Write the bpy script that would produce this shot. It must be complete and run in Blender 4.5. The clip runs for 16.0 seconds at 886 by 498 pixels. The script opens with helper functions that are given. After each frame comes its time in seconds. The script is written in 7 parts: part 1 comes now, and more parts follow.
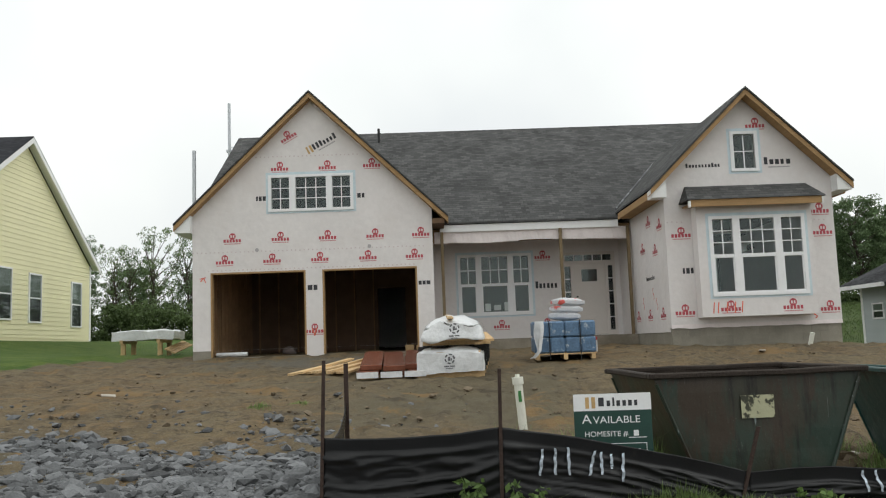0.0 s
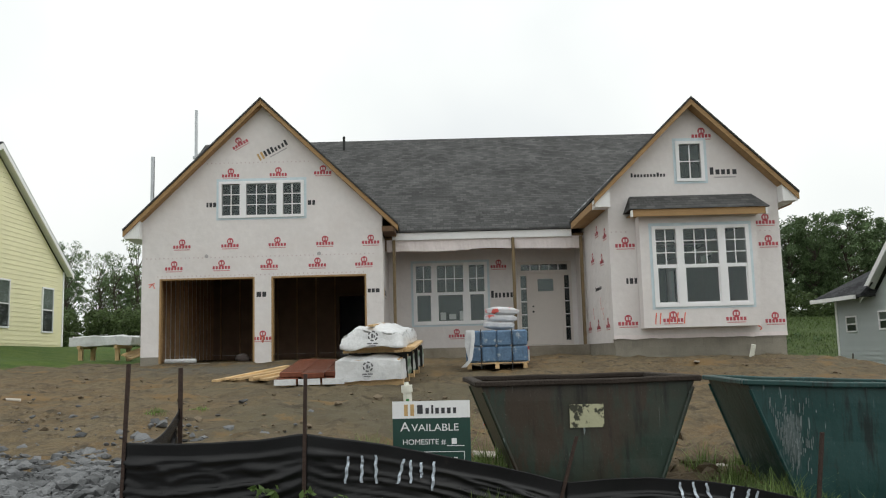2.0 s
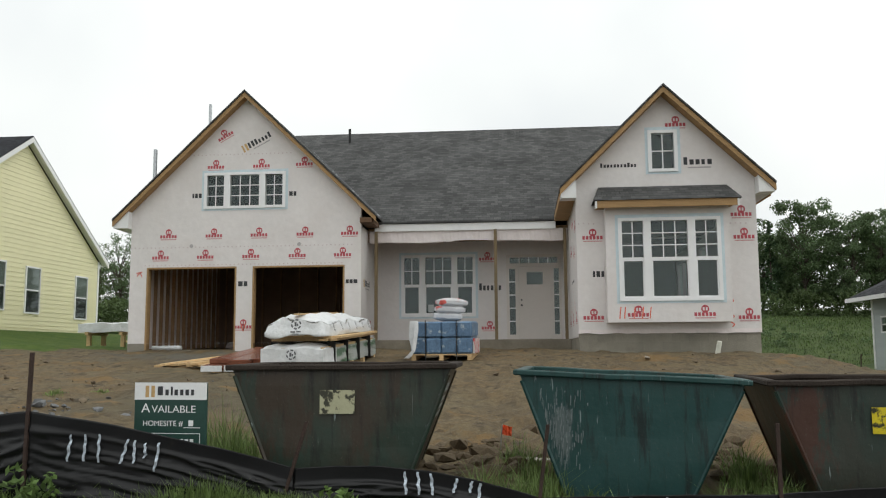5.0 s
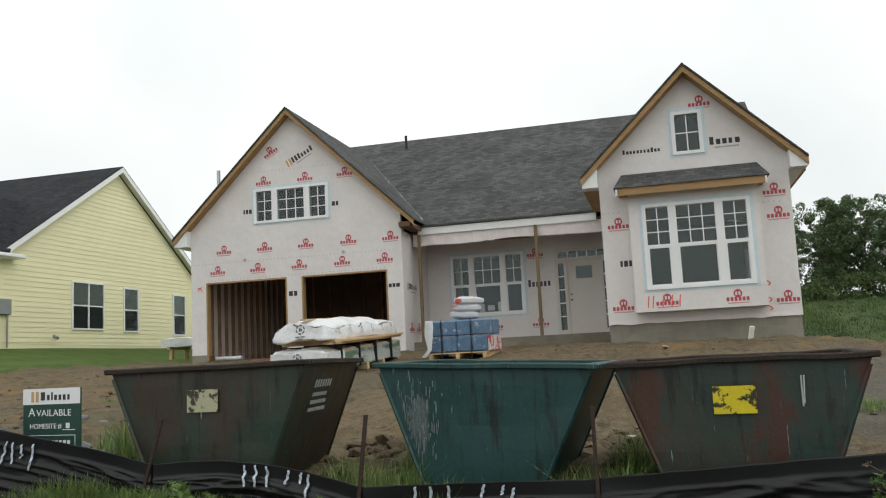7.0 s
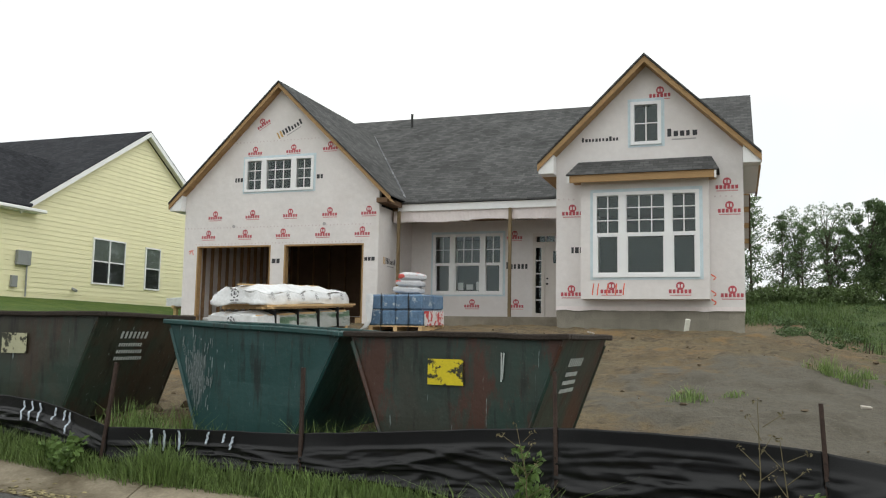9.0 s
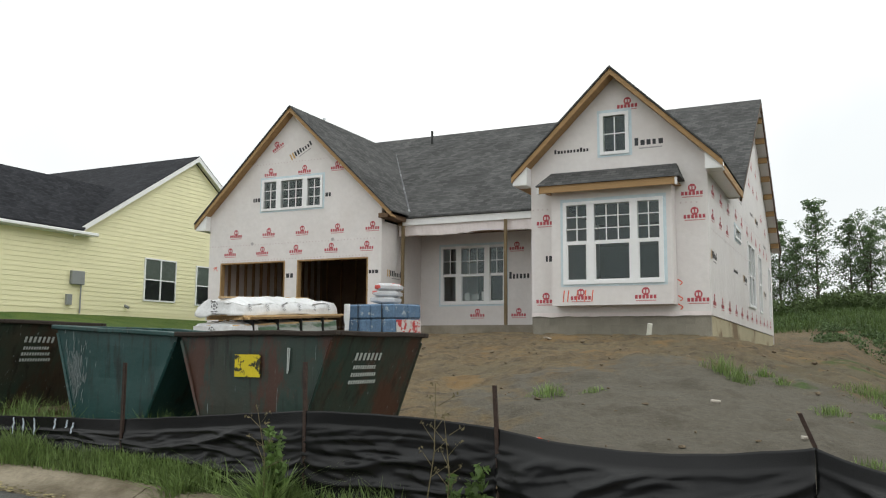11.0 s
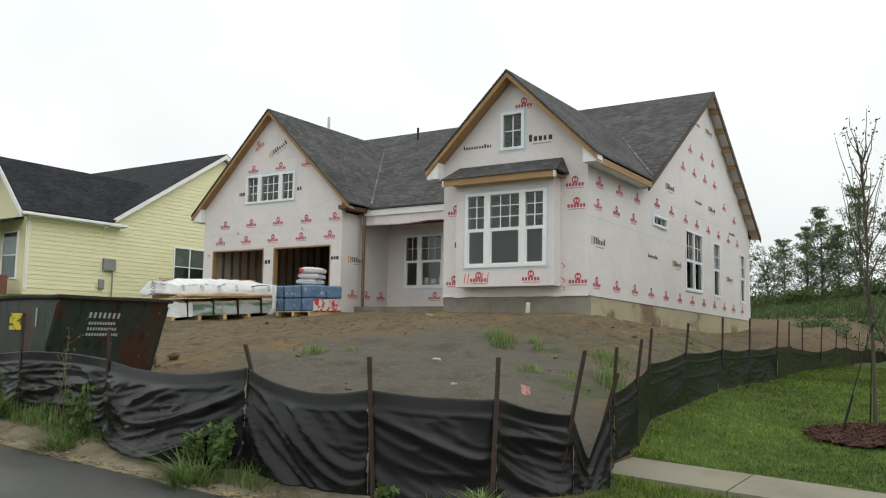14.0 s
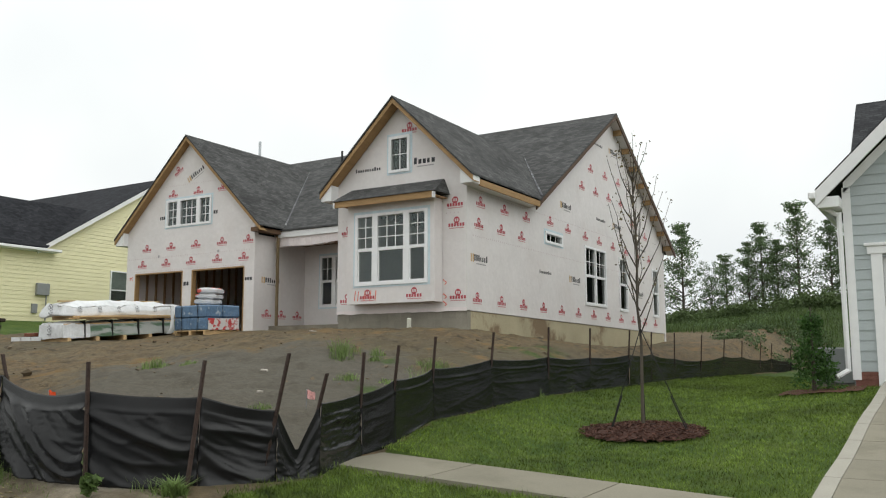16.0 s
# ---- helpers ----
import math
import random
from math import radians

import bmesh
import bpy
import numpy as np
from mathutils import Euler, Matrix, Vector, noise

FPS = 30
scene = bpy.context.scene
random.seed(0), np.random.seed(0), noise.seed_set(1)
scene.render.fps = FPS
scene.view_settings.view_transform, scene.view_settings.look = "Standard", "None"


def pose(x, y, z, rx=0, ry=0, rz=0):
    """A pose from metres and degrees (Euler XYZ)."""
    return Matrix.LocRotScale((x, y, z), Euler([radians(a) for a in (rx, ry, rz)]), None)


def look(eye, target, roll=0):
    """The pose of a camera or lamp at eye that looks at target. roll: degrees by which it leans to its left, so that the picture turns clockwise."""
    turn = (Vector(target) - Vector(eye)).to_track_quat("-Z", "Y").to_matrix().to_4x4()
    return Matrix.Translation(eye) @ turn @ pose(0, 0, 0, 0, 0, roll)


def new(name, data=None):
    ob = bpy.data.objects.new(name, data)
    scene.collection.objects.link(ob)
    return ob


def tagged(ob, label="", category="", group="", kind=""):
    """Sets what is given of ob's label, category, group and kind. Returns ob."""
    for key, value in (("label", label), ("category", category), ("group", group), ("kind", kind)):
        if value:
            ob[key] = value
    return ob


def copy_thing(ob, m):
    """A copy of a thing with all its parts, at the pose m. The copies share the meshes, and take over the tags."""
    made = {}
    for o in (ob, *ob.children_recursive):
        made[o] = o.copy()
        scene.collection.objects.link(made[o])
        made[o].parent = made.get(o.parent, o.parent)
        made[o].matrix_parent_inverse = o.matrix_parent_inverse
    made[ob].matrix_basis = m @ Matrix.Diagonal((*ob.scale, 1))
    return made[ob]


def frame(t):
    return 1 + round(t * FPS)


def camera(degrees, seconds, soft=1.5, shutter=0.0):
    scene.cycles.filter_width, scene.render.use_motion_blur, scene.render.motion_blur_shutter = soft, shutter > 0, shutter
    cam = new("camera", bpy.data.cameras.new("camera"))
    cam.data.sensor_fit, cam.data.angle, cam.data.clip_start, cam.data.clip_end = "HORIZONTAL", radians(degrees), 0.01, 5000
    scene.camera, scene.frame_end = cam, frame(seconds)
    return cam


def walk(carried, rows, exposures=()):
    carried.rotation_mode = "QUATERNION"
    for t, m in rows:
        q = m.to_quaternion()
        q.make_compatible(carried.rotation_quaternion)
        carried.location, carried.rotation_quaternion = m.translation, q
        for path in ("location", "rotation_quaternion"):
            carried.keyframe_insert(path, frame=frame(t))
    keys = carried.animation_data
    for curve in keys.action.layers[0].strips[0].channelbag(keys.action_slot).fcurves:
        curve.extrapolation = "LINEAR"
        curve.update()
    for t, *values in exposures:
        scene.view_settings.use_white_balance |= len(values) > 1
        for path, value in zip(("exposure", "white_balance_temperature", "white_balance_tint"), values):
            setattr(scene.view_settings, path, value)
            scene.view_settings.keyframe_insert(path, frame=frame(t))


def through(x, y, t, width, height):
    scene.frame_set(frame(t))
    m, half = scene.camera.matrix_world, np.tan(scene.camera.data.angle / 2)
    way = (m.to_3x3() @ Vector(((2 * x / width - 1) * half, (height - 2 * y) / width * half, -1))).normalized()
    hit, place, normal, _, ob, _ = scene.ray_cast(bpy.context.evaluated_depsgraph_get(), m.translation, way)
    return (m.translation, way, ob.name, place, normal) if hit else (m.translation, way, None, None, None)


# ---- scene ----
cam = camera(55.1, 16.0, soft=1.15)
PATH = [
    (0, (-5.248, -0.55, 2.254), (-5.22, 1.438, 2.473), -2.1),
    (0.5, (-4.884, -0.546, 2.234), (-4.856, 1.44, 2.468), -1.9),
    (1, (-4.529, -0.517, 2.215), (-4.501, 1.468, 2.462), -2.0),
    (1.5, (-4.155, -0.488, 2.191), (-4.134, 1.496, 2.439), -1.8),
    (2, (-3.728, -0.467, 2.171), (-3.72, 1.518, 2.414), -1.5),
    (2.5, (-3.278, -0.441, 2.147), (-3.28, 1.544, 2.388), -1.2),
    (3, (-2.8, -0.406, 2.121), (-2.819, 1.58, 2.362), -0.9),
    (5.5, (-0.539, -0.147, 2.015), (-0.79, 1.823, 2.251), -0.5),
    (6, (-0.001, -0.079, 1.981), (-0.334, 1.877, 2.231), -0.9),
    (6.5, (0.664, 0.022, 1.935), (0.211, 1.953, 2.192), -2.1),
    (7, (1.319, 0.087, 1.901), (0.829, 2.01, 2.151), -2.9),
    (7.5, (1.968, 0.141, 1.861), (1.476, 2.065, 2.096), -3.1),
    (8, (2.613, 0.21, 1.835), (2.088, 2.127, 2.056), -1.5),
    (8.5, (3.265, 0.29, 1.798), (2.675, 2.189, 2.01), 0.1),
    (9, (3.93, 0.365, 1.755), (3.276, 2.244, 1.96), 1.0),
    (9.5, (4.615, 0.404, 1.725), (3.927, 2.271, 1.935), 1.3),
    (12, (8.114, 0.633, 1.551), (7.137, 2.362, 1.788), 0.1),
    (12.5, (8.937, 0.691, 1.502), (7.92, 2.399, 1.73), 0.5),
    (13, (9.803, 0.707, 1.469), (8.769, 2.405, 1.685), 0.9),
    (13.5, (10.708, 0.725, 1.407), (9.652, 2.41, 1.617), 1.1),
    (14, (11.646, 0.755, 1.358), (10.577, 2.433, 1.567), 0.9),
    (14.5, (12.591, 0.767, 1.309), (11.515, 2.44, 1.519), 0.2),
    (15, (13.519, 0.754, 1.263), (12.485, 2.451, 1.487), -0.7),
    (15.5, (14.159, 0.755, 1.233), (13.127, 2.452, 1.467), -0.7),
    (16, (14.081, 1.24, 1.228), (13.051, 2.935, 1.485), -0.1),
]
walk(cam, [(t, look(eye, target, roll)) for t, eye, target, roll in PATH], [(0, -0.06), (5.5, -0.06), (7.5, 0.0), (9.0, 0.14), (9.7, 0.16), (12.0, 0.02), (13.5, 0.0), (16, 0.0)])

# ---- light ----
world = bpy.data.worlds.new("overcast_sky")
scene.world = world
world.use_nodes = True
wn, wl = world.node_tree.nodes, world.node_tree.links
wn.clear()
w_out = wn.new("ShaderNodeOutputWorld")
w_bg = wn.new("ShaderNodeBackground")
w_sky = wn.new("ShaderNodeTexSky")
w_sky.sky_type, w_sky.sun_disc = "NISHITA", False
w_sky.sun_elevation, w_sky.sun_rotation = radians(55), radians(200)
w_hsv = wn.new("ShaderNodeHueSaturation")
w_hsv.inputs["Saturation"].default_value, w_hsv.inputs["Value"].default_value = 0.12, 0.05
w_tc = wn.new("ShaderNodeTexCoord")
w_noise = wn.new("ShaderNodeTexNoise")
w_noise.inputs["Scale"].default_value, w_noise.inputs["Detail"].default_value = 2.2, 4
w_noise.inputs["Roughness"].default_value = 0.45
w_ramp = wn.new("ShaderNodeValToRGB")
w_ramp.color_ramp.elements[0].position, w_ramp.color_ramp.elements[0].color = 0.36, (0.84, 0.88, 0.89, 1)
w_ramp.color_ramp.elements[1].position, w_ramp.color_ramp.elements[1].color = 0.6, (1.03, 1.06, 1.03, 1)
w_mix = wn.new("ShaderNodeMixRGB")
w_mix.inputs[0].default_value = 0.9
wl.new(w_tc.outputs["Generated"], w_noise.inputs["Vector"])
wl.new(w_noise.outputs[0], w_ramp.inputs[0])
wl.new(w_sky.outputs[0], w_hsv.inputs["Color"])
wl.new(w_hsv.outputs[0], w_mix.inputs[1])
wl.new(w_ramp.outputs[0], w_mix.inputs[2])
w_sep = wn.new("ShaderNodeSeparateXYZ")
w_up = wn.new("ShaderNodeMapRange")
w_up.inputs[1].default_value, w_up.inputs[2].default_value = 0.05, 0.95
w_up.inputs[3].default_value, w_up.inputs[4].default_value = 1.06, 1.42
wl.new(w_tc.outputs["Generated"], w_sep.inputs[0])
wl.new(w_sep.outputs[2], w_up.inputs[0])
wl.new(w_mix.outputs[0], w_bg.inputs[0])
wl.new(w_up.outputs[0], w_bg.inputs[1])
wl.new(w_bg.outputs[0], w_out.inputs[0])

sun = new("sun", bpy.data.lights.new("sun", "SUN"))
sun.data.energy, sun.data.angle, sun.data.color = 0.75, radians(60), (0.99, 1.0, 0.94)
sun.matrix_world = look((19, -1, 22), (0, 2, 0))
scene.view_settings.exposure = 0.0

# ---- helpers of the scene ----
def part(name, bm, material, parent=None, label="", smooth=False):
    me = bpy.data.meshes.new(name)
    bm.normal_update()
    bm.to_mesh(me)
    bm.free()
    me.materials.append(material)
    if smooth:
        me.shade_smooth()
    ob = new(name, me)
    ob.parent = parent
    if label:
        ob["label"] = label
    return ob


def share(name, me, parent, m):
    ob = new(name, me)
    ob.parent = parent
    ob.matrix_basis = m
    return ob


def thing(name, label, category, m=None, group="", kind=""):
    ob = new(name)
    ob.empty_display_size = 0.1
    if m is not None:
        ob.matrix_basis = m
    return tagged(ob, label, category, group, kind)


def add_box(bm, x0, x1, y0, y1, z0, z1, m=None, bevel=0.0):
    """A box added to bm, with bevelled edges where asked."""
    vs = [bm.verts.new((x, y, z)) for x in (x0, x1) for y in (y0, y1) for z in (z0, z1)]
    fs = [bm.faces.new([vs[i] for i in q]) for q in ((0, 1, 3, 2), (4, 6, 7, 5), (0, 4, 5, 1), (2, 3, 7, 6), (0, 2, 6, 4), (1, 5, 7, 3))]
    if bevel:
        es = list({e for f in fs for e in f.edges})
        r = bmesh.ops.bevel(bm, geom=es, offset=bevel, segments=1, affect="EDGES", profile=0.5)
        vs = list({v for f in r["faces"] for v in f.verts} | {v for v in vs if v.is_valid})
    if m is not None:
        bmesh.ops.transform(bm, matrix=m, verts=[v for v in vs if v.is_valid])
    return bm


def box(x0, x1, y0, y1, z0, z1, m=None, bevel=0.0):
    return add_box(bmesh.new(), x0, x1, y0, y1, z0, z1, m, bevel)


def rod(bm, a, b, r0, r1=None, n=8):
    a, b = Vector(a), Vector(b)
    d = b - a
    m = Matrix.Translation((a + b) / 2) @ d.to_track_quat("Z", "Y").to_matrix().to_4x4()
    bmesh.ops.create_cone(bm, cap_ends=True, segments=n, radius1=r0, radius2=r0 if r1 is None else r1, depth=d.length, matrix=m)
    return bm


def prism(points, depth, m=None, holes=()):
    """A plate: the outline (u, v) with holes, in the plane y = 0 and running back to y = depth."""
    bm = bmesh.new()
    edges = []
    for loop in (points, *holes):
        vs = [bm.verts.new((u, 0, v)) for u, v in loop]
        edges += [bm.edges.new((vs[i], vs[(i + 1) % len(vs)])) for i in range(len(vs))]
    bmesh.ops.triangle_fill(bm, use_beauty=True, use_dissolve=False, edges=edges, normal=(0, -1, 0))
    r = bmesh.ops.extrude_face_region(bm, geom=bm.faces[:])
    bmesh.ops.translate(bm, vec=(0, depth, 0), verts=[g for g in r["geom"] if isinstance(g, bmesh.types.BMVert)])
    bmesh.ops.recalc_face_normals(bm, faces=bm.faces[:])
    if m is not None:
        bmesh.ops.transform(bm, matrix=m, verts=bm.verts[:])
    return bm


def rect(u0, u1, v0, v1):
    return [(u0, v0), (u1, v0), (u1, v1), (u0, v1)]


def slab(points, depth):
    """A slanting slab: the upper outline in 3D, made thick downwards."""
    bm = bmesh.new()
    top = [bm.verts.new(p) for p in points]
    low = [bm.verts.new((p[0], p[1], p[2] - depth)) for p in points]
    bm.faces.new(top)
    bm.faces.new(low[::-1])
    n = len(points)
    for i in range(n):
        bm.faces.new((top[i], low[i], low[(i + 1) % n], top[(i + 1) % n]))
    bmesh.ops.recalc_face_normals(bm, faces=bm.faces[:])
    return bm


def from_arrays(name, verts, faces, material, parent=None, smooth=False):
    me = bpy.data.meshes.new(name)
    me.from_pydata([tuple(v) for v in verts], [], [tuple(f) for f in faces])
    me.materials.append(material)
    if smooth:
        me.shade_smooth()
    ob = new(name, me)
    ob.parent = parent
    return ob


# ---- materials ----
def material(name, color, rough=0.8, metal=0.0, vary=0.15, scale=6.0, fine=60.0, bump=0.2, bump_scale=None, stain=None, stain_scale=1.5, stain_at=(0.5, 0.7), stretch=(1, 1, 1), spread=0.0, world_space=True, spec=0.3):
    """A surface: colour varied at two scales, stains with a shape of their own, fine relief; spread varies single pieces."""
    mat = bpy.data.materials.new(name)
    mat.use_nodes = True
    n, l = mat.node_tree.nodes, mat.node_tree.links
    b = n["Principled BSDF"]
    b.inputs["Roughness"].default_value, b.inputs["Metallic"].default_value = rough, metal
    b.inputs["Specular IOR Level"].default_value = spec
    geo = n.new("ShaderNodeNewGeometry") if world_space else n.new("ShaderNodeTexCoord")
    src = geo.outputs["Position"] if world_space else geo.outputs["Object"]
    mp = n.new("ShaderNodeMapping")
    mp.inputs["Scale"].default_value = stretch
    l.new(src, mp.inputs[0])
    n1, n2 = n.new("ShaderNodeTexNoise"), n.new("ShaderNodeTexNoise")
    n1.inputs["Scale"].default_value, n1.inputs["Detail"].default_value = scale, 5
    n2.inputs["Scale"].default_value, n2.inputs["Detail"].default_value = fine, 4
    l.new(mp.outputs[0], n1.inputs["Vector"])
    l.new(mp.outputs[0], n2.inputs["Vector"])
    add = n.new("ShaderNodeMath")
    add.operation = "ADD"
    l.new(n1.outputs[0], add.inputs[0])
    l.new(n2.outputs[0], add.inputs[1])
    mr = n.new("ShaderNodeMapRange")
    mr.inputs[1].default_value, mr.inputs[2].default_value = 0.65, 1.35
    mr.inputs[3].default_value, mr.inputs[4].default_value = 1 - vary, 1 + vary
    l.new(add.outputs[0], mr.inputs[0])
    val = mr.outputs[0]
    if spread:
        oi = n.new("ShaderNodeObjectInfo")
        m2 = n.new("ShaderNodeMapRange")
        m2.inputs[3].default_value, m2.inputs[4].default_value = 1 - spread, 1 + spread
        l.new(oi.outputs["Random"], m2.inputs[0])
        mul = n.new("ShaderNodeMath")
        mul.operation = "MULTIPLY"
        l.new(val, mul.inputs[0])
        l.new(m2.outputs[0], mul.inputs[1])
        val = mul.outputs[0]
    hsv = n.new("ShaderNodeHueSaturation")
    hsv.inputs["Color"].default_value = (*color, 1)
    l.new(val, hsv.inputs["Value"])
    col = hsv.outputs[0]
    if stain is not None:
        n3 = n.new("ShaderNodeTexNoise")
        n3.inputs["Scale"].default_value, n3.inputs["Detail"].default_value = stain_scale, 7
        n3.inputs["Roughness"].default_value = 0.65
        l.new(mp.outputs[0], n3.inputs["Vector"])
        m3 = n.new("ShaderNodeMapRange")
        m3.inputs[1].default_value, m3.inputs[2].default_value = stain_at
        l.new(n3.outputs[0], m3.inputs[0])
        mx = n.new("ShaderNodeMixRGB")
        mx.inputs[2].default_value = (*stain, 1)
        l.new(m3.outputs[0], mx.inputs[0])
        l.new(col, mx.inputs[1])
        col = mx.outputs[0]
    l.new(col, b.inputs["Base Color"])
    if bump:
        n4 = n.new("ShaderNodeTexNoise")
        n4.inputs["Scale"].default_value, n4.inputs["Detail"].default_value = bump_scale or fine, 5
        l.new(mp.outputs[0], n4.inputs["Vector"])
        bp = n.new("ShaderNodeBump")
        bp.inputs["Strength"].default_value, bp.inputs["Distance"].default_value = bump, 0.02
        l.new(n4.outputs[0], bp.inputs["Height"])
        l.new(bp.outputs[0], b.inputs["Normal"])
    return mat


def glass_material(name, tint=0.85, ior=1.5):
    mat = bpy.data.materials.new(name)
    mat.use_nodes = True
    n, l = mat.node_tree.nodes, mat.node_tree.links
    n.remove(n["Principled BSDF"])
    tr, gl, mx, fr = n.new("ShaderNodeBsdfTransparent"), n.new("ShaderNodeBsdfGlossy"), n.new("ShaderNodeMixShader"), n.new("ShaderNodeFresnel")
    tr.inputs[0].default_value = (tint, tint * 1.01, tint, 1)
    gl.inputs["Roughness"].default_value = 0.02
    gl.inputs[0].default_value = (0.88, 1.0, 0.97, 1)
    fr.inputs[0].default_value = ior
    l.new(fr.outputs[0], mx.inputs[0])
    l.new(tr.outputs[0], mx.inputs[1])
    l.new(gl.outputs[0], mx.inputs[2])
    l.new(mx.outputs[0], n["Material Output"].inputs[0])
    return mat


WRAP = material("house_wrap", (0.725, 0.69, 0.68), 0.55, vary=0.05, scale=1.2, fine=9, bump=1.0, bump_scale=3.0, stain=(0.67, 0.62, 0.6), stain_scale=0.7, stain_at=(0.5, 0.8))
WRAP_BAND = material("house_wrap_band", (0.74, 0.67, 0.66), 0.55, vary=0.06, scale=2, fine=14, bump=0.7, bump_scale=3.5)
RED_INK = material("red_ink", (0.47, 0.09, 0.11), 0.7, vary=0.2, bump=0)
RED_FAINT = material("faded_red_ink", (0.58, 0.3, 0.3), 0.7, vary=0.2, bump=0)
RED_SPRAY = material("red_spray_paint", (0.75, 0.16, 0.1), 0.7, vary=0.3, scale=20, bump=0)
BLACK_INK = material("black_ink", (0.05, 0.05, 0.055), 0.7, vary=0.2, bump=0)
GOLD_INK = material("ochre_ink", (0.55, 0.36, 0.16), 0.7, vary=0.2, bump=0)
GREY_INK = material("grey_ink", (0.4, 0.38, 0.38), 0.7, vary=0.2, bump=0)
WHITE = material("white_paint", (0.8, 0.8, 0.8), 0.45, vary=0.04, bump=0.05)
VINYL = material("white_vinyl", (0.82, 0.82, 0.83), 0.35, vary=0.03, bump=0)
TAPE = material("flashing_tape", (0.58, 0.68, 0.73), 0.5, vary=0.1, scale=8, bump=0.1)
LUMBER_NEW = material("new_lumber", (0.36, 0.225, 0.105), 0.7, vary=0.2, scale=3, fine=40, stretch=(1, 1, 6), bump=0.2)
LUMBER_PALE = material("pale_lumber", (0.55, 0.38, 0.2), 0.7, vary=0.25, scale=2, fine=30, bump=0.2, spread=0.15)
# studs and sheathing toned down: garage and porch dimness is put into these colours
LUMBER_DARK = material("dark_stud", (0.3, 0.185, 0.1), 0.8, vary=0.3, scale=3, fine=40, bump=0.2, spread=0.2)
SHEATH = material("dim_inner_sheathing", (0.17, 0.105, 0.07), 0.85, vary=0.25, scale=3, fine=40, bump=0.2)
DRYDARK = material("inner_board", (0.16, 0.13, 0.12), 0.9, vary=0.1, bump=0.1)
CMU = material("concrete_block", (0.255, 0.235, 0.195), 0.9, vary=0.2, scale=3, fine=50, bump=0.4, spread=0.08)
PARGE = material("parged_foundation", (0.42, 0.37, 0.25), 0.9, vary=0.15, scale=1.2, fine=40, bump=0.3, stain=(0.22, 0.16, 0.1), stain_scale=0.45, stain_at=(0.54, 0.6))
CONCRETE = material("concrete", (0.25, 0.22, 0.175), 0.85, vary=0.2, scale=1.5, fine=50, bump=0.3, stain=(0.12, 0.1, 0.07), stain_scale=0.9, stain_at=(0.42, 0.68))
SIDEWALK = material("sidewalk_concrete", (0.235, 0.215, 0.165), 0.9, vary=0.1, scale=1.2, fine=60, bump=0.25, stain=(0.17, 0.155, 0.115), stain_scale=0.9, spread=0.06)
KERB = material("muddy_kerb_concrete", (0.235, 0.2, 0.145), 0.7, vary=0.25, scale=2, fine=40, bump=0.4, stain=(0.095, 0.075, 0.046), stain_scale=1.3, stain_at=(0.4, 0.58))
STEEL_DARK = material("rusty_steel_post", (0.045, 0.028, 0.022), 0.75, vary=0.4, scale=15, bump=0.3)
FABRIC = material("black_silt_fabric", (0.011, 0.011, 0.0118), 0.22, vary=0.25, scale=3, fine=160, bump=0.12, bump_scale=160, stain=(0.03, 0.025, 0.02), stain_scale=2.5, stain_at=(0.62, 0.9), spec=0.28)
SPRAY = material("white_spray_paint", (0.42, 0.47, 0.53), 0.7, vary=0.6, scale=25, fine=60, bump=0)
GLASS = glass_material("window_glass", 0.75, 1.7)
# side panes: weakened reflection and a darker tint keep them dark
GLASS_SIDE = glass_material("side_glass", 0.6, 1.22)
# near-black, bluish room surfaces: the unlit gloom behind the panes is put into their colour
INSIDE = material("room_gloom", (0.05, 0.062, 0.068), 0.9, vary=0.2, scale=1, bump=0)
DOOR = material("primed_door", (0.66, 0.61, 0.57), 0.5, vary=0.03, bump=0.05)
BLACK = material("black_plastic", (0.02, 0.02, 0.02), 0.5, vary=0.2, bump=0)
METAL = material("galvanised_steel", (0.5, 0.52, 0.54), 0.4, 0.8, vary=0.15, bump=0.1)
PVC = material("white_pvc", (0.7, 0.7, 0.62), 0.4, vary=0.08, bump=0.05)
YELLOW_SIDING = material("pale_yellow_siding", (0.8, 0.755, 0.49), 0.6, vary=0.04, scale=1, fine=30, bump=0.08, spread=0.02)
GRAY_SIDING = material("blue_grey_siding", (0.41, 0.45, 0.455), 0.6, vary=0.05, scale=1, fine=30, bump=0.08, spread=0.03)
GREY_BOX = material("grey_meter_box", (0.25, 0.26, 0.26), 0.5, vary=0.1, bump=0.05)
BRICK = material("red_brick", (0.2, 0.09, 0.07), 0.9, vary=0.25, scale=8, bump=0.3, spread=0.15)


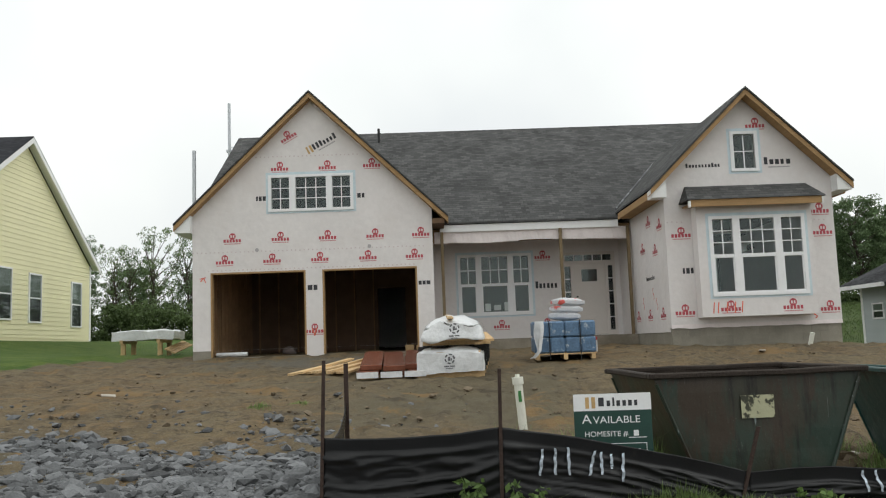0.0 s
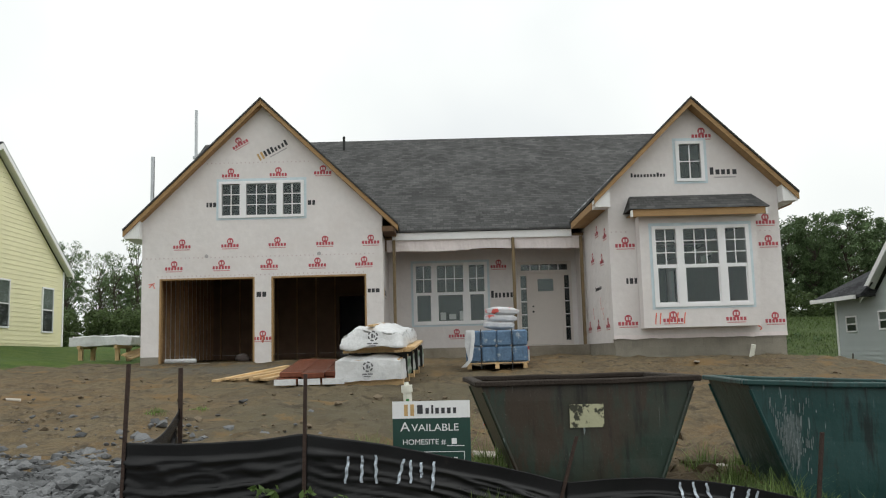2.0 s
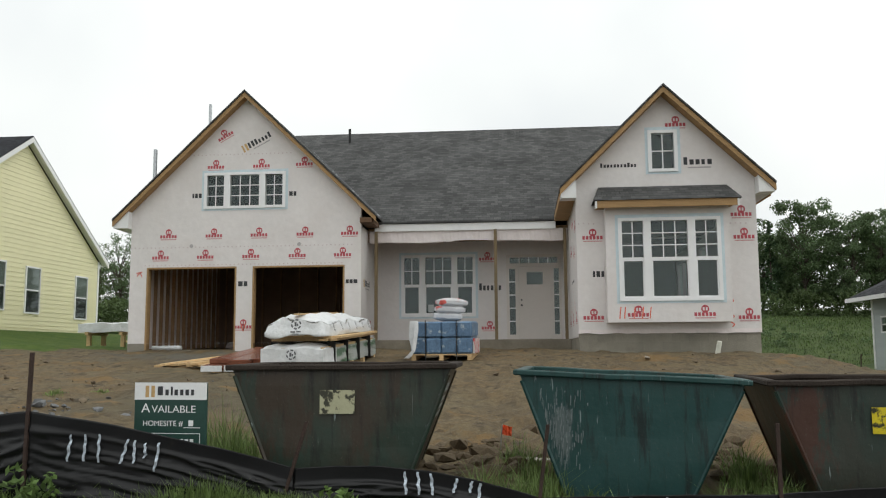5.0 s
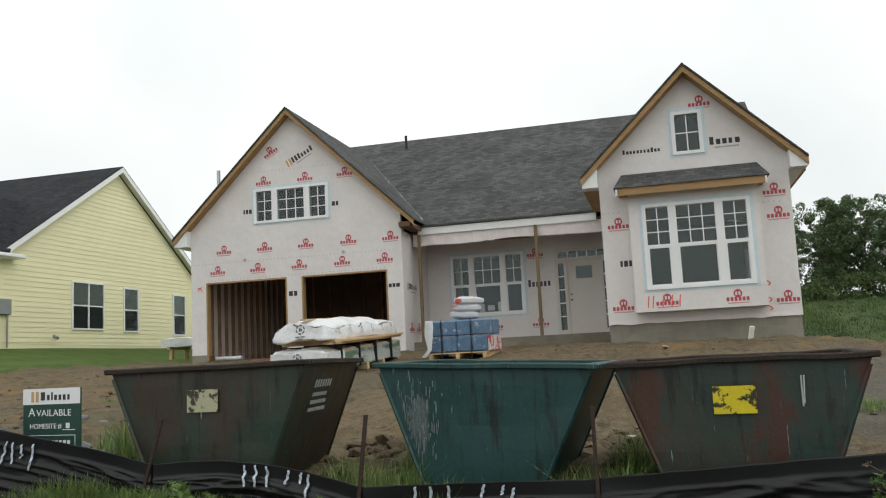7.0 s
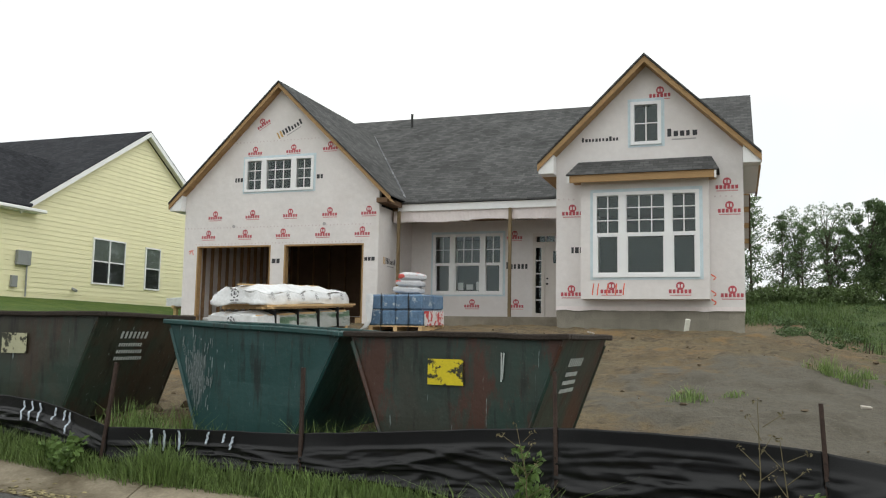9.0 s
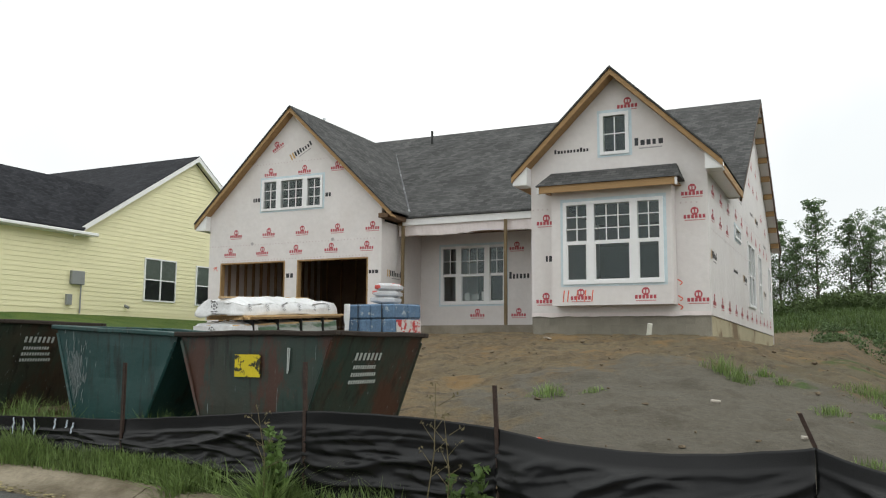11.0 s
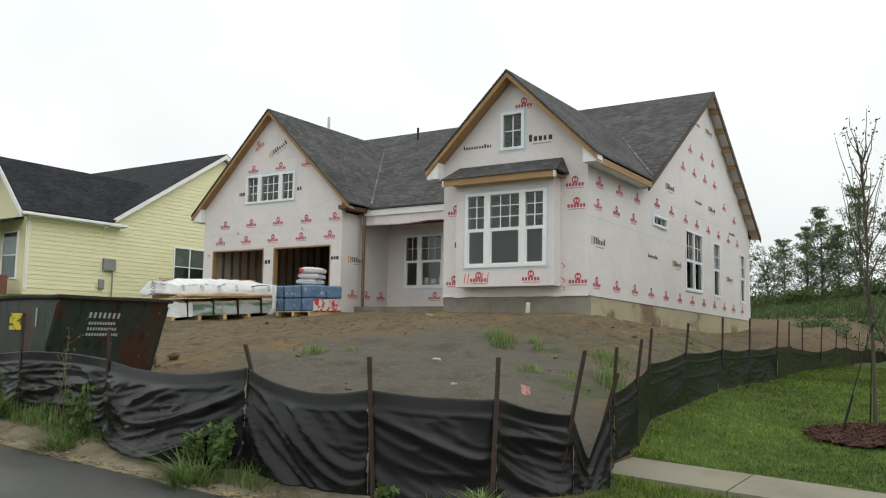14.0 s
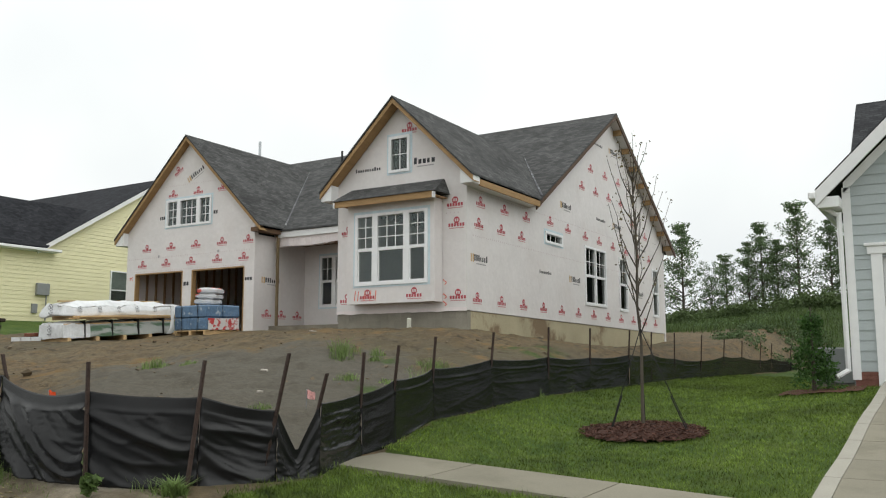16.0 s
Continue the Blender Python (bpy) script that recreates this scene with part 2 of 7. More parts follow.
def shingle_material(name, color):
    """Laminated roof shingles: courses and tabs of uneven tone, grit."""
    mat = material(name, color, 0.95, vary=0.38, scale=1.1, fine=38, bump=0, spec=0.15)
    n, l = mat.node_tree.nodes, mat.node_tree.links
    b = n["Principled BSDF"]
    geo = n.new("ShaderNodeNewGeometry")
    sep = n.new("ShaderNodeSeparateXYZ")
    l.new(geo.outputs["Position"], sep.inputs[0])
    comb = n.new("ShaderNodeCombineXYZ")
    # run the courses along the slope: x on slopes that face y, y on those that face x
    sn = n.new("ShaderNodeSeparateXYZ")
    l.new(geo.outputs["Normal"], sn.inputs[0])
    sq = n.new("ShaderNodeMath")
    sq.operation = "ABSOLUTE"
    l.new(sn.outputs[0], sq.inputs[0])
    gt = n.new("ShaderNodeMath")
    gt.operation, gt.inputs[1].default_value = "GREATER_THAN", 0.2
    l.new(sq.outputs[0], gt.inputs[0])
    ad = n.new("ShaderNodeMix")
    l.new(gt.outputs[0], ad.inputs[0])
    l.new(sep.outputs[0], ad.inputs[2])
    l.new(sep.outputs[1], ad.inputs[3])
    l.new(ad.outputs[0], comb.inputs[0])
    l.new(sep.outputs[2], comb.inputs[1])
    br = n.new("ShaderNodeTexBrick")
    br.inputs["Scale"].default_value = 1.0
    br.inputs["Brick Width"].default_value, br.inputs["Row Height"].default_value = 0.2, 0.075
    br.inputs["Mortar Size"].default_value, br.inputs["Bias"].default_value = 0.006, 0.0
    br.inputs["Color1"].default_value, br.inputs["Color2"].default_value, br.inputs["Mortar"].default_value = (0.66, 0.66, 0.67, 1), (1.36, 1.36, 1.34, 1), (0.55, 0.55, 0.55, 1)
    l.new(comb.outputs[0], br.inputs["Vector"])
    mx = n.new("ShaderNodeMixRGB")
    mx.blend_type, mx.inputs[0].default_value = "MULTIPLY", 0.85
    old = b.inputs["Base Color"].links[0].from_socket
    l.new(old, mx.inputs[1])
    l.new(br.outputs[0], mx.inputs[2])
    l.new(mx.outputs[0], b.inputs["Base Color"])
    bp = n.new("ShaderNodeBump")
    bp.inputs["Strength"].default_value, bp.inputs["Distance"].default_value = 0.5, 0.02
    l.new(br.outputs[0], bp.inputs["Height"])
    l.new(bp.outputs[0], b.inputs["Normal"])
    return mat


SHINGLE = shingle_material("charcoal_shingles", (0.081, 0.081, 0.081))
SHINGLE_MID = shingle_material("slate_grey_shingles", (0.05, 0.051, 0.055))
SHINGLE_DARK = shingle_material("dark_shingles", (0.03, 0.031, 0.036))


def ramp_mix(mat_nodes, mat_links, fac, a, b):
    mx = mat_nodes.new("ShaderNodeMixRGB")
    mat_links.new(fac, mx.inputs[0])
    for i, c in ((1, a), (2, b)):
        if isinstance(c, tuple):
            mx.inputs[i].default_value = (*c, 1)
        else:
            mat_links.new(c, mx.inputs[i])
    return mx.outputs[0]


def ground_material():
    """Bare clay, damp grey subsoil and turf, laid out by where they lie in the plan."""
    mat = bpy.data.materials.new("ground")
    mat.use_nodes = True
    n, l = mat.node_tree.nodes, mat.node_tree.links
    b = n["Principled BSDF"]
    b.inputs["Roughness"].default_value, b.inputs["Specular IOR Level"].default_value = 0.9, 0.25
    geo = n.new("ShaderNodeNewGeometry")
    pos = geo.outputs["Position"]

    def tex(scale, detail=6, rough=0.6):
        t = n.new("ShaderNodeTexNoise")
        t.inputs["Scale"].default_value, t.inputs["Detail"].default_value, t.inputs["Roughness"].default_value = scale, detail, rough
        l.new(pos, t.inputs["Vector"])
        return t.outputs[0]

    def rng(v, a, c):
        m = n.new("ShaderNodeMapRange")
        m.inputs[1].default_value, m.inputs[2].default_value = a, c
        l.new(v, m.inputs[0])
        return m.outputs[0]

    clay = ramp_mix(n, l, rng(tex(0.7), 0.35, 0.65), (0.15, 0.098, 0.047), (0.145, 0.114, 0.066))
    clay = ramp_mix(n, l, rng(tex(9), 0.4, 0.75), clay, (0.075, 0.056, 0.034))
    clay = ramp_mix(n, l, rng(tex(45), 0.5, 0.72), clay, (0.19, 0.155, 0.1))
    clay = ramp_mix(n, l, rng(tex(0.22, 3), 0.5, 0.65), clay, (0.105, 0.088, 0.055))
    clay = ramp_mix(n, l, rng(tex(3.2, 8, 0.7), 0.55, 0.62), clay, (0.06, 0.047, 0.03))
    clay = ramp_mix(n, l, rng(tex(0.9, 7, 0.65), 0.56, 0.63), clay, (0.175, 0.112, 0.05))
    clay = ramp_mix(n, l, rng(tex(120, 2), 0.68, 0.72), clay, (0.26, 0.23, 0.19))
    # rills washed down the slope towards the street
    rill = n.new("ShaderNodeMapping")
    rill.inputs["Scale"].default_value = (1.5, 0.45, 1.0)
    rill.inputs["Rotation"].default_value = (0, 0, 0.5)
    l.new(pos, rill.inputs[0])
    rn = n.new("ShaderNodeTexNoise")
    rn.inputs["Scale"].default_value, rn.inputs["Detail"].default_value, rn.inputs["Distortion"].default_value = 1.0, 5, 0.6
    l.new(rill.outputs[0], rn.inputs["Vector"])
    off = n.new("ShaderNodeMath")
    off.operation, off.inputs[1].default_value = "SUBTRACT", 0.5
    l.new(rn.outputs[0], off.inputs[0])
    ab = n.new("ShaderNodeMath")
    ab.operation = "ABSOLUTE"
    l.new(off.outputs[0], ab.inputs[0])
    inv = n.new("ShaderNodeMapRange")
    inv.inputs[1].default_value, inv.inputs[2].default_value, inv.inputs[3].default_value, inv.inputs[4].default_value = 0.0, 0.05, 0.38, 0.0
    l.new(ab.outputs[0], inv.inputs[0])
    clay = ramp_mix(n, l, inv.outputs[0], clay, (0.06, 0.048, 0.032))
    grey = ramp_mix(n, l, rng(tex(14), 0.35, 0.7), (0.086, 0.078, 0.062), (0.12, 0.106, 0.083))
    grey = ramp_mix(n, l, rng(tex(1.6, 8, 0.7), 0.52, 0.62), grey, (0.075, 0.066, 0.05))
    grey = ramp_mix(n, l, rng(tex(60, 4), 0.6, 0.7), grey, (0.18, 0.155, 0.115))
    # layer weights stored in the mesh
    at = n.new("ShaderNodeAttribute")
    at.attribute_name = "zone"
    sp = n.new("ShaderNodeSeparateColor")
    l.new(at.outputs["Color"], sp.inputs[0])
    wob = tex(2.5, 6)

    def mask(ch):
        a = n.new("ShaderNodeMath")
        a.operation = "ADD"
        l.new(sp.outputs[ch], a.inputs[0])
        l.new(wob, a.inputs[1])
        return rng(a.outputs[0], 0.9, 1.1)

    col = ramp_mix(n, l, mask(1), clay, grey)
    turf = ramp_mix(n, l, rng(tex(1.2), 0.35, 0.65), (0.045, 0.092, 0.011), (0.11, 0.148, 0.026))
    turf = ramp_mix(n, l, rng(tex(70), 0.4, 0.7), turf, (0.03, 0.065, 0.012))
    rough_grass = ramp_mix(n, l, rng(tex(0.5), 0.35, 0.65), (0.05, 0.085, 0.02), (0.095, 0.12, 0.035))
    rough_grass = ramp_mix(n, l, rng(tex(2.2, 8, 0.7), 0.45, 0.65), rough_grass, (0.025, 0.045, 0.012))
    rough_grass = ramp_mix(n, l, rng(tex(12), 0.4, 0.7), rough_grass, (0.035, 0.06, 0.015))
    col = ramp_mix(n, l, mask(2), col, rough_grass)
    col = ramp_mix(n, l, mask(0), col, turf)
    l.new(col, b.inputs["Base Color"])
    bp = n.new("ShaderNodeBump")
    bp.inputs["Strength"].default_value, bp.inputs["Distance"].default_value = 0.7, 0.04
    hs = n.new("ShaderNodeMath")
    hs.operation = "ADD"
    l.new(tex(30), hs.inputs[0])
    l.new(tex(8), hs.inputs[1])
    l.new(hs.outputs[0], bp.inputs["Height"])
    l.new(bp.outputs[0], b.inputs["Normal"])
    return mat


GROUND = ground_material()
ASPHALT = material("wet_asphalt", (0.06, 0.06, 0.06), 0.3, vary=0.3, scale=1.2, fine=90, bump=0.5, spec=0.5, stain=(0.03, 0.029, 0.027), stain_scale=0.8, stain_at=(0.45, 0.6))
STONE = material("crushed_stone", (0.115, 0.118, 0.122), 0.85, vary=0.3, scale=3, fine=60, bump=0.4)
def island_vary(mat, lo, hi):
    n, l = mat.node_tree.nodes, mat.node_tree.links
    b = n["Principled BSDF"]
    geo = n.new("ShaderNodeNewGeometry")
    m = n.new("ShaderNodeMapRange")
    m.inputs[3].default_value, m.inputs[4].default_value = lo, hi
    l.new(geo.outputs["Random Per Island"], m.inputs[0])
    h = n.new("ShaderNodeHueSaturation")
    l.new(m.outputs[0], h.inputs["Value"])
    l.new(b.inputs["Base Color"].links[0].from_socket, h.inputs["Color"])
    l.new(h.outputs[0], b.inputs["Base Color"])
    return mat
island_vary(STONE, 0.5, 1.6)


def leaf_material(name, color, through=0.35, vary=0.32, scale=0.7):
    mat = material(name, color, 0.6, vary=vary, scale=scale, fine=5, bump=0)
    n, l = mat.node_tree.nodes, mat.node_tree.links
    b = n["Principled BSDF"]
    island_vary(mat, 0.55, 1.5)
    tl = n.new("ShaderNodeBsdfTranslucent")
    l.new(b.inputs["Base Color"].links[0].from_socket, tl.inputs[0])
    mx = n.new("ShaderNodeMixShader")
    mx.inputs[0].default_value = through
    l.new(b.outputs[0], mx.inputs[1])
    l.new(tl.outputs[0], mx.inputs[2])
    l.new(mx.outputs[0], n["Material Output"].inputs[0])
    return mat


LEAF = leaf_material("leaves", (0.145, 0.205, 0.085))
LEAF_DARK = leaf_material("dark_leaves", (0.1, 0.15, 0.066))
LEAF_MID = leaf_material("mid_green_leaves", (0.13, 0.19, 0.09))
FIELD = leaf_material("field_grass", (0.075, 0.115, 0.034))
NEEDLE = leaf_material("needles", (0.05, 0.09, 0.04), 0.2)
GRASS = leaf_material("grass_blades", (0.12, 0.175, 0.028), 0.35, 0.8, 0.6)
WEED = leaf_material("weed_blades", (0.165, 0.235, 0.075))
SCRUB = leaf_material("scrub_leaves", (0.095, 0.135, 0.052))
BARK = material("bark", (0.09, 0.075, 0.06), 0.9, vary=0.3, scale=6, stretch=(3, 3, 0.6), bump=0.5)
MULCH = material("bark_mulch", (0.075, 0.035, 0.025), 0.95, vary=0.4, scale=30, fine=80, bump=0.8)
island_vary(MULCH, 0.5, 1.6)

# ---- ground ----
GX = [-30, -20, -15, -11.5, -7, -4, 0, 4, 6.5, 8.3, 10, 14, 22]
GY = [6.2, 8, 10.5, 14, 18, 21.3, 26, 31, 36, 46, 60, 75]
GZ = np.array([
    [1.90, 2.05, 2.3, 2.6, 2.85, 2.95, 2.9, 2.9, 2.9, 3.0, 3.3, 3.8],
    [1.55, 1.75, 1.95, 2.35, 2.75, 2.88, 2.9, 2.87, 2.85, 2.9, 3.2, 3.8],
    [1.38, 1.5, 1.7, 2.0, 2.25, 2.28, 2.2, 2.25, 2.4, 2.6, 3.0, 3.8],
    [1.22, 1.32, 1.5, 1.72, 1.95, 2.05, 2.1, 2.2, 2.3, 2.5, 3.0, 3.8],
    [1.1, 1.2, 1.36, 1.65, 1.92, 2.05, 2.05, 2.1, 2.2, 2.5, 3.0, 3.8],
    [0.9, 0.98, 1.13, 1.6, 1.92, 2.03, 2.0, 2.0, 2.2, 2.5, 3.2, 4.2],
    [0.68, 0.82, 1.08, 1.58, 1.97, 2.03, 2.0, 2.0, 2.2, 2.6, 3.6, 4.8],
    [0.45, 0.7, 1.15, 1.62, 1.94, 1.8, 1.58, 1.62, 1.95, 2.8, 4.0, 5.3],
    [0.3, 0.5, 0.88, 1.25, 1.5, 1.5, 1.45, 1.5, 1.95, 3.0, 4.3, 5.6],
    [0.19, 0.26, 0.47, 0.61, 0.65, 0.66, 0.66, 0.62, 0.75, 2.5, 4.3, 5.6],
    [0.1, 0.12, 0.19, 0.36, 0.52, 0.58, 0.6, 0.62, 0.85, 2.5, 4.3, 5.6],
    [-0.1, -0.06, 0.16, 0.5, 0.82, 0.85, 0.85, 0.85, 1.2, 2.6, 4.2, 5.4],
    [-0.5, -0.3, 0.1, 0.5, 0.85, 0.92, 0.95, 1.0, 1.5, 2.6, 4.0, 5.3],
])


def road_z(x):
    x = np.clip(x, -60, 60)
    return 0.2 - 0.05 * (x - 5.5)


def smooth_step(a):
    a = np.clip(a, 0, 1)
    return a * a * (3 - 2 * a)


def ground_z(x, y):
    """The height of the bare ground, without its fine unevenness."""
    x, y = np.asarray(x, float), np.asarray(y, float)
    xs, ys = np.clip(x, GX[0], GX[-1]), np.clip(y, GY[0], GY[-1])
    i = np.clip(np.searchsorted(GX, xs) - 1, 0, len(GX) - 2)
    j = np.clip(np.searchsorted(GY, ys) - 1, 0, len(GY) - 2)
    gx, gy = np.array(GX), np.array(GY)
    u, v = (xs - gx[i]) / (gx[i + 1] - gx[i]), (ys - gy[j]) / (gy[j + 1] - gy[j])
    u = 0.5 * u + 0.5 * smooth_step(u)
    v = 0.5 * v + 0.5 * smooth_step(v)
    z = GZ[i, j] * (1 - u) * (1 - v) + GZ[i + 1, j] * u * (1 - v) + GZ[i, j + 1] * (1 - u) * v + GZ[i + 1, j + 1] * u * v
    low = road_z(x) - 0.08
    k = smooth_step((y - 5.75) / 0.45)
    return low * (1 - k) + z * k


def gz(x, y):
    return float(ground_z(x, y))


def blob(x, y, cx, cy, rx, ry):
    return np.clip(1.4 - np.hypot((x - cx) / rx, (y - cy) / ry), 0, 1)


def axis(fine0, fine1, step, far):
    mid = list(np.arange(fine0, fine1 + 1e-6, step))
    out, d = [], step
    v = fine1
    while v < far:
        d *= 1.25
        v += d
        out.append(v)
    back, d, v = [], step, fine0
    while v > -far:
        d *= 1.25
        v -= d
        back.append(v)
    return np.array(back[::-1] + mid + out)


def lawn_edge(y):
    """Where the neighbour's lawn begins, along the silt fence."""
    return np.interp(y, [6, 7.4, 8.5, 9.1, 10.5, 12.2, 16.2, 22, 32, 34, 35.5], [9.0, 9.05, 8.64, 8.66, 8.33, 8.25, 8.17, 8.07, 8.06, 8.15, 8.5]) + 0.03


def make_ground():
    xs, ys = axis(-17, 15, 0.16, 900), axis(5.6, 24, 0.16, 900)
    X, Y = np.meshgrid(xs, ys, indexing="ij")
    Z = ground_z(X, Y)
    rough = np.array([noise.fractal((a * 0.9, b * 0.9, 3.1), 0.7, 2.1, 5) for a, b in zip(X.ravel(), Y.ravel())]).reshape(X.shape)
    lumps = np.array([noise.fractal((a * 4.1, b * 4.1, 9.1), 0.8, 2.1, 3) for a, b in zip(X.ravel(), Y.ravel())]).reshape(X.shape)
    soil = smooth_step((Y - 6.2) / 0.8) * smooth_step((8.2 - X) / 0.5) * smooth_step((X + 15) / 1.5) * smooth_step((40 - Y) / 2)
    Z = Z + soil * (0.075 * rough + 0.045 * lumps)
    spoil = blob(X, Y, -1.2, 9.6, 1.3, 1.6) + blob(X, Y, -4.8, 9.3, 1.4, 0.9)
    Z = Z + 0.1 * np.clip(spoil, 0, 1) * np.clip(0.4 + lumps, 0, 1.5)
    under = smooth_step((X - 8.0) / 0.3) * (np.abs(Y - 8.35) < 0.55)
    Z = np.where(under > 0, np.minimum(Z, Z * (1 - under) + under * (0.18 - 0.05 * (X - 8.5))), Z)
    turf = smooth_step((X - lawn_edge(Y) + 0.1) / 0.2) * smooth_step((36 - Y) / 2) * smooth_step((Y - 5.9) / 0.3)
    turf = np.maximum(turf, smooth_step((-12.6 - X - 0.2 * (18 - Y)) / 1.2) * smooth_step((Y - 11) / 2))
    wild = smooth_step((Y - 41.0 + 4.5 * smooth_step((X - 8.5) / 2) + 4.5 * smooth_step((-6 - X) / 3)) / 2.5)
    for cx, cy, rx, ry in ((-4.4, 8.2, 0.9, 1.1), (-0.9, 7.3, 0.6, 1.0), (0.9, 7.5, 0.5, 1.0), (-3.6, 7.0, 0.5, 1.2), (5.9, 12.8, 0.5, 0.4), (7.2, 11.0, 0.7, 0.6), (6.6, 17, 0.9, 1.5)):
        wild = np.maximum(wild, 0.5 * blob(X, Y, cx, cy, rx, ry))
    wild = np.maximum(wild, smooth_step((6.9 - Y) / 0.5) * smooth_step((8.5 - X) / 0.5) * 0.75)
    wild = np.maximum(wild, smooth_step((X - 9.5) / 3) * smooth_step((Y - 34) / 2))
    grey = 0.8 * blob(X, Y, 5.2, 10.5, 3.4, 3.6) + 0.55 * blob(X, Y, -8, 18.5, 5, 2.5) + 0.5 * blob(X, Y, 7, 8.2, 1.6, 1.6)
    nx, ny = X.shape
    verts = np.stack([X, Y, Z], -1).reshape(-1, 3)
    idx = np.arange(nx * ny).reshape(nx, ny)
    faces = np.stack([idx[:-1, :-1], idx[1:, :-1], idx[1:, 1:], idx[:-1, 1:]], -1).reshape(-1, 4)
    ob = from_arrays("ground", verts.tolist(), faces.tolist(), GROUND, smooth=True)
    at = ob.data.color_attributes.new("zone", "FLOAT_COLOR", "POINT")
    at.data.foreach_set("color", np.stack([np.clip(turf, 0, 1), np.clip(grey, 0, 1), np.clip(wild, 0, 1), np.ones_like(X)], -1).reshape(-1).astype(np.float32))
    return tagged(ob, "bare brown clay building plot with mown lawns beside it", "ground", kind="structure")


make_ground()


def strip(name, x0, x1, section, mat, label, category, step=0.5):
    """A band along the street: section is a list of (y, height over the road)."""
    xs = np.arange(x0, x1 + 1e-6, step)
    verts = [(x, y, float(road_z(x)) + z) for x in xs for y, z in section]
    k = len(section)
    faces = [(i * k + j, (i + 1) * k + j, (i + 1) * k + j + 1, i * k + j + 1) for i in range(len(xs) - 1) for j in range(k - 1)]
    ob = from_arrays(name, verts, faces, mat, smooth=False)
    return tagged(ob, label, category, kind="structure")


strip("road", -60, 60, [(-8, -0.02), (0, 0.06), (5.3, 0.0), (5.5, -0.012), (5.6, -0.06)], ASPHALT, "wet dark asphalt residential street", "road", 2.0)
# rolled concrete kerb, cast in lengths with open joints
kerb = thing("kerb", "weathered rolled concrete kerb with mud and open joints", "kerb", kind="structure")
for i in range(30):
    x0, x1 = -22 + i * 1.8, -22 + (i + 1) * 1.8 - 0.012
    bm = bmesh.new()
    sec = [(5.46, -0.1), (5.46, 0.0), (5.62, 0.0), (5.74, 0.02), (5.9, 0.085), (6.02, 0.1), (6.16, 0.105), (6.16, -0.1)]
    rings = [[bm.verts.new((x, y, float(road_z(x)) + z)) for y, z in sec] for x in (x0, x1)]
    for j in range(len(sec) - 1):
        bm.faces.new((rings[0][j], rings[1][j], rings[1][j + 1], rings[0][j + 1]))
    for r in rings:
        bm.faces.new(r)
    bmesh.ops.recalc_face_normals(bm, faces=bm.faces[:])
    part("kerb_stone", bm, KERB, kerb)

# ---- the new house ----
HX0, HX1 = -11.4, 4.08        # side walls
GY0, RY0, BY0, PY, HY1 = 21.29, 18.8, 18.42, 23.76, 34.55
RIDGE_Y, RIDGE_Z, EAVE_Y, EAVE_Z = 28.7, 9.64, 22.1, 5.46
SLOPE = (RIDGE_Z - EAVE_Z) / (RIDGE_Y - EAVE_Y)


def main_y(z):
    return EAVE_Y + (z - EAVE_Z) / SLOPE


house = thing("house", "unfinished gabled house wrapped in pinkish printed building paper", "house")
EAST = pose(HX1, 0, 0, 0, 0, 90)       # local u runs along +y, front faces +x
WEST = pose(HX0, 0, 0, 0, 0, -90)      # local u runs along -y, front faces -x

# wall plates
gw = part("wall", prism([(HX0, 2.25), (-5.2, 2.25), (-5.2, 5.81), (-8.3, 8.8), (HX0, 5.81)], 0.15, Matrix.Translation((0, GY0, 0)),
          [rect(-10.94, -8.5, 2.252, 4.24), rect(-8.07, -5.63, 2.252, 4.24), rect(-9.42, -7.23, 5.79, 6.74)]), WRAP, house, "printed building paper over garage gable")
# jambs under the plate's foot down to the slab
for x0, x1 in ((HX0, -10.94), (-8.5, -8.07), (-5.63, -5.2)):
    part("wall", box(x0, x1, GY0 - 0.002, GY0 + 0.15, 2.0, 2.25), CMU if x0 == HX0 else WRAP, house)
rw = part("wall", prism([(0.16, 2.39), (HX1, 2.39), (HX1, 5.86), (2.12, 7.77), (0.16, 5.86)], 0.15, Matrix.Translation((0, RY0, 0)),
          [rect(1.79, 2.44, 5.95, 6.91), rect(0.95, 3.25, 2.75, 5.0)]), WRAP, house, "printed building paper over front gable")
ew = part("wall", prism([(RY0 + 0.15, 2.38), (HY1, 2.2), (HY1, 5.78), (RIDGE_Y, 9.52), (22.6, 5.66), (RY0 + 0.15, 5.66)], 0.15, EAST,
          [rect(26.3, 28.12, 2.92, 4.78), rect(29.43, 30.26, 2.87, 4.71), rect(33.1, 33.82, 2.82, 4.63), rect(23.32, 24.53, 4.54, 4.86)]), WRAP, house)
part("wall", prism([(-HY1, 2.0), (-GY0 - 0.15, 2.0), (-GY0 - 0.15, 5.6), (-22.35, 5.52), (-RIDGE_Y, 9.52), (-HY1, 5.75)], 0.15, WEST), WRAP, house)
part("wall", box(HX0, HX1, HY1, HY1 + 0.15, 1.5, 5.4), WRAP, house)
pw = part("wall", prism(rect(-5.2, 0.16, 2.3, 5.1), 0.15, Matrix.Translation((0, PY, 0)), [rect(-4.48, -2.41, 3.0, 4.7), rect(-1.5, 0.0, 2.302, 4.68)]), WRAP, house)
gr = part("wall", box(-5.35, -5.2, GY0 + 0.15, 27.3, 2.0, 5.25), WRAP, house)
rl = part("wall", box(0.16, 0.31, RY0 + 0.15, PY + 0.4, 2.3, 5.5), WRAP, house)
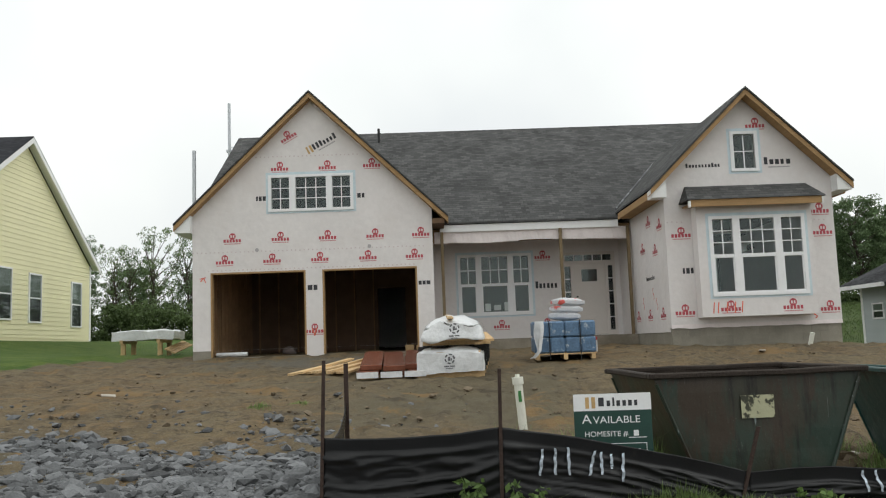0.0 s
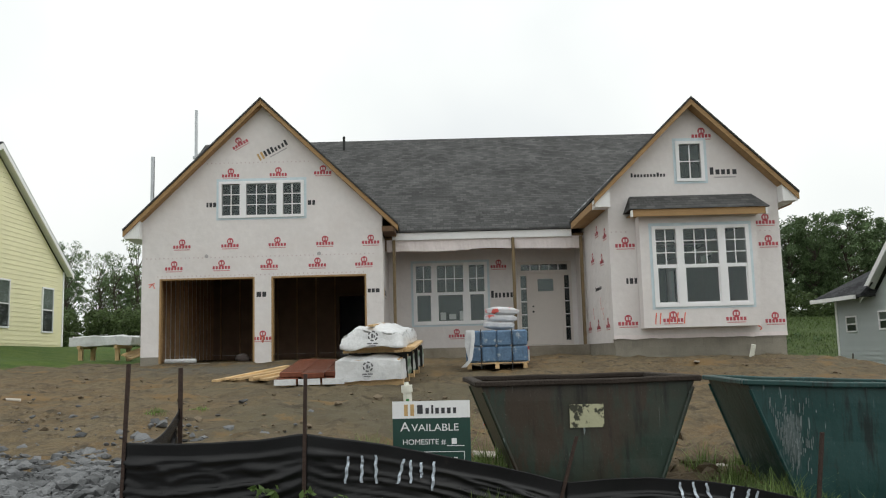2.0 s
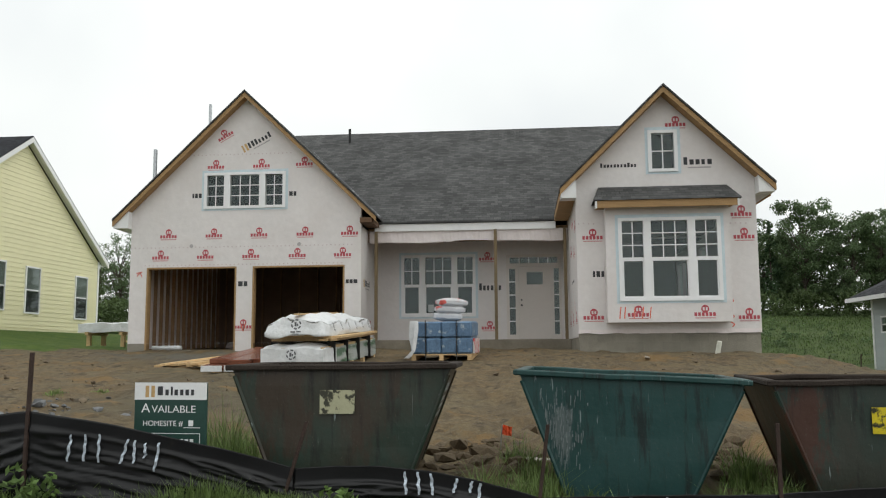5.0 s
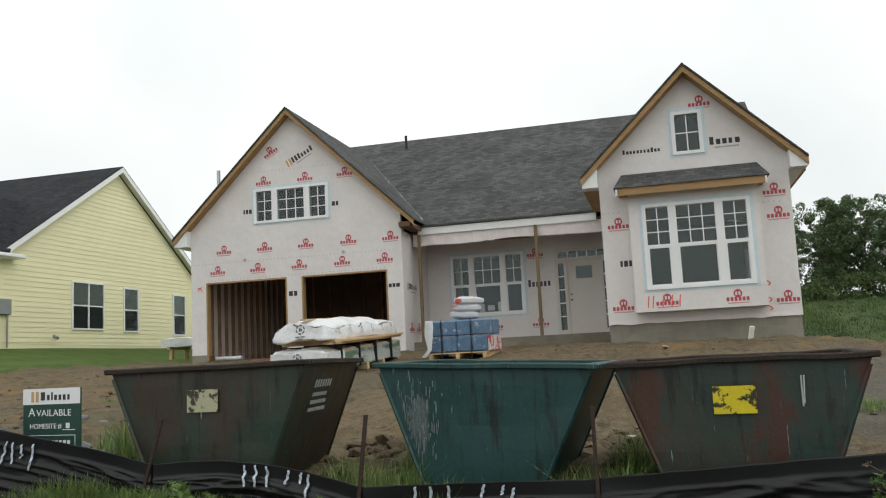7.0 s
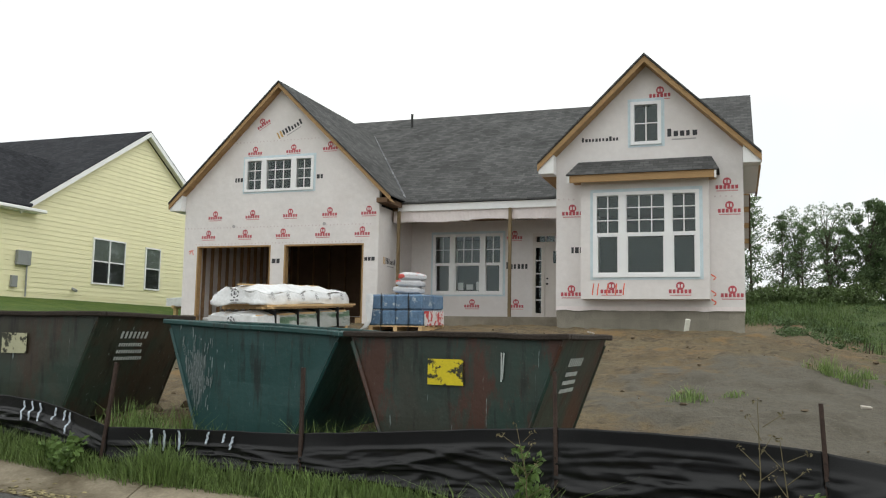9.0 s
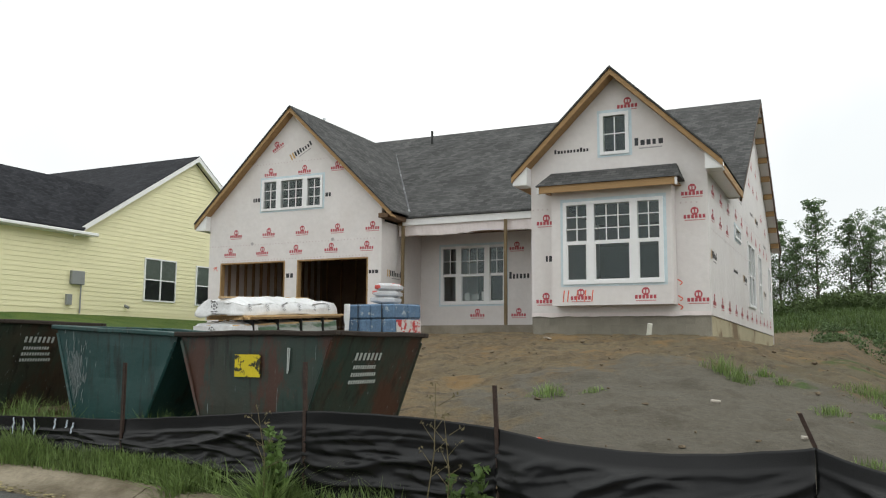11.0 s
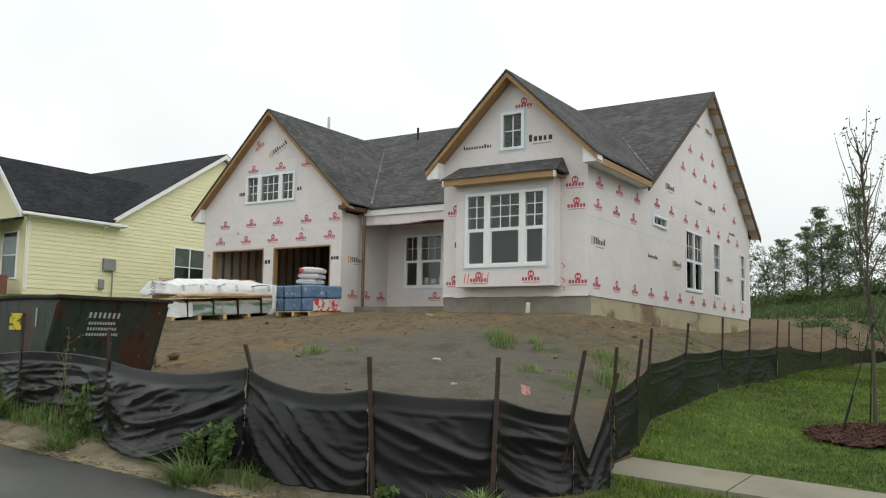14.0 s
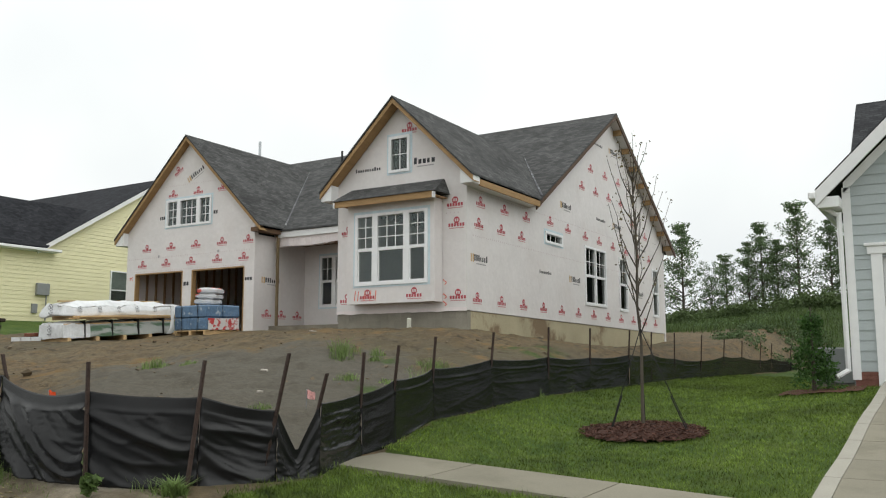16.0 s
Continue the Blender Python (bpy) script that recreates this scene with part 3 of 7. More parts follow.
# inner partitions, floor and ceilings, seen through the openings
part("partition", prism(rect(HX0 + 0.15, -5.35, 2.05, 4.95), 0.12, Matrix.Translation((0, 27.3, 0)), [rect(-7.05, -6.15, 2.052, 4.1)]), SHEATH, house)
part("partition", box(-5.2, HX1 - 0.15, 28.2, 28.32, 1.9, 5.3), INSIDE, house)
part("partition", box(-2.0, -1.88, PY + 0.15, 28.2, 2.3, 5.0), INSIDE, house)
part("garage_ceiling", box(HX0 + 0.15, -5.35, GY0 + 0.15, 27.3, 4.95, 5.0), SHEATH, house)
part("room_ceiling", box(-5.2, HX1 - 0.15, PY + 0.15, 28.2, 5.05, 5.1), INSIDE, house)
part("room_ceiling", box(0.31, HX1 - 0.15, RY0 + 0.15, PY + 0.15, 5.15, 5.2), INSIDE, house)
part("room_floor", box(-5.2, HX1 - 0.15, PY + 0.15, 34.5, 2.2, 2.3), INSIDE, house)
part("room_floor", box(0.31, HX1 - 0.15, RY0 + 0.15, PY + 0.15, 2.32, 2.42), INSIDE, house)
# boards added in the attics so that the gable panes look into darkness
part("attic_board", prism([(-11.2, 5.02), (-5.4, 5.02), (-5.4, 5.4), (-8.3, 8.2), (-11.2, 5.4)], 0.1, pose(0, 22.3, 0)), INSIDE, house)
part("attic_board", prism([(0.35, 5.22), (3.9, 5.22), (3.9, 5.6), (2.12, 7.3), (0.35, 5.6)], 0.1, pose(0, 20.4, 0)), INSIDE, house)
part("garage_slab", box(HX0 + 0.15, -5.35, GY0 + 0.02, 27.3, 1.9, 2.07), CONCRETE, house)
# bare studs along the garage's side wall and back wall
stud_bm = box(-0.045, 0.045, -0.02, 0.02, 0, 2.86)
stud0 = part("stud", stud_bm, LUMBER_DARK, house)
stud0.matrix_basis = pose(HX0 + 0.2, GY0 + 0.35, 2.08)
for i in range(1, 15):
    share("stud", stud0.data, house, pose(HX0 + 0.2, GY0 + 0.35 + 0.405 * i, 2.08))
for i in range(7):
    share("stud", stud0.data, house, pose(HX0 + 0.5 + 0.62 * i, 27.25, 2.08, 0, 0, 90))
part("wall_plate", box(HX0 + 0.16, HX0 + 0.25, GY0 + 0.15, 27.3, 2.07, 2.11), LUMBER_DARK, house)
# rough jambs of the garage openings
for x in (-10.94, -8.5, -8.07, -5.63):
    s = 1 if x in (-10.94, -8.07) else -1
    part("jamb", box(min(x, x + s * 0.045), max(x, x + s * 0.045), GY0 - 0.005, GY0 + 0.17, 2.08, 4.24), LUMBER_NEW, house)
for x0, x1 in ((-10.94, -8.5), (-8.07, -5.63)):
    part("lintel", box(x0 + 0.046, x1 - 0.046, GY0 - 0.004, GY0 + 0.17, 4.2, 4.243), LUMBER_NEW, house)

# foundation
fnd = part("foundation", box(0.18, HX1 - 0.02, RY0 + 0.03, RY0 + 0.2, 1.4, 2.385), CMU, house)
blk = box(-0.1965, 0.1965, -0.05, 0.0, 0.003, 0.194)
blk_ob = part("block", blk, CMU, fnd)
blk_ob.matrix_basis = pose(0.36, RY0 + 0.072, 2.19)
for r in range(4):
    for i in range(11):
        x = 0.36 + 0.4 * i + (0.2 if r % 2 else 0)
        if x > 3.95 or (r == 0 and i == 0):
            continue
        share("block", blk_ob.data, fnd, pose(x, RY0 + 0.072, 2.19 - 0.198 * r))
part("foundation", prism([(RY0 + 0.203, 1.0), (HY1 - 0.05, 1.0), (HY1 - 0.05, 2.19), (RY0 + 0.203, 2.37)], 0.15, pose(HX1 - 0.02, 0, 0, 0, 0, 90)), PARGE, house, "parged foundation stained by damp earth")
part("foundation", box(0.18, 0.3, RY0 + 0.2, PY, 1.6, 2.3), CMU, house)
part("porch_slab", box(-5.19, 0.17, 22.0, PY, 1.8, 2.3), CONCRETE, house)

# roofs
def roof_slab(points, name="roof", depth=0.05, mat=None):
    return part(name, slab(points, depth), mat or SHINGLE, house)


X0, X1 = -11.85, 4.42
roof_slab([(X0, EAVE_Y, EAVE_Z), (X1, EAVE_Y, EAVE_Z), (X1, RIDGE_Y, RIDGE_Z), (X0, RIDGE_Y, RIDGE_Z)])
roof_slab([(X1, 35.25, EAVE_Z), (X0, 35.25, EAVE_Z), (X0, RIDGE_Y, RIDGE_Z), (X1, RIDGE_Y, RIDGE_Z)])


def gable_roof(cx, half, y0, ez, rz):
    """Two slabs running back into the main roof, with valleys cut along it."""
    for s in (-1, 1):
        roof_slab([(cx, y0, rz), (cx + s * half, y0, ez), (cx + s * half, main_y(ez) + 0.05, ez), (cx, main_y(rz) + 0.05, rz)])
        # bare wooden barge board, soffit and white boxed end
        n = Vector((half, 0, rz - ez)).normalized()
        for name, dy0, dy1, d0, d1, mat in (("barge_board", 0.03, 0.07, 0.062, 0.195, LUMBER_NEW), ("gable_soffit", 0.072, 0.36, 0.18, 0.195, LUMBER_NEW)):
            bm = bmesh.new()
            pts = [(cx, rz - d0), (cx + s * half, ez - d0), (cx + s * half, ez - d1), (cx, rz - d1)]
            a = [bm.verts.new((u, y0 + dy0, v)) for u, v in pts]
            b = [bm.verts.new((u, y0 + dy1, v)) for u, v in pts]
            bm.faces.new(a), bm.faces.new(b[::-1])
            for i in range(4):
                bm.faces.new((a[i], b[i], b[(i + 1) % 4], a[(i + 1) % 4]))
            bmesh.ops.recalc_face_normals(bm, faces=bm.faces[:])
            part(name, bm, mat, house)


gable_roof(-8.3, 3.52, 21.0, 5.52, 8.92)
gable_roof(2.12, 2.32, 18.42, 5.62, 7.88)


def boxed_end(outer, wall, y0, y1, foot, eave, rise):
    """A white boxed eave end, its top following the underside of the roof."""
    run = abs(wall - outer)
    pts = [(outer, foot), (wall, foot), (wall, eave + rise * run), (outer, eave)]
    part("eave_return", prism(pts, y1 - y0, Matrix.Translation((0, y0, 0))), WHITE, house, "white boxed eave end")


boxed_end(-11.8, HX0 - 0.003, 21.075, 21.6, 5.28, 5.47, 0.95)
boxed_end(-0.18, 0.157, 18.495, 18.9, 5.36, 5.55, 0.95)
boxed_end(4.42, 4.083, 18.495, 18.85, 5.4, 5.57, 0.95)
# timber end in a dark tone: the shadowed underside is put into its colour
RAKE_END = material("shaded_eave_timber", (0.14, 0.085, 0.05), 0.8, vary=0.25, bump=0.1)
part("eave_return", box(-5.197, -4.88, 21.08, 22.19, 5.31, 5.44), RAKE_END, house, "bare boxed eave end")
# eaves of the front gable: wood fascia along the sides
part("fascia", box(4.39, 4.43, 18.85, 22.28, 5.37, 5.53), LUMBER_NEW, house)
part("soffit", box(4.085, 4.39, 18.855, 22.28, 5.39, 5.41), WHITE, house)
part("fascia", box(-0.2, -0.16, 18.9, 22.0, 5.37, 5.53), LUMBER_NEW, house)
part("soffit", box(-0.158, 0.157, 18.905, 22.0, 5.38, 5.4), LUMBER_NEW, house)
part("fascia", box(-11.83, -11.79, 21.6, 22.2, 5.28, 5.43), WHITE, house)
part("soffit", box(-11.788, HX0 - 0.003, 21.605, 35.2, 5.28, 5.3), WHITE, house)
RAKE = material("dark_rake_board", (0.1, 0.06, 0.04), 0.7, vary=0.25, bump=0.1)
for yb in (EAVE_Y + 0.1, 35.2):
    part("rake_soffit", slab([(HX1 + 0.003, yb, EAVE_Z - 0.07), (X1 - 0.05, yb, EAVE_Z - 0.07), (X1 - 0.05, RIDGE_Y, RIDGE_Z - 0.07), (HX1 + 0.003, RIDGE_Y, RIDGE_Z - 0.07)], 0.03), WRAP, house)
# rake of the main roof, with lookouts showing on the rear slope
for s, yb in ((-1, EAVE_Y), (1, 35.25)):
    for x, dx in ((X1 - 0.045, 0.04), (X0 + 0.005, 0.04)):
        bm = bmesh.new()
        pts = [(RIDGE_Y, RIDGE_Z - 0.052), (yb, EAVE_Z - 0.052), (yb, EAVE_Z - 0.19), (RIDGE_Y, RIDGE_Z - 0.19)]
        a = [bm.verts.new((x, u, v)) for u, v in pts]
        b = [bm.verts.new((x + dx, u, v)) for u, v in pts]
        bm.faces.new(a), bm.faces.new(b[::-1])
        for i in range(4):
            bm.faces.new((a[i], b[i], b[(i + 1) % 4], a[(i + 1) % 4]))
        bmesh.ops.recalc_face_normals(bm, faces=bm.faces[:])
        part("barge_board", bm, RAKE, house)
for i in range(8):
    y = RIDGE_Y + 0.55 + 0.78 * i
    z = RIDGE_Z - (y - RIDGE_Y) * (RIDGE_Z - EAVE_Z) / (35.25 - RIDGE_Y)
    part("lookout", box(HX1 + 0.005, X1 - 0.05, y - 0.05, y + 0.05, z - 0.3, z - 0.12), LUMBER_NEW, house)

# porch: fascia, wrapped beam with a ragged edge, ceiling, temporary posts
part("fascia", box(-5.0, -0.17, 22.145, 22.185, 5.2, 5.4, bevel=0.005), WHITE, house, "white porch fascia")
bm = bmesh.new()
rng = random.Random(4)
N = 60
low = [4.9 + 0.012 * math.sin(i * 0.31) - (0.025 * rng.random() if rng.random() < 0.2 else 0) + 0.05 * math.exp(-((i - 33) / 7) ** 2) for i in range(N + 1)]
for yy in (22.2, 22.4):
    top = [bm.verts.new((-5.15 + 5.3 * i / N, yy + 0.008 * math.sin(i * 1.9), 5.22)) for i in range(N + 1)]
    bot = [bm.verts.new((-5.15 + 5.3 * i / N, yy - 0.012 * math.sin(i * 1.1), low[i])) for i in range(N + 1)]
    for i in range(N):
        bm.faces.new((top[i], top[i + 1], bot[i + 1], bot[i]))
part("beam_wrap", bm, WRAP_BAND, house, "loose building paper over porch beam")
part("beam", box(-5.19, 0.155, 22.25, 22.35, 4.93, 5.3), LUMBER_DARK, house)
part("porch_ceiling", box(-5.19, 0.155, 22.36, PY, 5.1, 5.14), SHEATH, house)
part("porch_soffit", box(-5.0, -0.17, 22.19, 22.25, 5.22, 5.24), WHITE, house)
POST_WOOD = material("olive_post_timber", (0.19, 0.14, 0.08), 0.8, vary=0.3, scale=3, fine=40, stretch=(1, 1, 0.3), bump=0.2)
for x in (-4.95, -1.76, 0.06):
    part("porch_post", box(x - 0.04, x + 0.04, 22.06, 22.14, 2.3, 5.2, bevel=0.006), POST_WOOD, house, "raw timber post")


def pane_in(m, a, b, y, lo, hi, parent, mat=None):
    bm = bmesh.new()
    bm.faces.new([bm.verts.new(m @ Vector((u, y, v))) for u, v in rect(a, b, lo, hi)])
    ob = part("pane", bm, mat or GLASS, parent)
    ob.visible_shadow = False
    return ob


def window(m, w, z0, z1, units, hung=True, rows=3, tape=True, glass=None):
    """A vinyl window of mulled units: (share of width, columns); m places its left foot, front to -y."""
    unit_sum = sum(u for u, _ in units)
    mull = 0.165 if len(units) == 3 else 0.09
    edge = 0.08
    holes, x, spec = [], edge, []
    usable = w - 2 * edge - mull * (len(units) - 1)
    for u, c in units:
        uw = usable * u / unit_sum
        spec.append((x, x + uw, c))
        holes.append(rect(x, x + uw, z0 + 0.07, z1 - 0.07))
        x += uw + mull
    fr = part("window", prism(rect(0, w, z0, z1), 0.14, m @ Matrix.Translation((0, -0.035, 0)), holes), VINYL, house, "white vinyl window with grilles")
    if tape:
        part("flashing_tape", prism(rect(-0.06, w + 0.065, z0 - 0.05, z1 + 0.07), 0.004, m @ Matrix.Translation((0, -0.007, 0)), [rect(0.01, w - 0.01, z0 + 0.01, z1 - 0.01)]), TAPE, house)
    for a, b, c in spec:
        lo, hi = z0 + 0.07, z1 - 0.07
        mid = lo + (hi - lo) * 0.5 if hung else lo
        pane_in(m, a, b, 0.03, lo, hi, fr, glass)
        bm = bmesh.new()
        if hung:
            add_box(bm, a, b, -0.012, 0.028, mid - 0.04, mid + 0.04, m)
            add_box(bm, a, a + 0.028, -0.004, 0.026, lo, mid - 0.041, m)
            add_box(bm, b - 0.028, b, -0.004, 0.026, lo, mid - 0.041, m)
            add_box(bm, a + 0.029, b - 0.029, -0.004, 0.026, lo, lo + 0.035, m)
        part("sash", bm, VINYL, fr) if hung else bm.free()
        base = mid + (0.04 if hung else 0)
        for k in range(1, c):
            xx = a + (b - a) * k / c
            part("muntin", box(xx - 0.012, xx + 0.012, 0.01, 0.027, base, hi, m), VINYL, fr)
        for k in range(1, rows):
            zz = base + (hi - base) * k / rows
            part("muntin", box(a, b, 0.0115, 0.0255, zz - 0.011, zz + 0.011, m), VINYL, fr)
    return fr


# bay box with its window
part("bay", prism(rect(0.77, 3.4, 2.6, 5.12), 0.37, Matrix.Translation((0, BY0, 0)), [rect(1.06, 3.19, 3.08, 4.85)]), WRAP, house, "boxed bay wrapped in printed paper")
window(pose(1.035, BY0, 0), 2.18, 3.055, 4.87, [(0.27, 2), (0.46, 3), (0.27, 2)])
window(pose(1.79, RY0, 0), 0.65, 5.955, 6.905, [(1, 2)], hung=False, rows=2)
window(pose(-9.43, GY0, 0), 2.21, 5.78, 6.745, [(0.27, 2), (0.46, 3), (0.27, 2)], hung=False)
window(pose(-4.51, PY, 0), 2.12, 2.97, 4.73, [(0.27, 2), (0.46, 3), (0.27, 2)], rows=2)
window(EAST @ pose(26.27, 0, 0), 1.87, 2.9, 4.79, [(1, 2), (1, 2)], rows=2, tape=False, glass=GLASS_SIDE)
window(EAST @ pose(29.41, 0, 0), 0.87, 2.85, 4.72, [(1, 2)], rows=2, tape=False, glass=GLASS_SIDE)
window(EAST @ pose(33.08, 0, 0), 0.75, 2.8, 4.64, [(1, 2)], rows=2, tape=False, glass=GLASS_SIDE)
window(EAST @ pose(23.3, 0, 0), 1.25, 4.53, 4.87, [(1, 3)], hung=False, rows=1, glass=GLASS_SIDE)
# bay roof: a small hipped lean-to with a wooden fascia
bm = bmesh.new()
low = [(0.5, 18.08, 5.22), (3.62, 18.08, 5.22), (3.62, RY0, 5.22), (0.5, RY0, 5.22)]
top = [(0.66, RY0 - 0.06, 5.62), (3.46, RY0 - 0.06, 5.62), (3.46, RY0, 5.62), (0.66, RY0, 5.62)]
va, vb = [bm.verts.new(p) for p in low], [bm.verts.new(p) for p in top]
bm.faces.new(va[::-1]), bm.faces.new(vb)
for i in range(4):
    bm.faces.new((va[i], va[(i + 1) % 4], vb[(i + 1) % 4], vb[i]))
part("bay_roof", bm, SHINGLE, house)
part("fascia", box(0.58, 3.54, 18.12, 18.16, 5.06, 5.217), LUMBER_NEW, house)
part("bay_soffit", box(0.58, 3.54, 18.162, 18.8, 5.13, 5.15), LUMBER_NEW, house)
for x in (0.555, 3.545):
    part("fascia_end", box(x - 0.02, x + 0.02, 18.1, 18.2, 5.05, 5.2), WHITE, house)

# entrance: door, sidelights, transom
df = part("door", prism(rect(-1.52, 0.02, 2.31, 4.7), 0.1, pose(0, PY - 0.02, 0), [rect(-1.18, -0.27, 2.33, 4.36), rect(-1.44, -1.27, 2.45, 4.3), rect(-0.19, -0.05, 2.45, 4.3), rect(-1.42, -0.08, 4.45, 4.62)]), DOOR, house, "primed entrance door with sidelights and transom")
part("door_leaf", prism(rect(-1.178, -0.272, 2.335, 4.357), 0.045, pose(0, PY + 0.01, 0), [rect(-0.95, -0.5, 3.85, 4.2)]), DOOR, df)
pane_in(Matrix(), -0.95, -0.5, PY + 0.025, 3.85, 4.2, df)
for a, b in ((-1.44, -1.27), (-0.19, -0.05)):
    pane_in(Matrix(), a, b, PY + 0.02, 2.45, 4.3, df)
    for k in range(1, 5):
        part("muntin", box(a, b, PY + 0.0, PY + 0.019, 2.45 + 0.37 * k - 0.015, 2.45 + 0.37 * k + 0.015), VINYL, df)
pane_in(Matrix(), -1.42, -0.08, PY + 0.02, 4.45, 4.62, df)
for k in range(1, 5):
    part("muntin", box(-1.42 + 0.268 * k - 0.015, -1.42 + 0.268 * k + 0.015, PY, PY + 0.019, 4.45, 4.62), VINYL, df)
bm = bmesh.new()
rod(bm, (-1.1, PY - 0.05, 3.27), (-1.1, PY + 0.01, 3.27), 0.03)
rod(bm, (-1.1, PY - 0.03, 3.42), (-1.1, PY + 0.01, 3.42), 0.025)
part("door_handle", bm, BLACK, df)


# ---- prints on the building paper ----
def logo_mesh(name, mat_a):
    """A round mark with two bare slots."""
    bm = bmesh.new()
    # a disc with two slots left bare in it
    edges = []
    for loop in ([(0.085 * math.cos(math.tau * i / 20), 0.085 * math.sin(math.tau * i / 20)) for i in range(20)], rect(-0.05, -0.012, -0.035, 0.035), rect(0.012, 0.05, -0.035, 0.035)):
        vs = [bm.verts.new((u, -0.0045, v + 0.155)) for u, v in loop]
        edges += [bm.edges.new((vs[i], vs[(i + 1) % len(vs)])) for i in range(len(vs))]
    bmesh.ops.triangle_fill(bm, use_beauty=True, use_dissolve=False, edges=edges, normal=(0, -1, 0))
    me = bpy.data.meshes.new(name)
    bm.to_mesh(me)
    bm.free()
    me.materials.append(mat_a)
    return me


def bars_mesh(name, widths, h, mat):
    """A line of print as plain bars."""
    bm = bmesh.new()
    x = 0.0
    for w in widths:
        bm.faces.new([bm.verts.new((u, -0.0045, v)) for u, v in rect(x, x + w, 0, h)])
        x += w + h * 0.22
    me = bpy.data.meshes.new(name)
    bm.to_mesh(me)
    bm.free()
    me.materials.append(mat)
    return me


def word(wall, m, n, h, w):
    """An unreadable word: a row of upright bars of uneven height and weight, each a part of its own."""
    rng = random.Random(n)
    for i in range(n):
        tall = i == 0 or rng.random() < 0.25
        share("printed_bar", TALL_BAR if tall else LOW_BAR, wall, m @ Matrix.Translation(((i + 0.1) * w, 0, 0)) @ Matrix.Diagonal((w / 0.1 * rng.uniform(0.8, 1.1), 1, h / 0.16, 1)))


LOGO, LINE = logo_mesh("printed_mark", RED_INK), bars_mesh("printed_line", [0.42], 0.022, RED_FAINT)
TALL_BAR, LOW_BAR = bars_mesh("printed_bar", [0.064], 0.16, BLACK_INK), bars_mesh("printed_bar", [0.068], 0.11, BLACK_INK)
GOLD = bars_mesh("printed_initials", [0.05, 0.06], 0.2, GOLD_INK)
BAR = bars_mesh("printed_bar", [0.056], 0.08, RED_INK)
SUB = bars_mesh("printed_line", [0.2, 0.12, 0.16], 0.03, GREY_INK)


def print_at(wall, m, kind, turn=0):
    q = m @ pose(0, 0, 0, 0, turn, 0)
    if kind == "mark":
        share("printed_mark", LOGO, wall, q)
        for i in range(6):
            share("printed_bar", BAR, wall, q @ Matrix.Translation((-0.23 + 0.078 * i, 0, 0)))
        share("printed_line", LINE, wall, q @ Matrix.Translation((-0.21, 0, -0.05)))
    elif kind == "word":
        share("printed_initials", GOLD, wall, q @ Matrix.Translation((-0.17, 0, -0.03)))
        word(wall, q, 7, 0.16, 0.1)
        share("printed_line", SUB, wall, q @ Matrix.Translation((0.1, 0, -0.08)))
    else:
        word(wall, q, 11, 0.1, 0.075)


F = pose(0, GY0, 0)
for x in (-10.37, -9.13, -7.91, -6.68, -5.5):
    print_at(gw, F @ pose(x, 0, 5.02), "mark")
for x in (-10.57, -9.35, -8.12, -6.88, -5.68):
    print_at(gw, F @ pose(x, 0, 4.46), "mark")
for x, z in ((-9.12, 6.86), (-7.88, 6.86), (-6.72, 6.88)):
    print_at(gw, F @ pose(x, 0, z), "mark")
print_at(gw, F @ pose(-8.85, 0, 7.7), "mark", -30)
print_at(gw, F @ pose(-8.22, 0, 7.38), "word", -28)
share("printed_word", bars_mesh("printed_word", [0.05, 0.07, 0.08], 0.12, BLACK_INK), gw, F @ pose(-9.75, 0, 6.08))
share("printed_word", bars_mesh("printed_word", [0.09, 0.07], 0.12, BLACK_INK), gw, F @ pose(-7.12, 0, 6.08))
share("printed_word", bars_mesh("printed_word", [0.12, 0.1], 0.13, BLACK_INK), gw, F @ pose(-8.45, 0, 3.72))
share("printed_word", bars_mesh("printed_word", [0.08, 0.08, 0.1], 0.1, BLACK_INK), gw, F @ pose(-5.6, 0, 3.76))
print_at(gw, F @ pose(-8.29, 0, 2.62), "mark")
F = pose(0, RY0, 0)
for x, z in ((0.5, 2.68), (3.83, 2.66), (0.52, 4.46), (3.8, 4.42), (3.76, 4.92)):
    print_at(rw, F @ pose(x, 0, z), "mark")
print_at(rw, F @ pose(2.42, 0, 6.98), "mark")
print_at(rw, F @ pose(0.72, 0, 6.08), "web")
word(rw, F @ pose(2.55, 0, 6.1), 5, 0.17, 0.13)
share("printed_line", SUB, rw, F @ pose(2.66, 0, 6.02))
share("printed_word", bars_mesh("printed_word", [0.05, 0.08, 0.06], 0.13, BLACK_INK), rw, F @ pose(0.5, 0, 3.62))
B = pose(0, BY0, 0)
bay_ob = [o for o in house.children if o.name.startswith("bay")][0]
for x in (1.42, 2.82):
    print_at(bay_ob, B @ pose(x, 0, 2.72), "mark")
P = pose(0, PY, 0)
print_at(pw, P @ pose(-2.05, 0, 4.55), "mark")
print_at(pw, P @ pose(-3.3, 0, 2.6), "mark")
print_at(pw, P @ pose(-2.0, 0, 2.6), "mark")
word(pw, P @ pose(-2.3, 0, 3.7), 6, 0.2, 0.11)
GR = pose(-5.2, 0, 0, 0, 0, 90)
for y in (21.9, 22.6, 23.4):
    print_at(gr, GR @ pose(y, 0, 2.6), "mark")
print_at(gr, GR @ pose(21.8, 0, 3.72), "word")
RL = pose(0.16, 0, 0, 0, 0, -90)
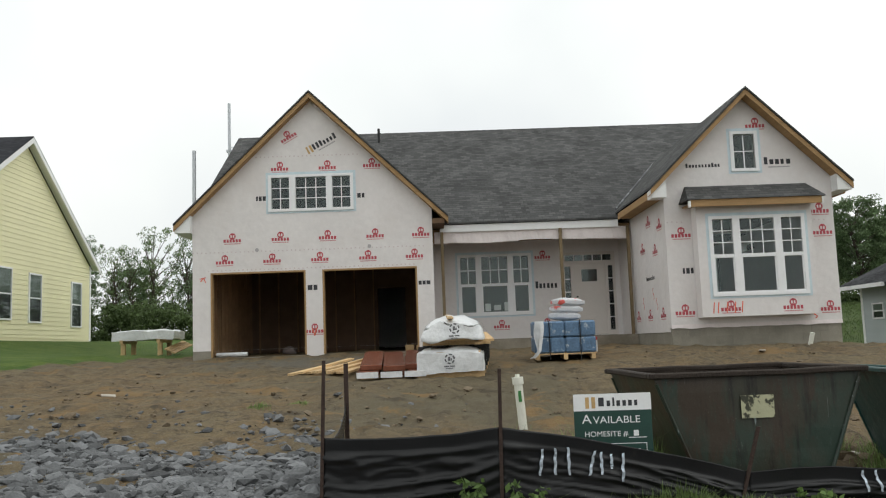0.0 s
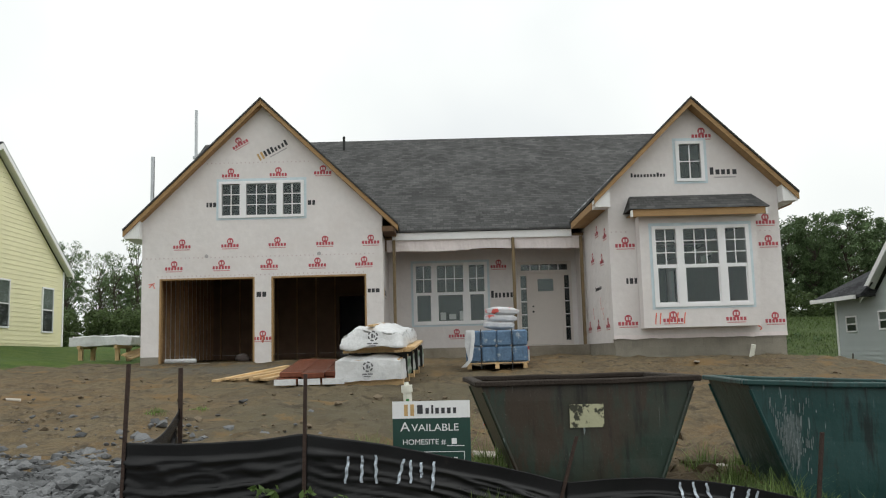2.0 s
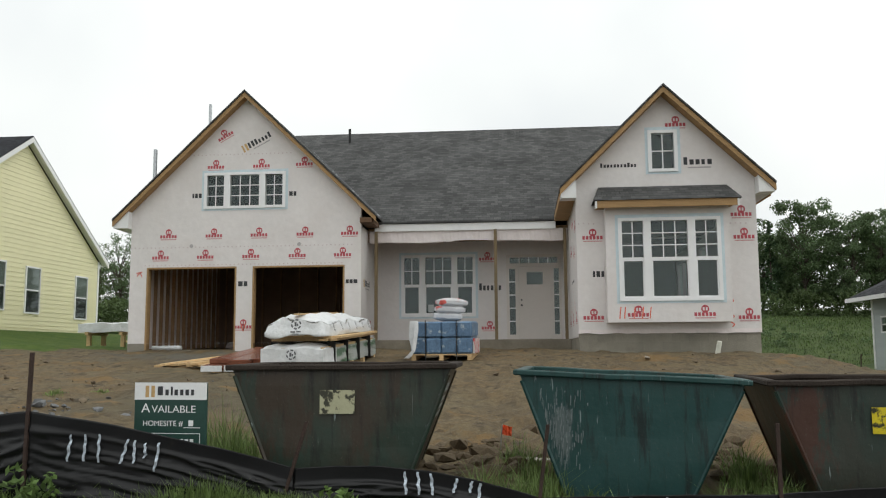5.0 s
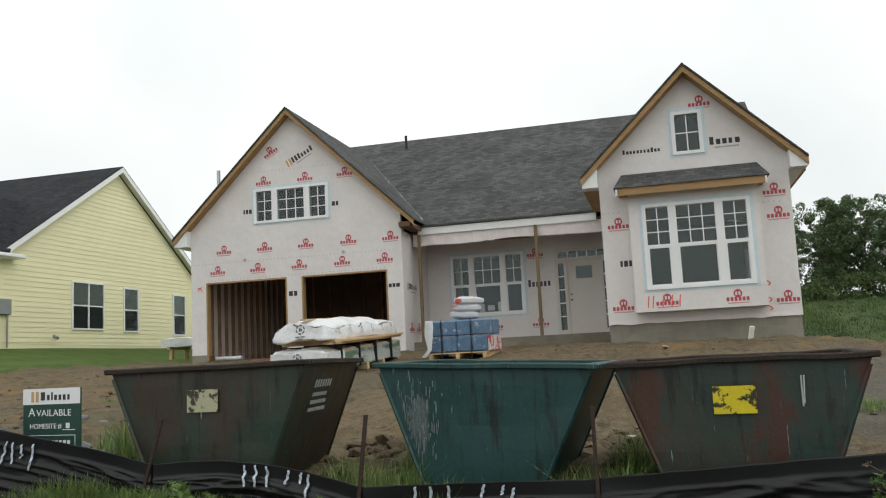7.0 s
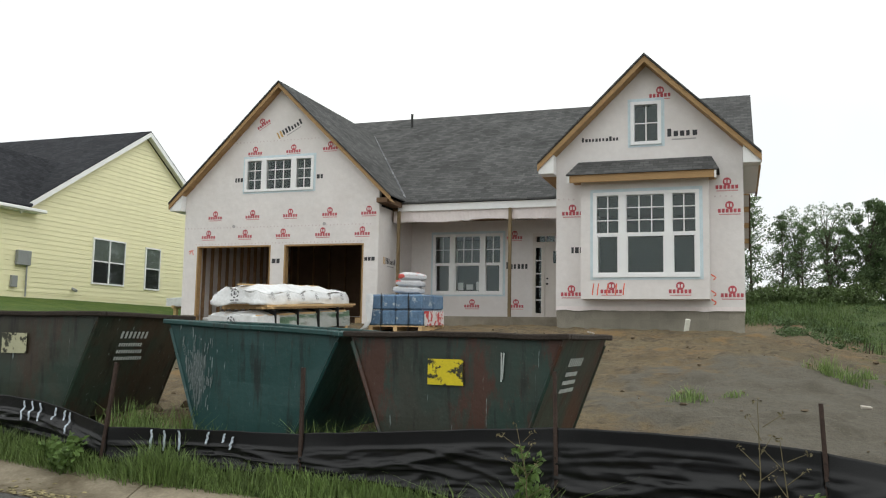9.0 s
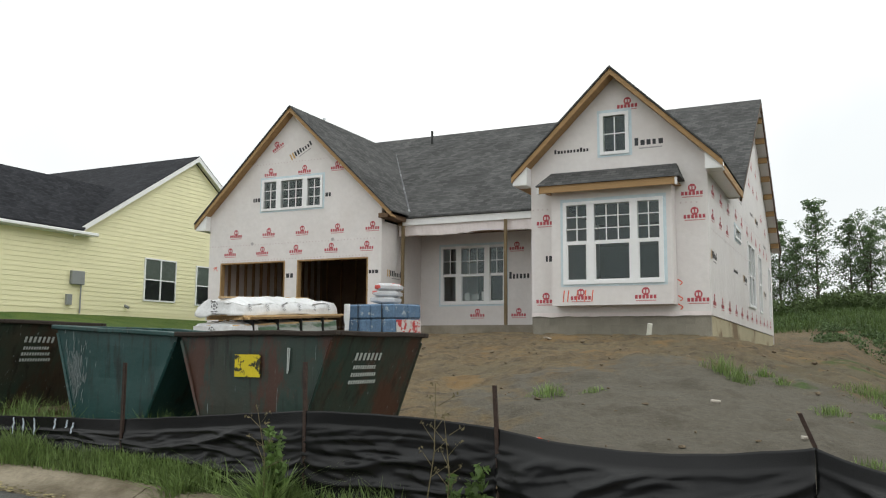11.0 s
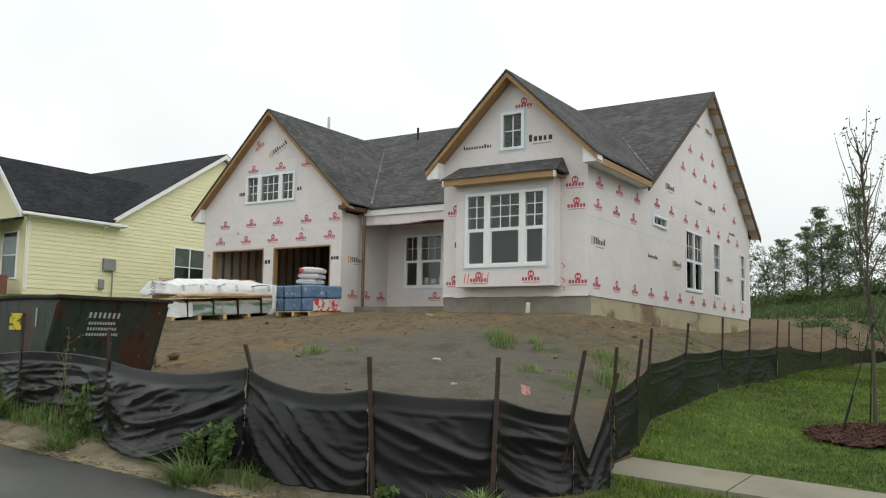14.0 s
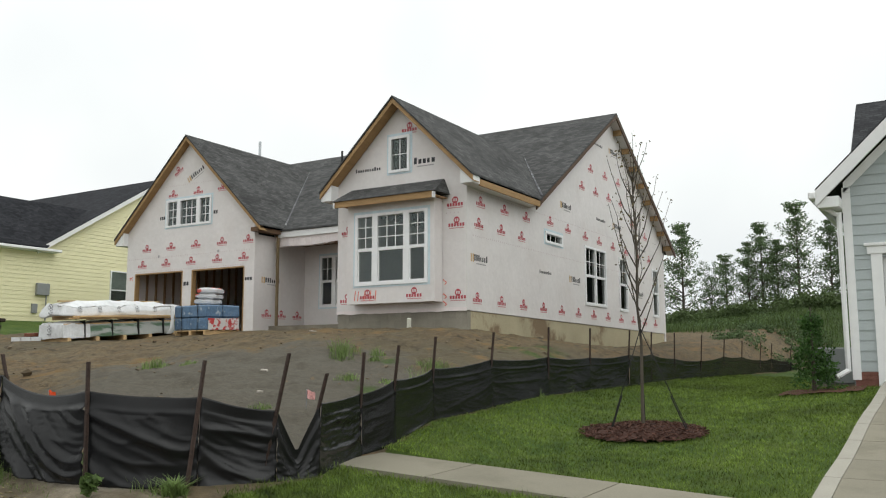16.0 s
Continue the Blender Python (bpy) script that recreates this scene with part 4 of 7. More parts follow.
for y, z in ((19.4, 2.65), (20.6, 2.65), (21.8, 2.65), (19.3, 4.75), (20.3, 4.95), (19.8, 4.2), (21.0, 4.35)):
    print_at(rl, RL @ pose(-y, 0, z), "mark")
print_at(rl, RL @ pose(-20.8, 0, 3.6), "web")
for i in range(12):
    print_at(ew, EAST @ pose(19.3 + 1.28 * i, 0, 2.6 - 0.012 * i), "mark")
for y, z in ((19.4, 4.45), (20.6, 4.45), (21.8, 4.42), (19.5, 5.0), (20.8, 5.0), (22.1, 5.0), (23.7, 5.1), (25, 5.05), (26.4, 5.0), (27.6, 4.98), (28.9, 4.95), (30.2, 4.92), (31.5, 4.9), (32.8, 4.88),
             (26.2, 6.6), (27.4, 6.6), (28.6, 6.6), (29.8, 6.6), (27, 7.3), (28.3, 7.3), (29.6, 7.3), (31, 6.0), (32.4, 5.7)):
    print_at(ew, EAST @ pose(y, 0, z), "mark")
for y, z in ((19.15, 3.6), (25.2, 3.55), (24.6, 5.75), (29.1, 5.7), (28.9, 8.3), (31.3, 3.5)):
    print_at(ew, EAST @ pose(y, 0, z), "word")
for y, z in ((22.9, 3.62), (27.4, 5.75), (27.3, 8.3), (31.6, 5.2)):
    print_at(ew, EAST @ pose(y, 0, z), "web")

# site marks: red strokes, vent holes, seam tape
def red_stroke(wall, m, pts, r=0.012):
    bm = bmesh.new()
    for (a, b), (c, d) in zip(pts[:-1], pts[1:]):
        k = Vector((c - a, d - b)).normalized() * r
        bm.faces.new([bm.verts.new((u, -0.0048, v)) for u, v in ((a - k.y, b + k.x), (a + k.y, b - k.x), (c + k.y, d - k.x), (c - k.y, d + k.x))])
    bmesh.ops.transform(bm, matrix=m, verts=bm.verts[:])
    part("red_mark", bm, RED_SPRAY, wall)


for x in (1.02, 1.12, 1.32, 1.5, 1.66):
    red_stroke(bay_ob, B, [(x, 2.68), (x + 0.01, 2.8), (x + 0.03, 2.93)])
for q in range(3):
    z = (2.5, 2.68, 3.02)[q]
    red_stroke(rw, pose(0, RY0, 0), [(3.46 + 0.05 * math.sin(k * 1.1), z + 0.03 * k) for k in range(5)])
red_stroke(gw, pose(0, GY0, 0), [(-11.2, 4.02), (-11.12, 4.12), (-11.06, 4.0)])
red_stroke(gw, pose(0, GY0, 0), [(-11.22, 4.1), (-11.06, 4.13)])
for dx in (0, 0.12):
    red_stroke(gw, pose(0, GY0, 0), [(-8.36 + dx, 2.75), (-8.29, 2.55), (-8.27, 2.7)])
for y, z in ((21.2, 2.9), (20.2, 3.1), (19.9, 2.85)):
    red_stroke(rl, RL, [(-y + 0.06 * math.sin(k * 1.3), z + 0.06 * k) for k in range(6)])
for x, z in ((-9.74, 4.8), (-6.84, 4.8)):
    bm = bmesh.new()
    bmesh.ops.create_circle(bm, cap_ends=True, segments=14, radius=0.05, matrix=pose(x, GY0 - 0.005, z, 90, 0, 0))
    part("vent_hole", bm, GREY_INK, gw)
SEAM = material("stapled_seam", (0.6, 0.52, 0.52), 0.6, vary=0.15, bump=0)


def seam(wall, m, u0, u1, z, step=0.11):
    """A dotted line of cap nails along a lap in the paper."""
    bm = bmesh.new()
    n_ = int((u1 - u0) / step)
    for i_ in range(n_):
        u = u0 + step * i_
        zz = z + 0.006 * math.sin(i_ * 1.7)
        bm.faces.new([bm.verts.new((uu, -0.0042, vv)) for uu, vv in rect(u, u + 0.032, zz, zz + 0.032)])
    bmesh.ops.transform(bm, matrix=m, verts=bm.verts[:])
    tagged(part("seam_nails", bm, SEAM, wall), kind="stuff")


F = pose(0, GY0, 0)
for z, a, b in ((4.75, HX0, -5.3), (4.28, -11.0, -5.6), (7.22, -9.75, -6.9)):
    seam(gw, F, a, b, z)
seam(rw, pose(0, RY0, 0), 0.2, 0.7, 4.8)
seam(rw, pose(0, RY0, 0), 3.5, 4.05, 4.75)
for z in (4.2, 5.3):
    seam(ew, EAST, 19.1, 34.3, z)
# loose lower edge of the paper over the foundation
bm = bmesh.new()
N = 70
t_ = [bm.verts.new((0.16 + 3.92 * i / N, RY0 - 0.006, 2.46)) for i in range(N + 1)]
b_ = [bm.verts.new((0.16 + 3.92 * i / N, RY0 - 0.012 - 0.02 * abs(noise.noise((i * 0.21, 0, 3))), 2.37 + 0.03 * noise.noise((i * 0.17, 1, 0)))) for i in range(N + 1)]
for i in range(N):
    bm.faces.new((t_[i], t_[i + 1], b_[i + 1], b_[i]))
part("paper_edge", bm, WRAP_BAND, house)

# metal valleys between the roofs
FLASHING = material("valley_flashing", (0.3, 0.31, 0.32), 0.6, vary=0.3, scale=6, bump=0.2, stain=(0.09, 0.09, 0.1), stain_scale=5, stain_at=(0.42, 0.5))
for cx, half, ez, rz in ((-8.3, 3.52, 5.52, 8.92), (2.12, 2.32, 5.62, 7.88)):
    for s in (-1, 1):
        bm = bmesh.new()
        a, b = Vector((cx + s * half * 0.97, main_y(ez) + 0.17, ez + 0.115)), Vector((cx + s * 0.25, main_y(rz) - 0.3, rz - 0.22))
        rod(bm, a, b, 0.03, n=5)
        part("valley_flashing", bm, FLASHING, house)

# papers on the sill behind the porch window
for i, (x, z, w, h) in enumerate(((-3.75, 3.1, 0.16, 0.22), (-3.5, 3.12, 0.2, 0.15), (-3.2, 3.1, 0.13, 0.25))):
    part("paper_notice", box(x, x + w, PY + 0.07, PY + 0.074, z, z + h), WHITE, house)

# plumbing vent on the roof
bm = bmesh.new()
rod(bm, (-6.9, 27.9, 9.0), (-6.9, 27.9, 9.6), 0.045, n=10)
part("vent_pipe", bm, BLACK, house)

# ---- skips in front of the plot ----
def paint_material(name, paint, second, rust, rust_at, seed, scuff=None):
    """Weathered steel paint: two tones, rust that has run downwards, dark grime, pale scratches."""
    mat = bpy.data.materials.new(name)
    mat.use_nodes = True
    n, l = mat.node_tree.nodes, mat.node_tree.links
    b = n["Principled BSDF"]
    b.inputs["Roughness"].default_value, b.inputs["Specular IOR Level"].default_value = 0.45, 0.35
    geo = n.new("ShaderNodeNewGeometry")

    def tex(sx, sz, detail=6, rough=0.6, off=0.0):
        mp, t = n.new("ShaderNodeMapping"), n.new("ShaderNodeTexNoise")
        mp.inputs["Scale"].default_value, mp.inputs["Location"].default_value = (sx, sx, sz), (seed * 3.7 + off, off, seed)
        t.inputs["Scale"].default_value, t.inputs["Detail"].default_value, t.inputs["Roughness"].default_value = 1.0, detail, rough
        l.new(geo.outputs["Position"], mp.inputs[0])
        l.new(mp.outputs[0], t.inputs["Vector"])
        return t.outputs[0]

    def rng(v, a, c, hi=1.0):
        m = n.new("ShaderNodeMapRange")
        m.inputs[1].default_value, m.inputs[2].default_value, m.inputs[4].default_value = a, c, hi
        l.new(v, m.inputs[0])
        return m.outputs[0]

    col = ramp_mix(n, l, rng(tex(1.6, 1.2), 0.4, 0.6), paint, second)
    col = ramp_mix(n, l, rng(tex(2.2, 0.7, 9, 0.72, 5), rust_at, rust_at + 0.07), col, rust)
    col = ramp_mix(n, l, rng(tex(9, 1.1, 6, 0.65, 9), 0.54, 0.66, 0.75), col, (0.009, 0.008, 0.007))
    col = ramp_mix(n, l, rng(tex(26, 12, 6, 0.7, 2), 0.6, 0.68, 0.5), col, rust)
    col = ramp_mix(n, l, rng(tex(38, 3.0, 3, 0.5, 7), 0.7, 0.73, 0.75), col, (0.25, 0.3, 0.3))
    # long thin runs of pale dust, and grit
    col = ramp_mix(n, l, rng(tex(55, 1.4, 4, 0.6, 11), 0.7, 0.74, 0.6), col, (0.2, 0.22, 0.21))
    col = ramp_mix(n, l, rng(tex(90, 70, 3, 0.6, 13), 0.66, 0.7, 0.5), col, (0.12, 0.11, 0.09))
    if scuff:
        tc, mp, ln = n.new("ShaderNodeTexCoord"), n.new("ShaderNodeMapping"), n.new("ShaderNodeVectorMath")
        mp.vector_type = "TEXTURE"
        mp.inputs["Location"].default_value, mp.inputs["Scale"].default_value = (*scuff, 0.5), (0.17, 5.0, 0.4)
        ln.operation = "LENGTH"
        l.new(tc.outputs["Object"], mp.inputs[0])
        l.new(mp.outputs[0], ln.inputs[0])
        near = n.new("ShaderNodeMapRange")
        near.inputs[1].default_value, near.inputs[2].default_value, near.inputs[3].default_value, near.inputs[4].default_value = 0.2, 1.1, 0.32, 0.0
        l.new(ln.outputs["Value"], near.inputs[0])
        ad = n.new("ShaderNodeMath")
        l.new(near.outputs[0], ad.inputs[0])
        l.new(tex(22, 5, 7, 0.7, 3), ad.inputs[1])
        col = ramp_mix(n, l, rng(ad.outputs[0], 0.66, 0.8, 0.7), col, (0.14, 0.165, 0.165))
    l.new(col, b.inputs["Base Color"])
    bp = n.new("ShaderNodeBump")
    bp.inputs["Strength"].default_value, bp.inputs["Distance"].default_value = 0.5, 0.02
    l.new(tex(5, 4, 8), bp.inputs["Height"])
    l.new(bp.outputs[0], b.inputs["Normal"])
    return mat


SKIP_A = paint_material("rusty_dark_green_paint", (0.024, 0.042, 0.031), (0.04, 0.037, 0.026), (0.042, 0.03, 0.02), 0.49, 1)
SKIP_B = paint_material("teal_paint", (0.013, 0.05, 0.047), (0.019, 0.062, 0.06), (0.026, 0.036, 0.03), 0.6, 2, (-0.56, 0))
SKIP_C = paint_material("rusty_green_paint", (0.022, 0.044, 0.035), (0.034, 0.038, 0.029), (0.06, 0.027, 0.018), 0.49, 3)
SKIP_IN = material("rusted_inside", (0.032, 0.024, 0.019), 0.85, vary=0.4, scale=4, bump=0.5)
SCRAPE = material("pale_scraped_paint", (0.16, 0.19, 0.19), 0.7, vary=0.4, scale=9, stretch=(3, 3, 0.6), bump=0.2)
STICK_Y = material("yellow_sticker", (0.62, 0.5, 0.02), 0.5, vary=0.1, bump=0, stain=(0.035, 0.035, 0.02), stain_scale=11, stain_at=(0.52, 0.56))
STICK_P = material("faded_sticker", (0.42, 0.41, 0.27), 0.6, vary=0.1, bump=0, stain=(0.05, 0.05, 0.035), stain_scale=11, stain_at=(0.51, 0.56))
PRINT_PALE = material("pale_stencil", (0.42, 0.45, 0.43), 0.7, vary=0.2, scale=20, bump=0)


def skip(label, m, mat, top=2.1, foot=1.25, depth=1.45, height=0.98, seed=0):
    """A steel waste skip: ends sloping in to a short foot, folded rim, hollow, with side ribs."""
    rng = random.Random(seed)
    root = thing("skip", label, "skip", m, group="waste skips before the plot")
    a, f, d, h, t = top / 2, foot / 2, depth / 2, height, 0.02
    nx, nz = 14, 6

    def pt(u, v, y, inset=0.0):
        half = (f + (a - f) * v) - inset
        dent = 0.012 * noise.noise((u * 4 + seed * 7, v * 3, y * 2 + seed))
        return (half * (2 * u - 1), y + dent, h * v)
    for name, y, flip in (("front_plate", -d, 0), ("back_plate", d, 1), ("inner_plate", -d + t, 1), ("inner_plate", d - t, 0)):
        bm = bmesh.new()
        g = [[bm.verts.new(pt(i / nx, j / nz, y, t if abs(y) < d else 0)) for j in range(nz + 1)] for i in range(nx + 1)]
        for i in range(nx):
            for j in range(nz):
                q = (g[i][j], g[i + 1][j], g[i + 1][j + 1], g[i][j + 1])
                bm.faces.new(q if not flip else q[::-1])
        part(name, bm, mat if "inner" not in name else SKIP_IN, root)
    for s in (-1, 1):
        bm = bmesh.new()
        v = [bm.verts.new(p) for p in ((s * f, -d, 0), (s * f, d, 0), (s * a, d, h), (s * a, -d, h))]
        w = [bm.verts.new((p.co.x - s * t, p.co.y * 0.985, p.co.z)) for p in v]
        bm.faces.new(v), bm.faces.new(w[::-1])
        for i in range(4):
            bm.faces.new((v[i], w[i], w[(i + 1) % 4], v[(i + 1) % 4]))
        bmesh.ops.recalc_face_normals(bm, faces=bm.faces[:])
        part("end_plate", bm, mat, root)
        # stiffening angle along the slanting corner
        for yy in (-d - 0.012, d + 0.012):
            part("corner_angle", rod(bmesh.new(), (s * (f + 0.008), yy, 0.02), (s * (a - 0.03), yy, h - 0.08), 0.016, n=4), mat, root)
    part("floor_plate", box(-f, f, -d + 0.02, d - 0.02, 0, 0.03), SKIP_IN, root)
    bm = bmesh.new()
    for x0, x1, y0, y1 in ((-a - 0.04, a + 0.04, -d - 0.05, -d + 0.03), (-a - 0.04, a + 0.04, d - 0.03, d + 0.05), (-a - 0.04, -a + 0.05, -d + 0.031, d - 0.031), (a - 0.05, a + 0.04, -d + 0.031, d - 0.031)):
        add_box(bm, x0, x1, y0, y1, h - 0.038, h + 0.01, bevel=0.01)
    bmesh.ops.subdivide_edges(bm, edges=[e for e in bm.edges if e.calc_length() > 1.0], cuts=9, use_grid_fill=True)
    for v in bm.verts:
        v.co.y += 0.006 * noise.noise((v.co.x * 2.9, seed * 3.0, v.co.y))
        v.co.z += (0.014 if seed == 3 else 0.01) * noise.noise((v.co.x * 2.3 + seed, v.co.y, 0))
    part("rim", bm, SKIP_IN if seed != 2 else mat, root, "bent steel rim")
    bm = bmesh.new()
    for i in range(26):
        c = Vector((rng.uniform(-a * 0.7, a * 0.7), rng.uniform(-d * 0.8, d * 0.8), h * 0.62 + rng.uniform(-0.05, 0.12)))
        add_box(bm, -0.16, 0.16, -0.06, 0.06, -0.02, 0.02, pose(*c, rng.uniform(-40, 40), rng.uniform(-40, 40), rng.uniform(0, 180)))
    part("rubble", bm, DEBRIS, root, "timber offcuts and torn wrapping")
    part("lining", box(-a * 0.72, a * 0.72, -d + 0.05, d - 0.05, h * 0.5, h * 0.6), SKIP_IN, root)
    return root


DEBRIS = material("building_waste", (0.2, 0.16, 0.11), 0.9, vary=0.4, scale=5, bump=0.3)
s1 = skip("dark green rusty steel waste skip with faded sticker", pose(-2.55, 7.42, 0.93, 0, 0, 2.5), SKIP_A, seed=1, height=0.99, top=1.82, foot=1.04)
s2 = skip("teal steel waste skip with scraped paint", pose(-0.16, 7.7, 0.82, 0, 2.8, -4), SKIP_B, seed=2, top=1.84, foot=0.98, height=1.0)
s3 = skip("green steel waste skip rusting through, yellow sticker", pose(1.86, 7.42, 0.78, 0, 0, -4), SKIP_C, seed=3, height=1.0, top=1.82, foot=1.06)


def decal(root, x0, x1, z0, z1, mat, y, name="sticker", m=None):
    bm = box(x0, x1, y - 0.003, y, z0, z1, m)
    return part(name, bm, mat, root)


decal(s1, -0.17, 0.115, 0.6, 0.79, STICK_P, -0.742)
decal(s3, -0.19, 0.11, 0.6, 0.8, STICK_Y, -0.742)
bm = bmesh.new()
rg = random.Random(6)
for i in range(190):
    x = -0.58 + 0.1 * rg.gauss(0, 1)
    z = 0.45 + 0.2 * rg.gauss(0, 1)
    if x < -0.88 + (0.99 - z) * 0.45 or z < 0.05 or z > 0.85:
        continue
    w, hh = rg.uniform(0.002, 0.009), rg.uniform(0.015, 0.09)
    add_box(bm, x, x + w, -0.741, -0.7385, z, z + hh)
tagged(part("scraped_patch", bm, SCRAPE, s2), kind="stuff")
# stencilled lines on the sloping ends, as plain bars
for s in (s1, s3):
    a, f, h = 0.91, 0.525, 0.99
    ang = math.degrees(math.atan2(a - f, h))
    E_ = pose(a, 0, h, 0, ang, 0) @ pose(0.006, -0.1, 0, 0, 0, 90)
    bm = bmesh.new()
    for i in range(7):
        add_box(bm, -0.22 + 0.062 * i, -0.22 + 0.062 * i + 0.03, -0.004, 0, -0.25, -0.18, E_)
    for k, w in enumerate((0.36, 0.38, 0.42)):
        x = -0.2
        while x < -0.2 + w:
            add_box(bm, x, x + 0.022, -0.004, 0, -0.335 - 0.072 * k, -0.3 - 0.072 * k, E_)
            x += 0.036
    tagged(part("stencil", bm, PRINT_PALE, s), kind="stuff")
bm = bmesh.new()
rod(bm, (0.42, -0.745, 0.86), (0.42, -0.745, 0.64), 0.006, n=5)
rod(bm, (0.44, -0.745, 0.86), (0.43, -0.745, 0.66), 0.006, n=5)
part("wire_loop", bm, PRINT_PALE, s3)

# ---- silt fence ----
# each post: its place at the hem's height, its top, its lean along x and y for each metre of height, the hem
POSTS = [(-6.12, 6.02, 2.15, 0.035, 0, 1.57), (-4.77, 6.0, 2.04, 0.02, 0, 1.6), (-2.8, 6.3, 1.5, 0.3, 0, 1.15), (-0.93, 6.1, 1.5, 0.13, 0, 0.98), (0.78, 6.22, 1.5, 0, 0, 1.0), (2.74, 6.19, 1.53, -0.02, 0, 1.15),
         (4.41, 6.07, 1.39, -0.05, 0, 1.1), (6.43, 5.93, 1.28, -0.4, 0.0, 1.09), (7.76, 5.88, 1.21, -0.1, 0.05, 0.97), (8.56, 6.38, 1.22, -0.08, 0.22, 0.92), (8.93, 6.93, 1.28, 0.165, 0.1, 0.79), (9.05, 7.36, 1.1, 0.3, 0, 0.83),
         (8.645, 8.53, 1.3, 0.08, 0, 0.87), (8.67, 9.12, 1.38, 0.13, 0, 1.0), (8.335, 10.46, 1.51, 0.09, 0, 1.11), (8.26, 12.17, 1.61, 0.1, 0, 1.22), (8.2, 14.28, 1.75, 0.03, 0, 1.26), (8.18, 16.18, 1.79, 0.03, 0, 1.25),
         (8.25, 18.13, 1.81, 0.07, 0, 1.31), (8.13, 19.98, 1.82, 0.04, 0, 1.33), (8.04, 22.08, 1.85, 0.03, 0, 1.23), (8.11, 24.29, 1.85, 0.06, 0, 1.17), (8.12, 26.79, 1.78, 0.07, 0, 1.29), (8.05, 29.49, 1.79, 0.06, 0, 1.28),
         (8.06, 32.28, 1.79, 0.09, 0, 1.17), (8.15, 33.8, 1.77, 0.09, 0, 1.22), (8.53, 35.3, 1.7, 0.15, 0, 1.12)]
HEMS = [p[5] for p in POSTS]
fence = thing("silt_fence", "black woven silt fence on rusty posts, sagging", "silt fence")
for x, y, top, lx, ly, hem in POSTS:
    bm = bmesh.new()
    z0 = gz(x, y) - 0.15
    # a rolled U section
    for dx, dy, w, d_ in ((0, 0, 0.013, 0.004), (-0.011, 0.011, 0.002, 0.011), (0.011, 0.011, 0.002, 0.011)):
        add_box(bm, dx - w, dx + w, dy - d_, dy + d_, z0, top)
    for v in bm.verts:
        v.co.x += x + lx * (v.co.z - hem)
        v.co.y += y + (0.03 if lx < -0.35 else -0.014) + ly * (v.co.z - hem)
    part("post", bm, STEEL_DARK, fence)
bm = bmesh.new()
x, y, z0 = -6.05, 7.14, 1.0
add_box(bm, x - 0.02, x + 0.02, y - 0.006, y + 0.006, z0, 2.1)
part("post", bm, STEEL_DARK, fence)


def fabric(a, b, ta, tb, seed, sag=0.06, bulge=0.06, belly=0.0, crumple=1.0, skew=0.0):
    """A hanging panel of cloth between two posts: flat hem, creases running in swags from tie to tie."""
    ax, ay, bx, by = a[0], a[1], b[0], b[1]
    length = math.hypot(bx - ax, by - ay)
    nu, nv = max(12, int(length / 0.028)), 46
    nrm = Vector((by - ay, ax - bx)).normalized()
    verts, faces = [], []

    def column(u):
        """The cloth from foot to hem at the share u of the panel."""
        out = []
        px, py = ax + (bx - ax) * u, ay + (by - ay) * u
        w = 4 * u * (1 - u)
        top = ta + (tb - ta) * u - sag * (1 - abs(2 * u - 1) if sag > 0.3 else w) + 0.008 * noise.noise((px * 4, py * 4, seed))
        low = 0.24 * belly * w ** 0.7
        qy = py + nrm.y * low
        foot = max(gz(px, py), float(road_z(px)) + 0.13) * (1 - belly * w) + (float(road_z(px)) + 0.08) * belly * w - 0.02
        if qy > 6.3:
            foot = gz(px, py) - 0.03
        for j in range(nv + 1):
            v = j / nv
            z = foot + (top - foot) * v
            d = top - z
            s_ = u * length
            q = d / (0.62 + 0.38 * w ** 0.5) + 0.1 * w - skew * s_
            n1 = noise.noise((s_ * 0.55 + seed * 3, q * (3.0 if skew else 4.2), seed))
            n2 = noise.noise((s_ * 0.9 + seed * 5, q * 10.0, 4.0 + seed))
            n3 = noise.noise((s_ * 2.6 - d * 2.0, q * 6.0 + seed, 9.0))
            ridge = (1 - min(1, abs(n1) * 4.0)) ** 2 * (0.075 if skew else 0.045) + (1 - min(1, abs(n2) * 4.0)) ** 2 * 0.026 + (1 - min(1, abs(noise.noise((s_ * 3.1 + seed, q * 21.0, 6.0))) * 4.0)) ** 2 * 0.009 + (1 - min(1, abs(n3) * 4.5)) ** 2 * 0.02
            calm = smooth_step((d - 0.1) / 0.06)
            lip = 0.012 * math.exp(-((d - 0.125) / 0.012) ** 2)
            o = bulge * w * math.sin(v * 2.6) * (1 if belly else -1) + low * (1 - v) ** 1.6
            o += float(calm) * crumple * ridge * (0.45 + 0.55 * w) + lip * (0.3 + w) + 0.02 * noise.noise((s_ * 1.2, v * 1.5, seed))
            if v < 0.1 and not belly:
                o += 0.012 * (0.1 - v) / 0.1
            out.append((px + nrm.x * o, py + nrm.y * o, z))
        return out

    for i in range(nu + 1):
        verts += column(i / nu)
    k = nv + 1
    for i in range(nu):
        for j in range(nv):
            faces.append((i * k + j, (i + 1) * k + j, (i + 1) * k + j + 1, i * k + j + 1))
    ob = from_arrays("fabric", verts, faces, FABRIC, fence, smooth=True)
    so = ob.modifiers.new("thick", "SOLIDIFY")
    so.thickness = 0.003
    return column


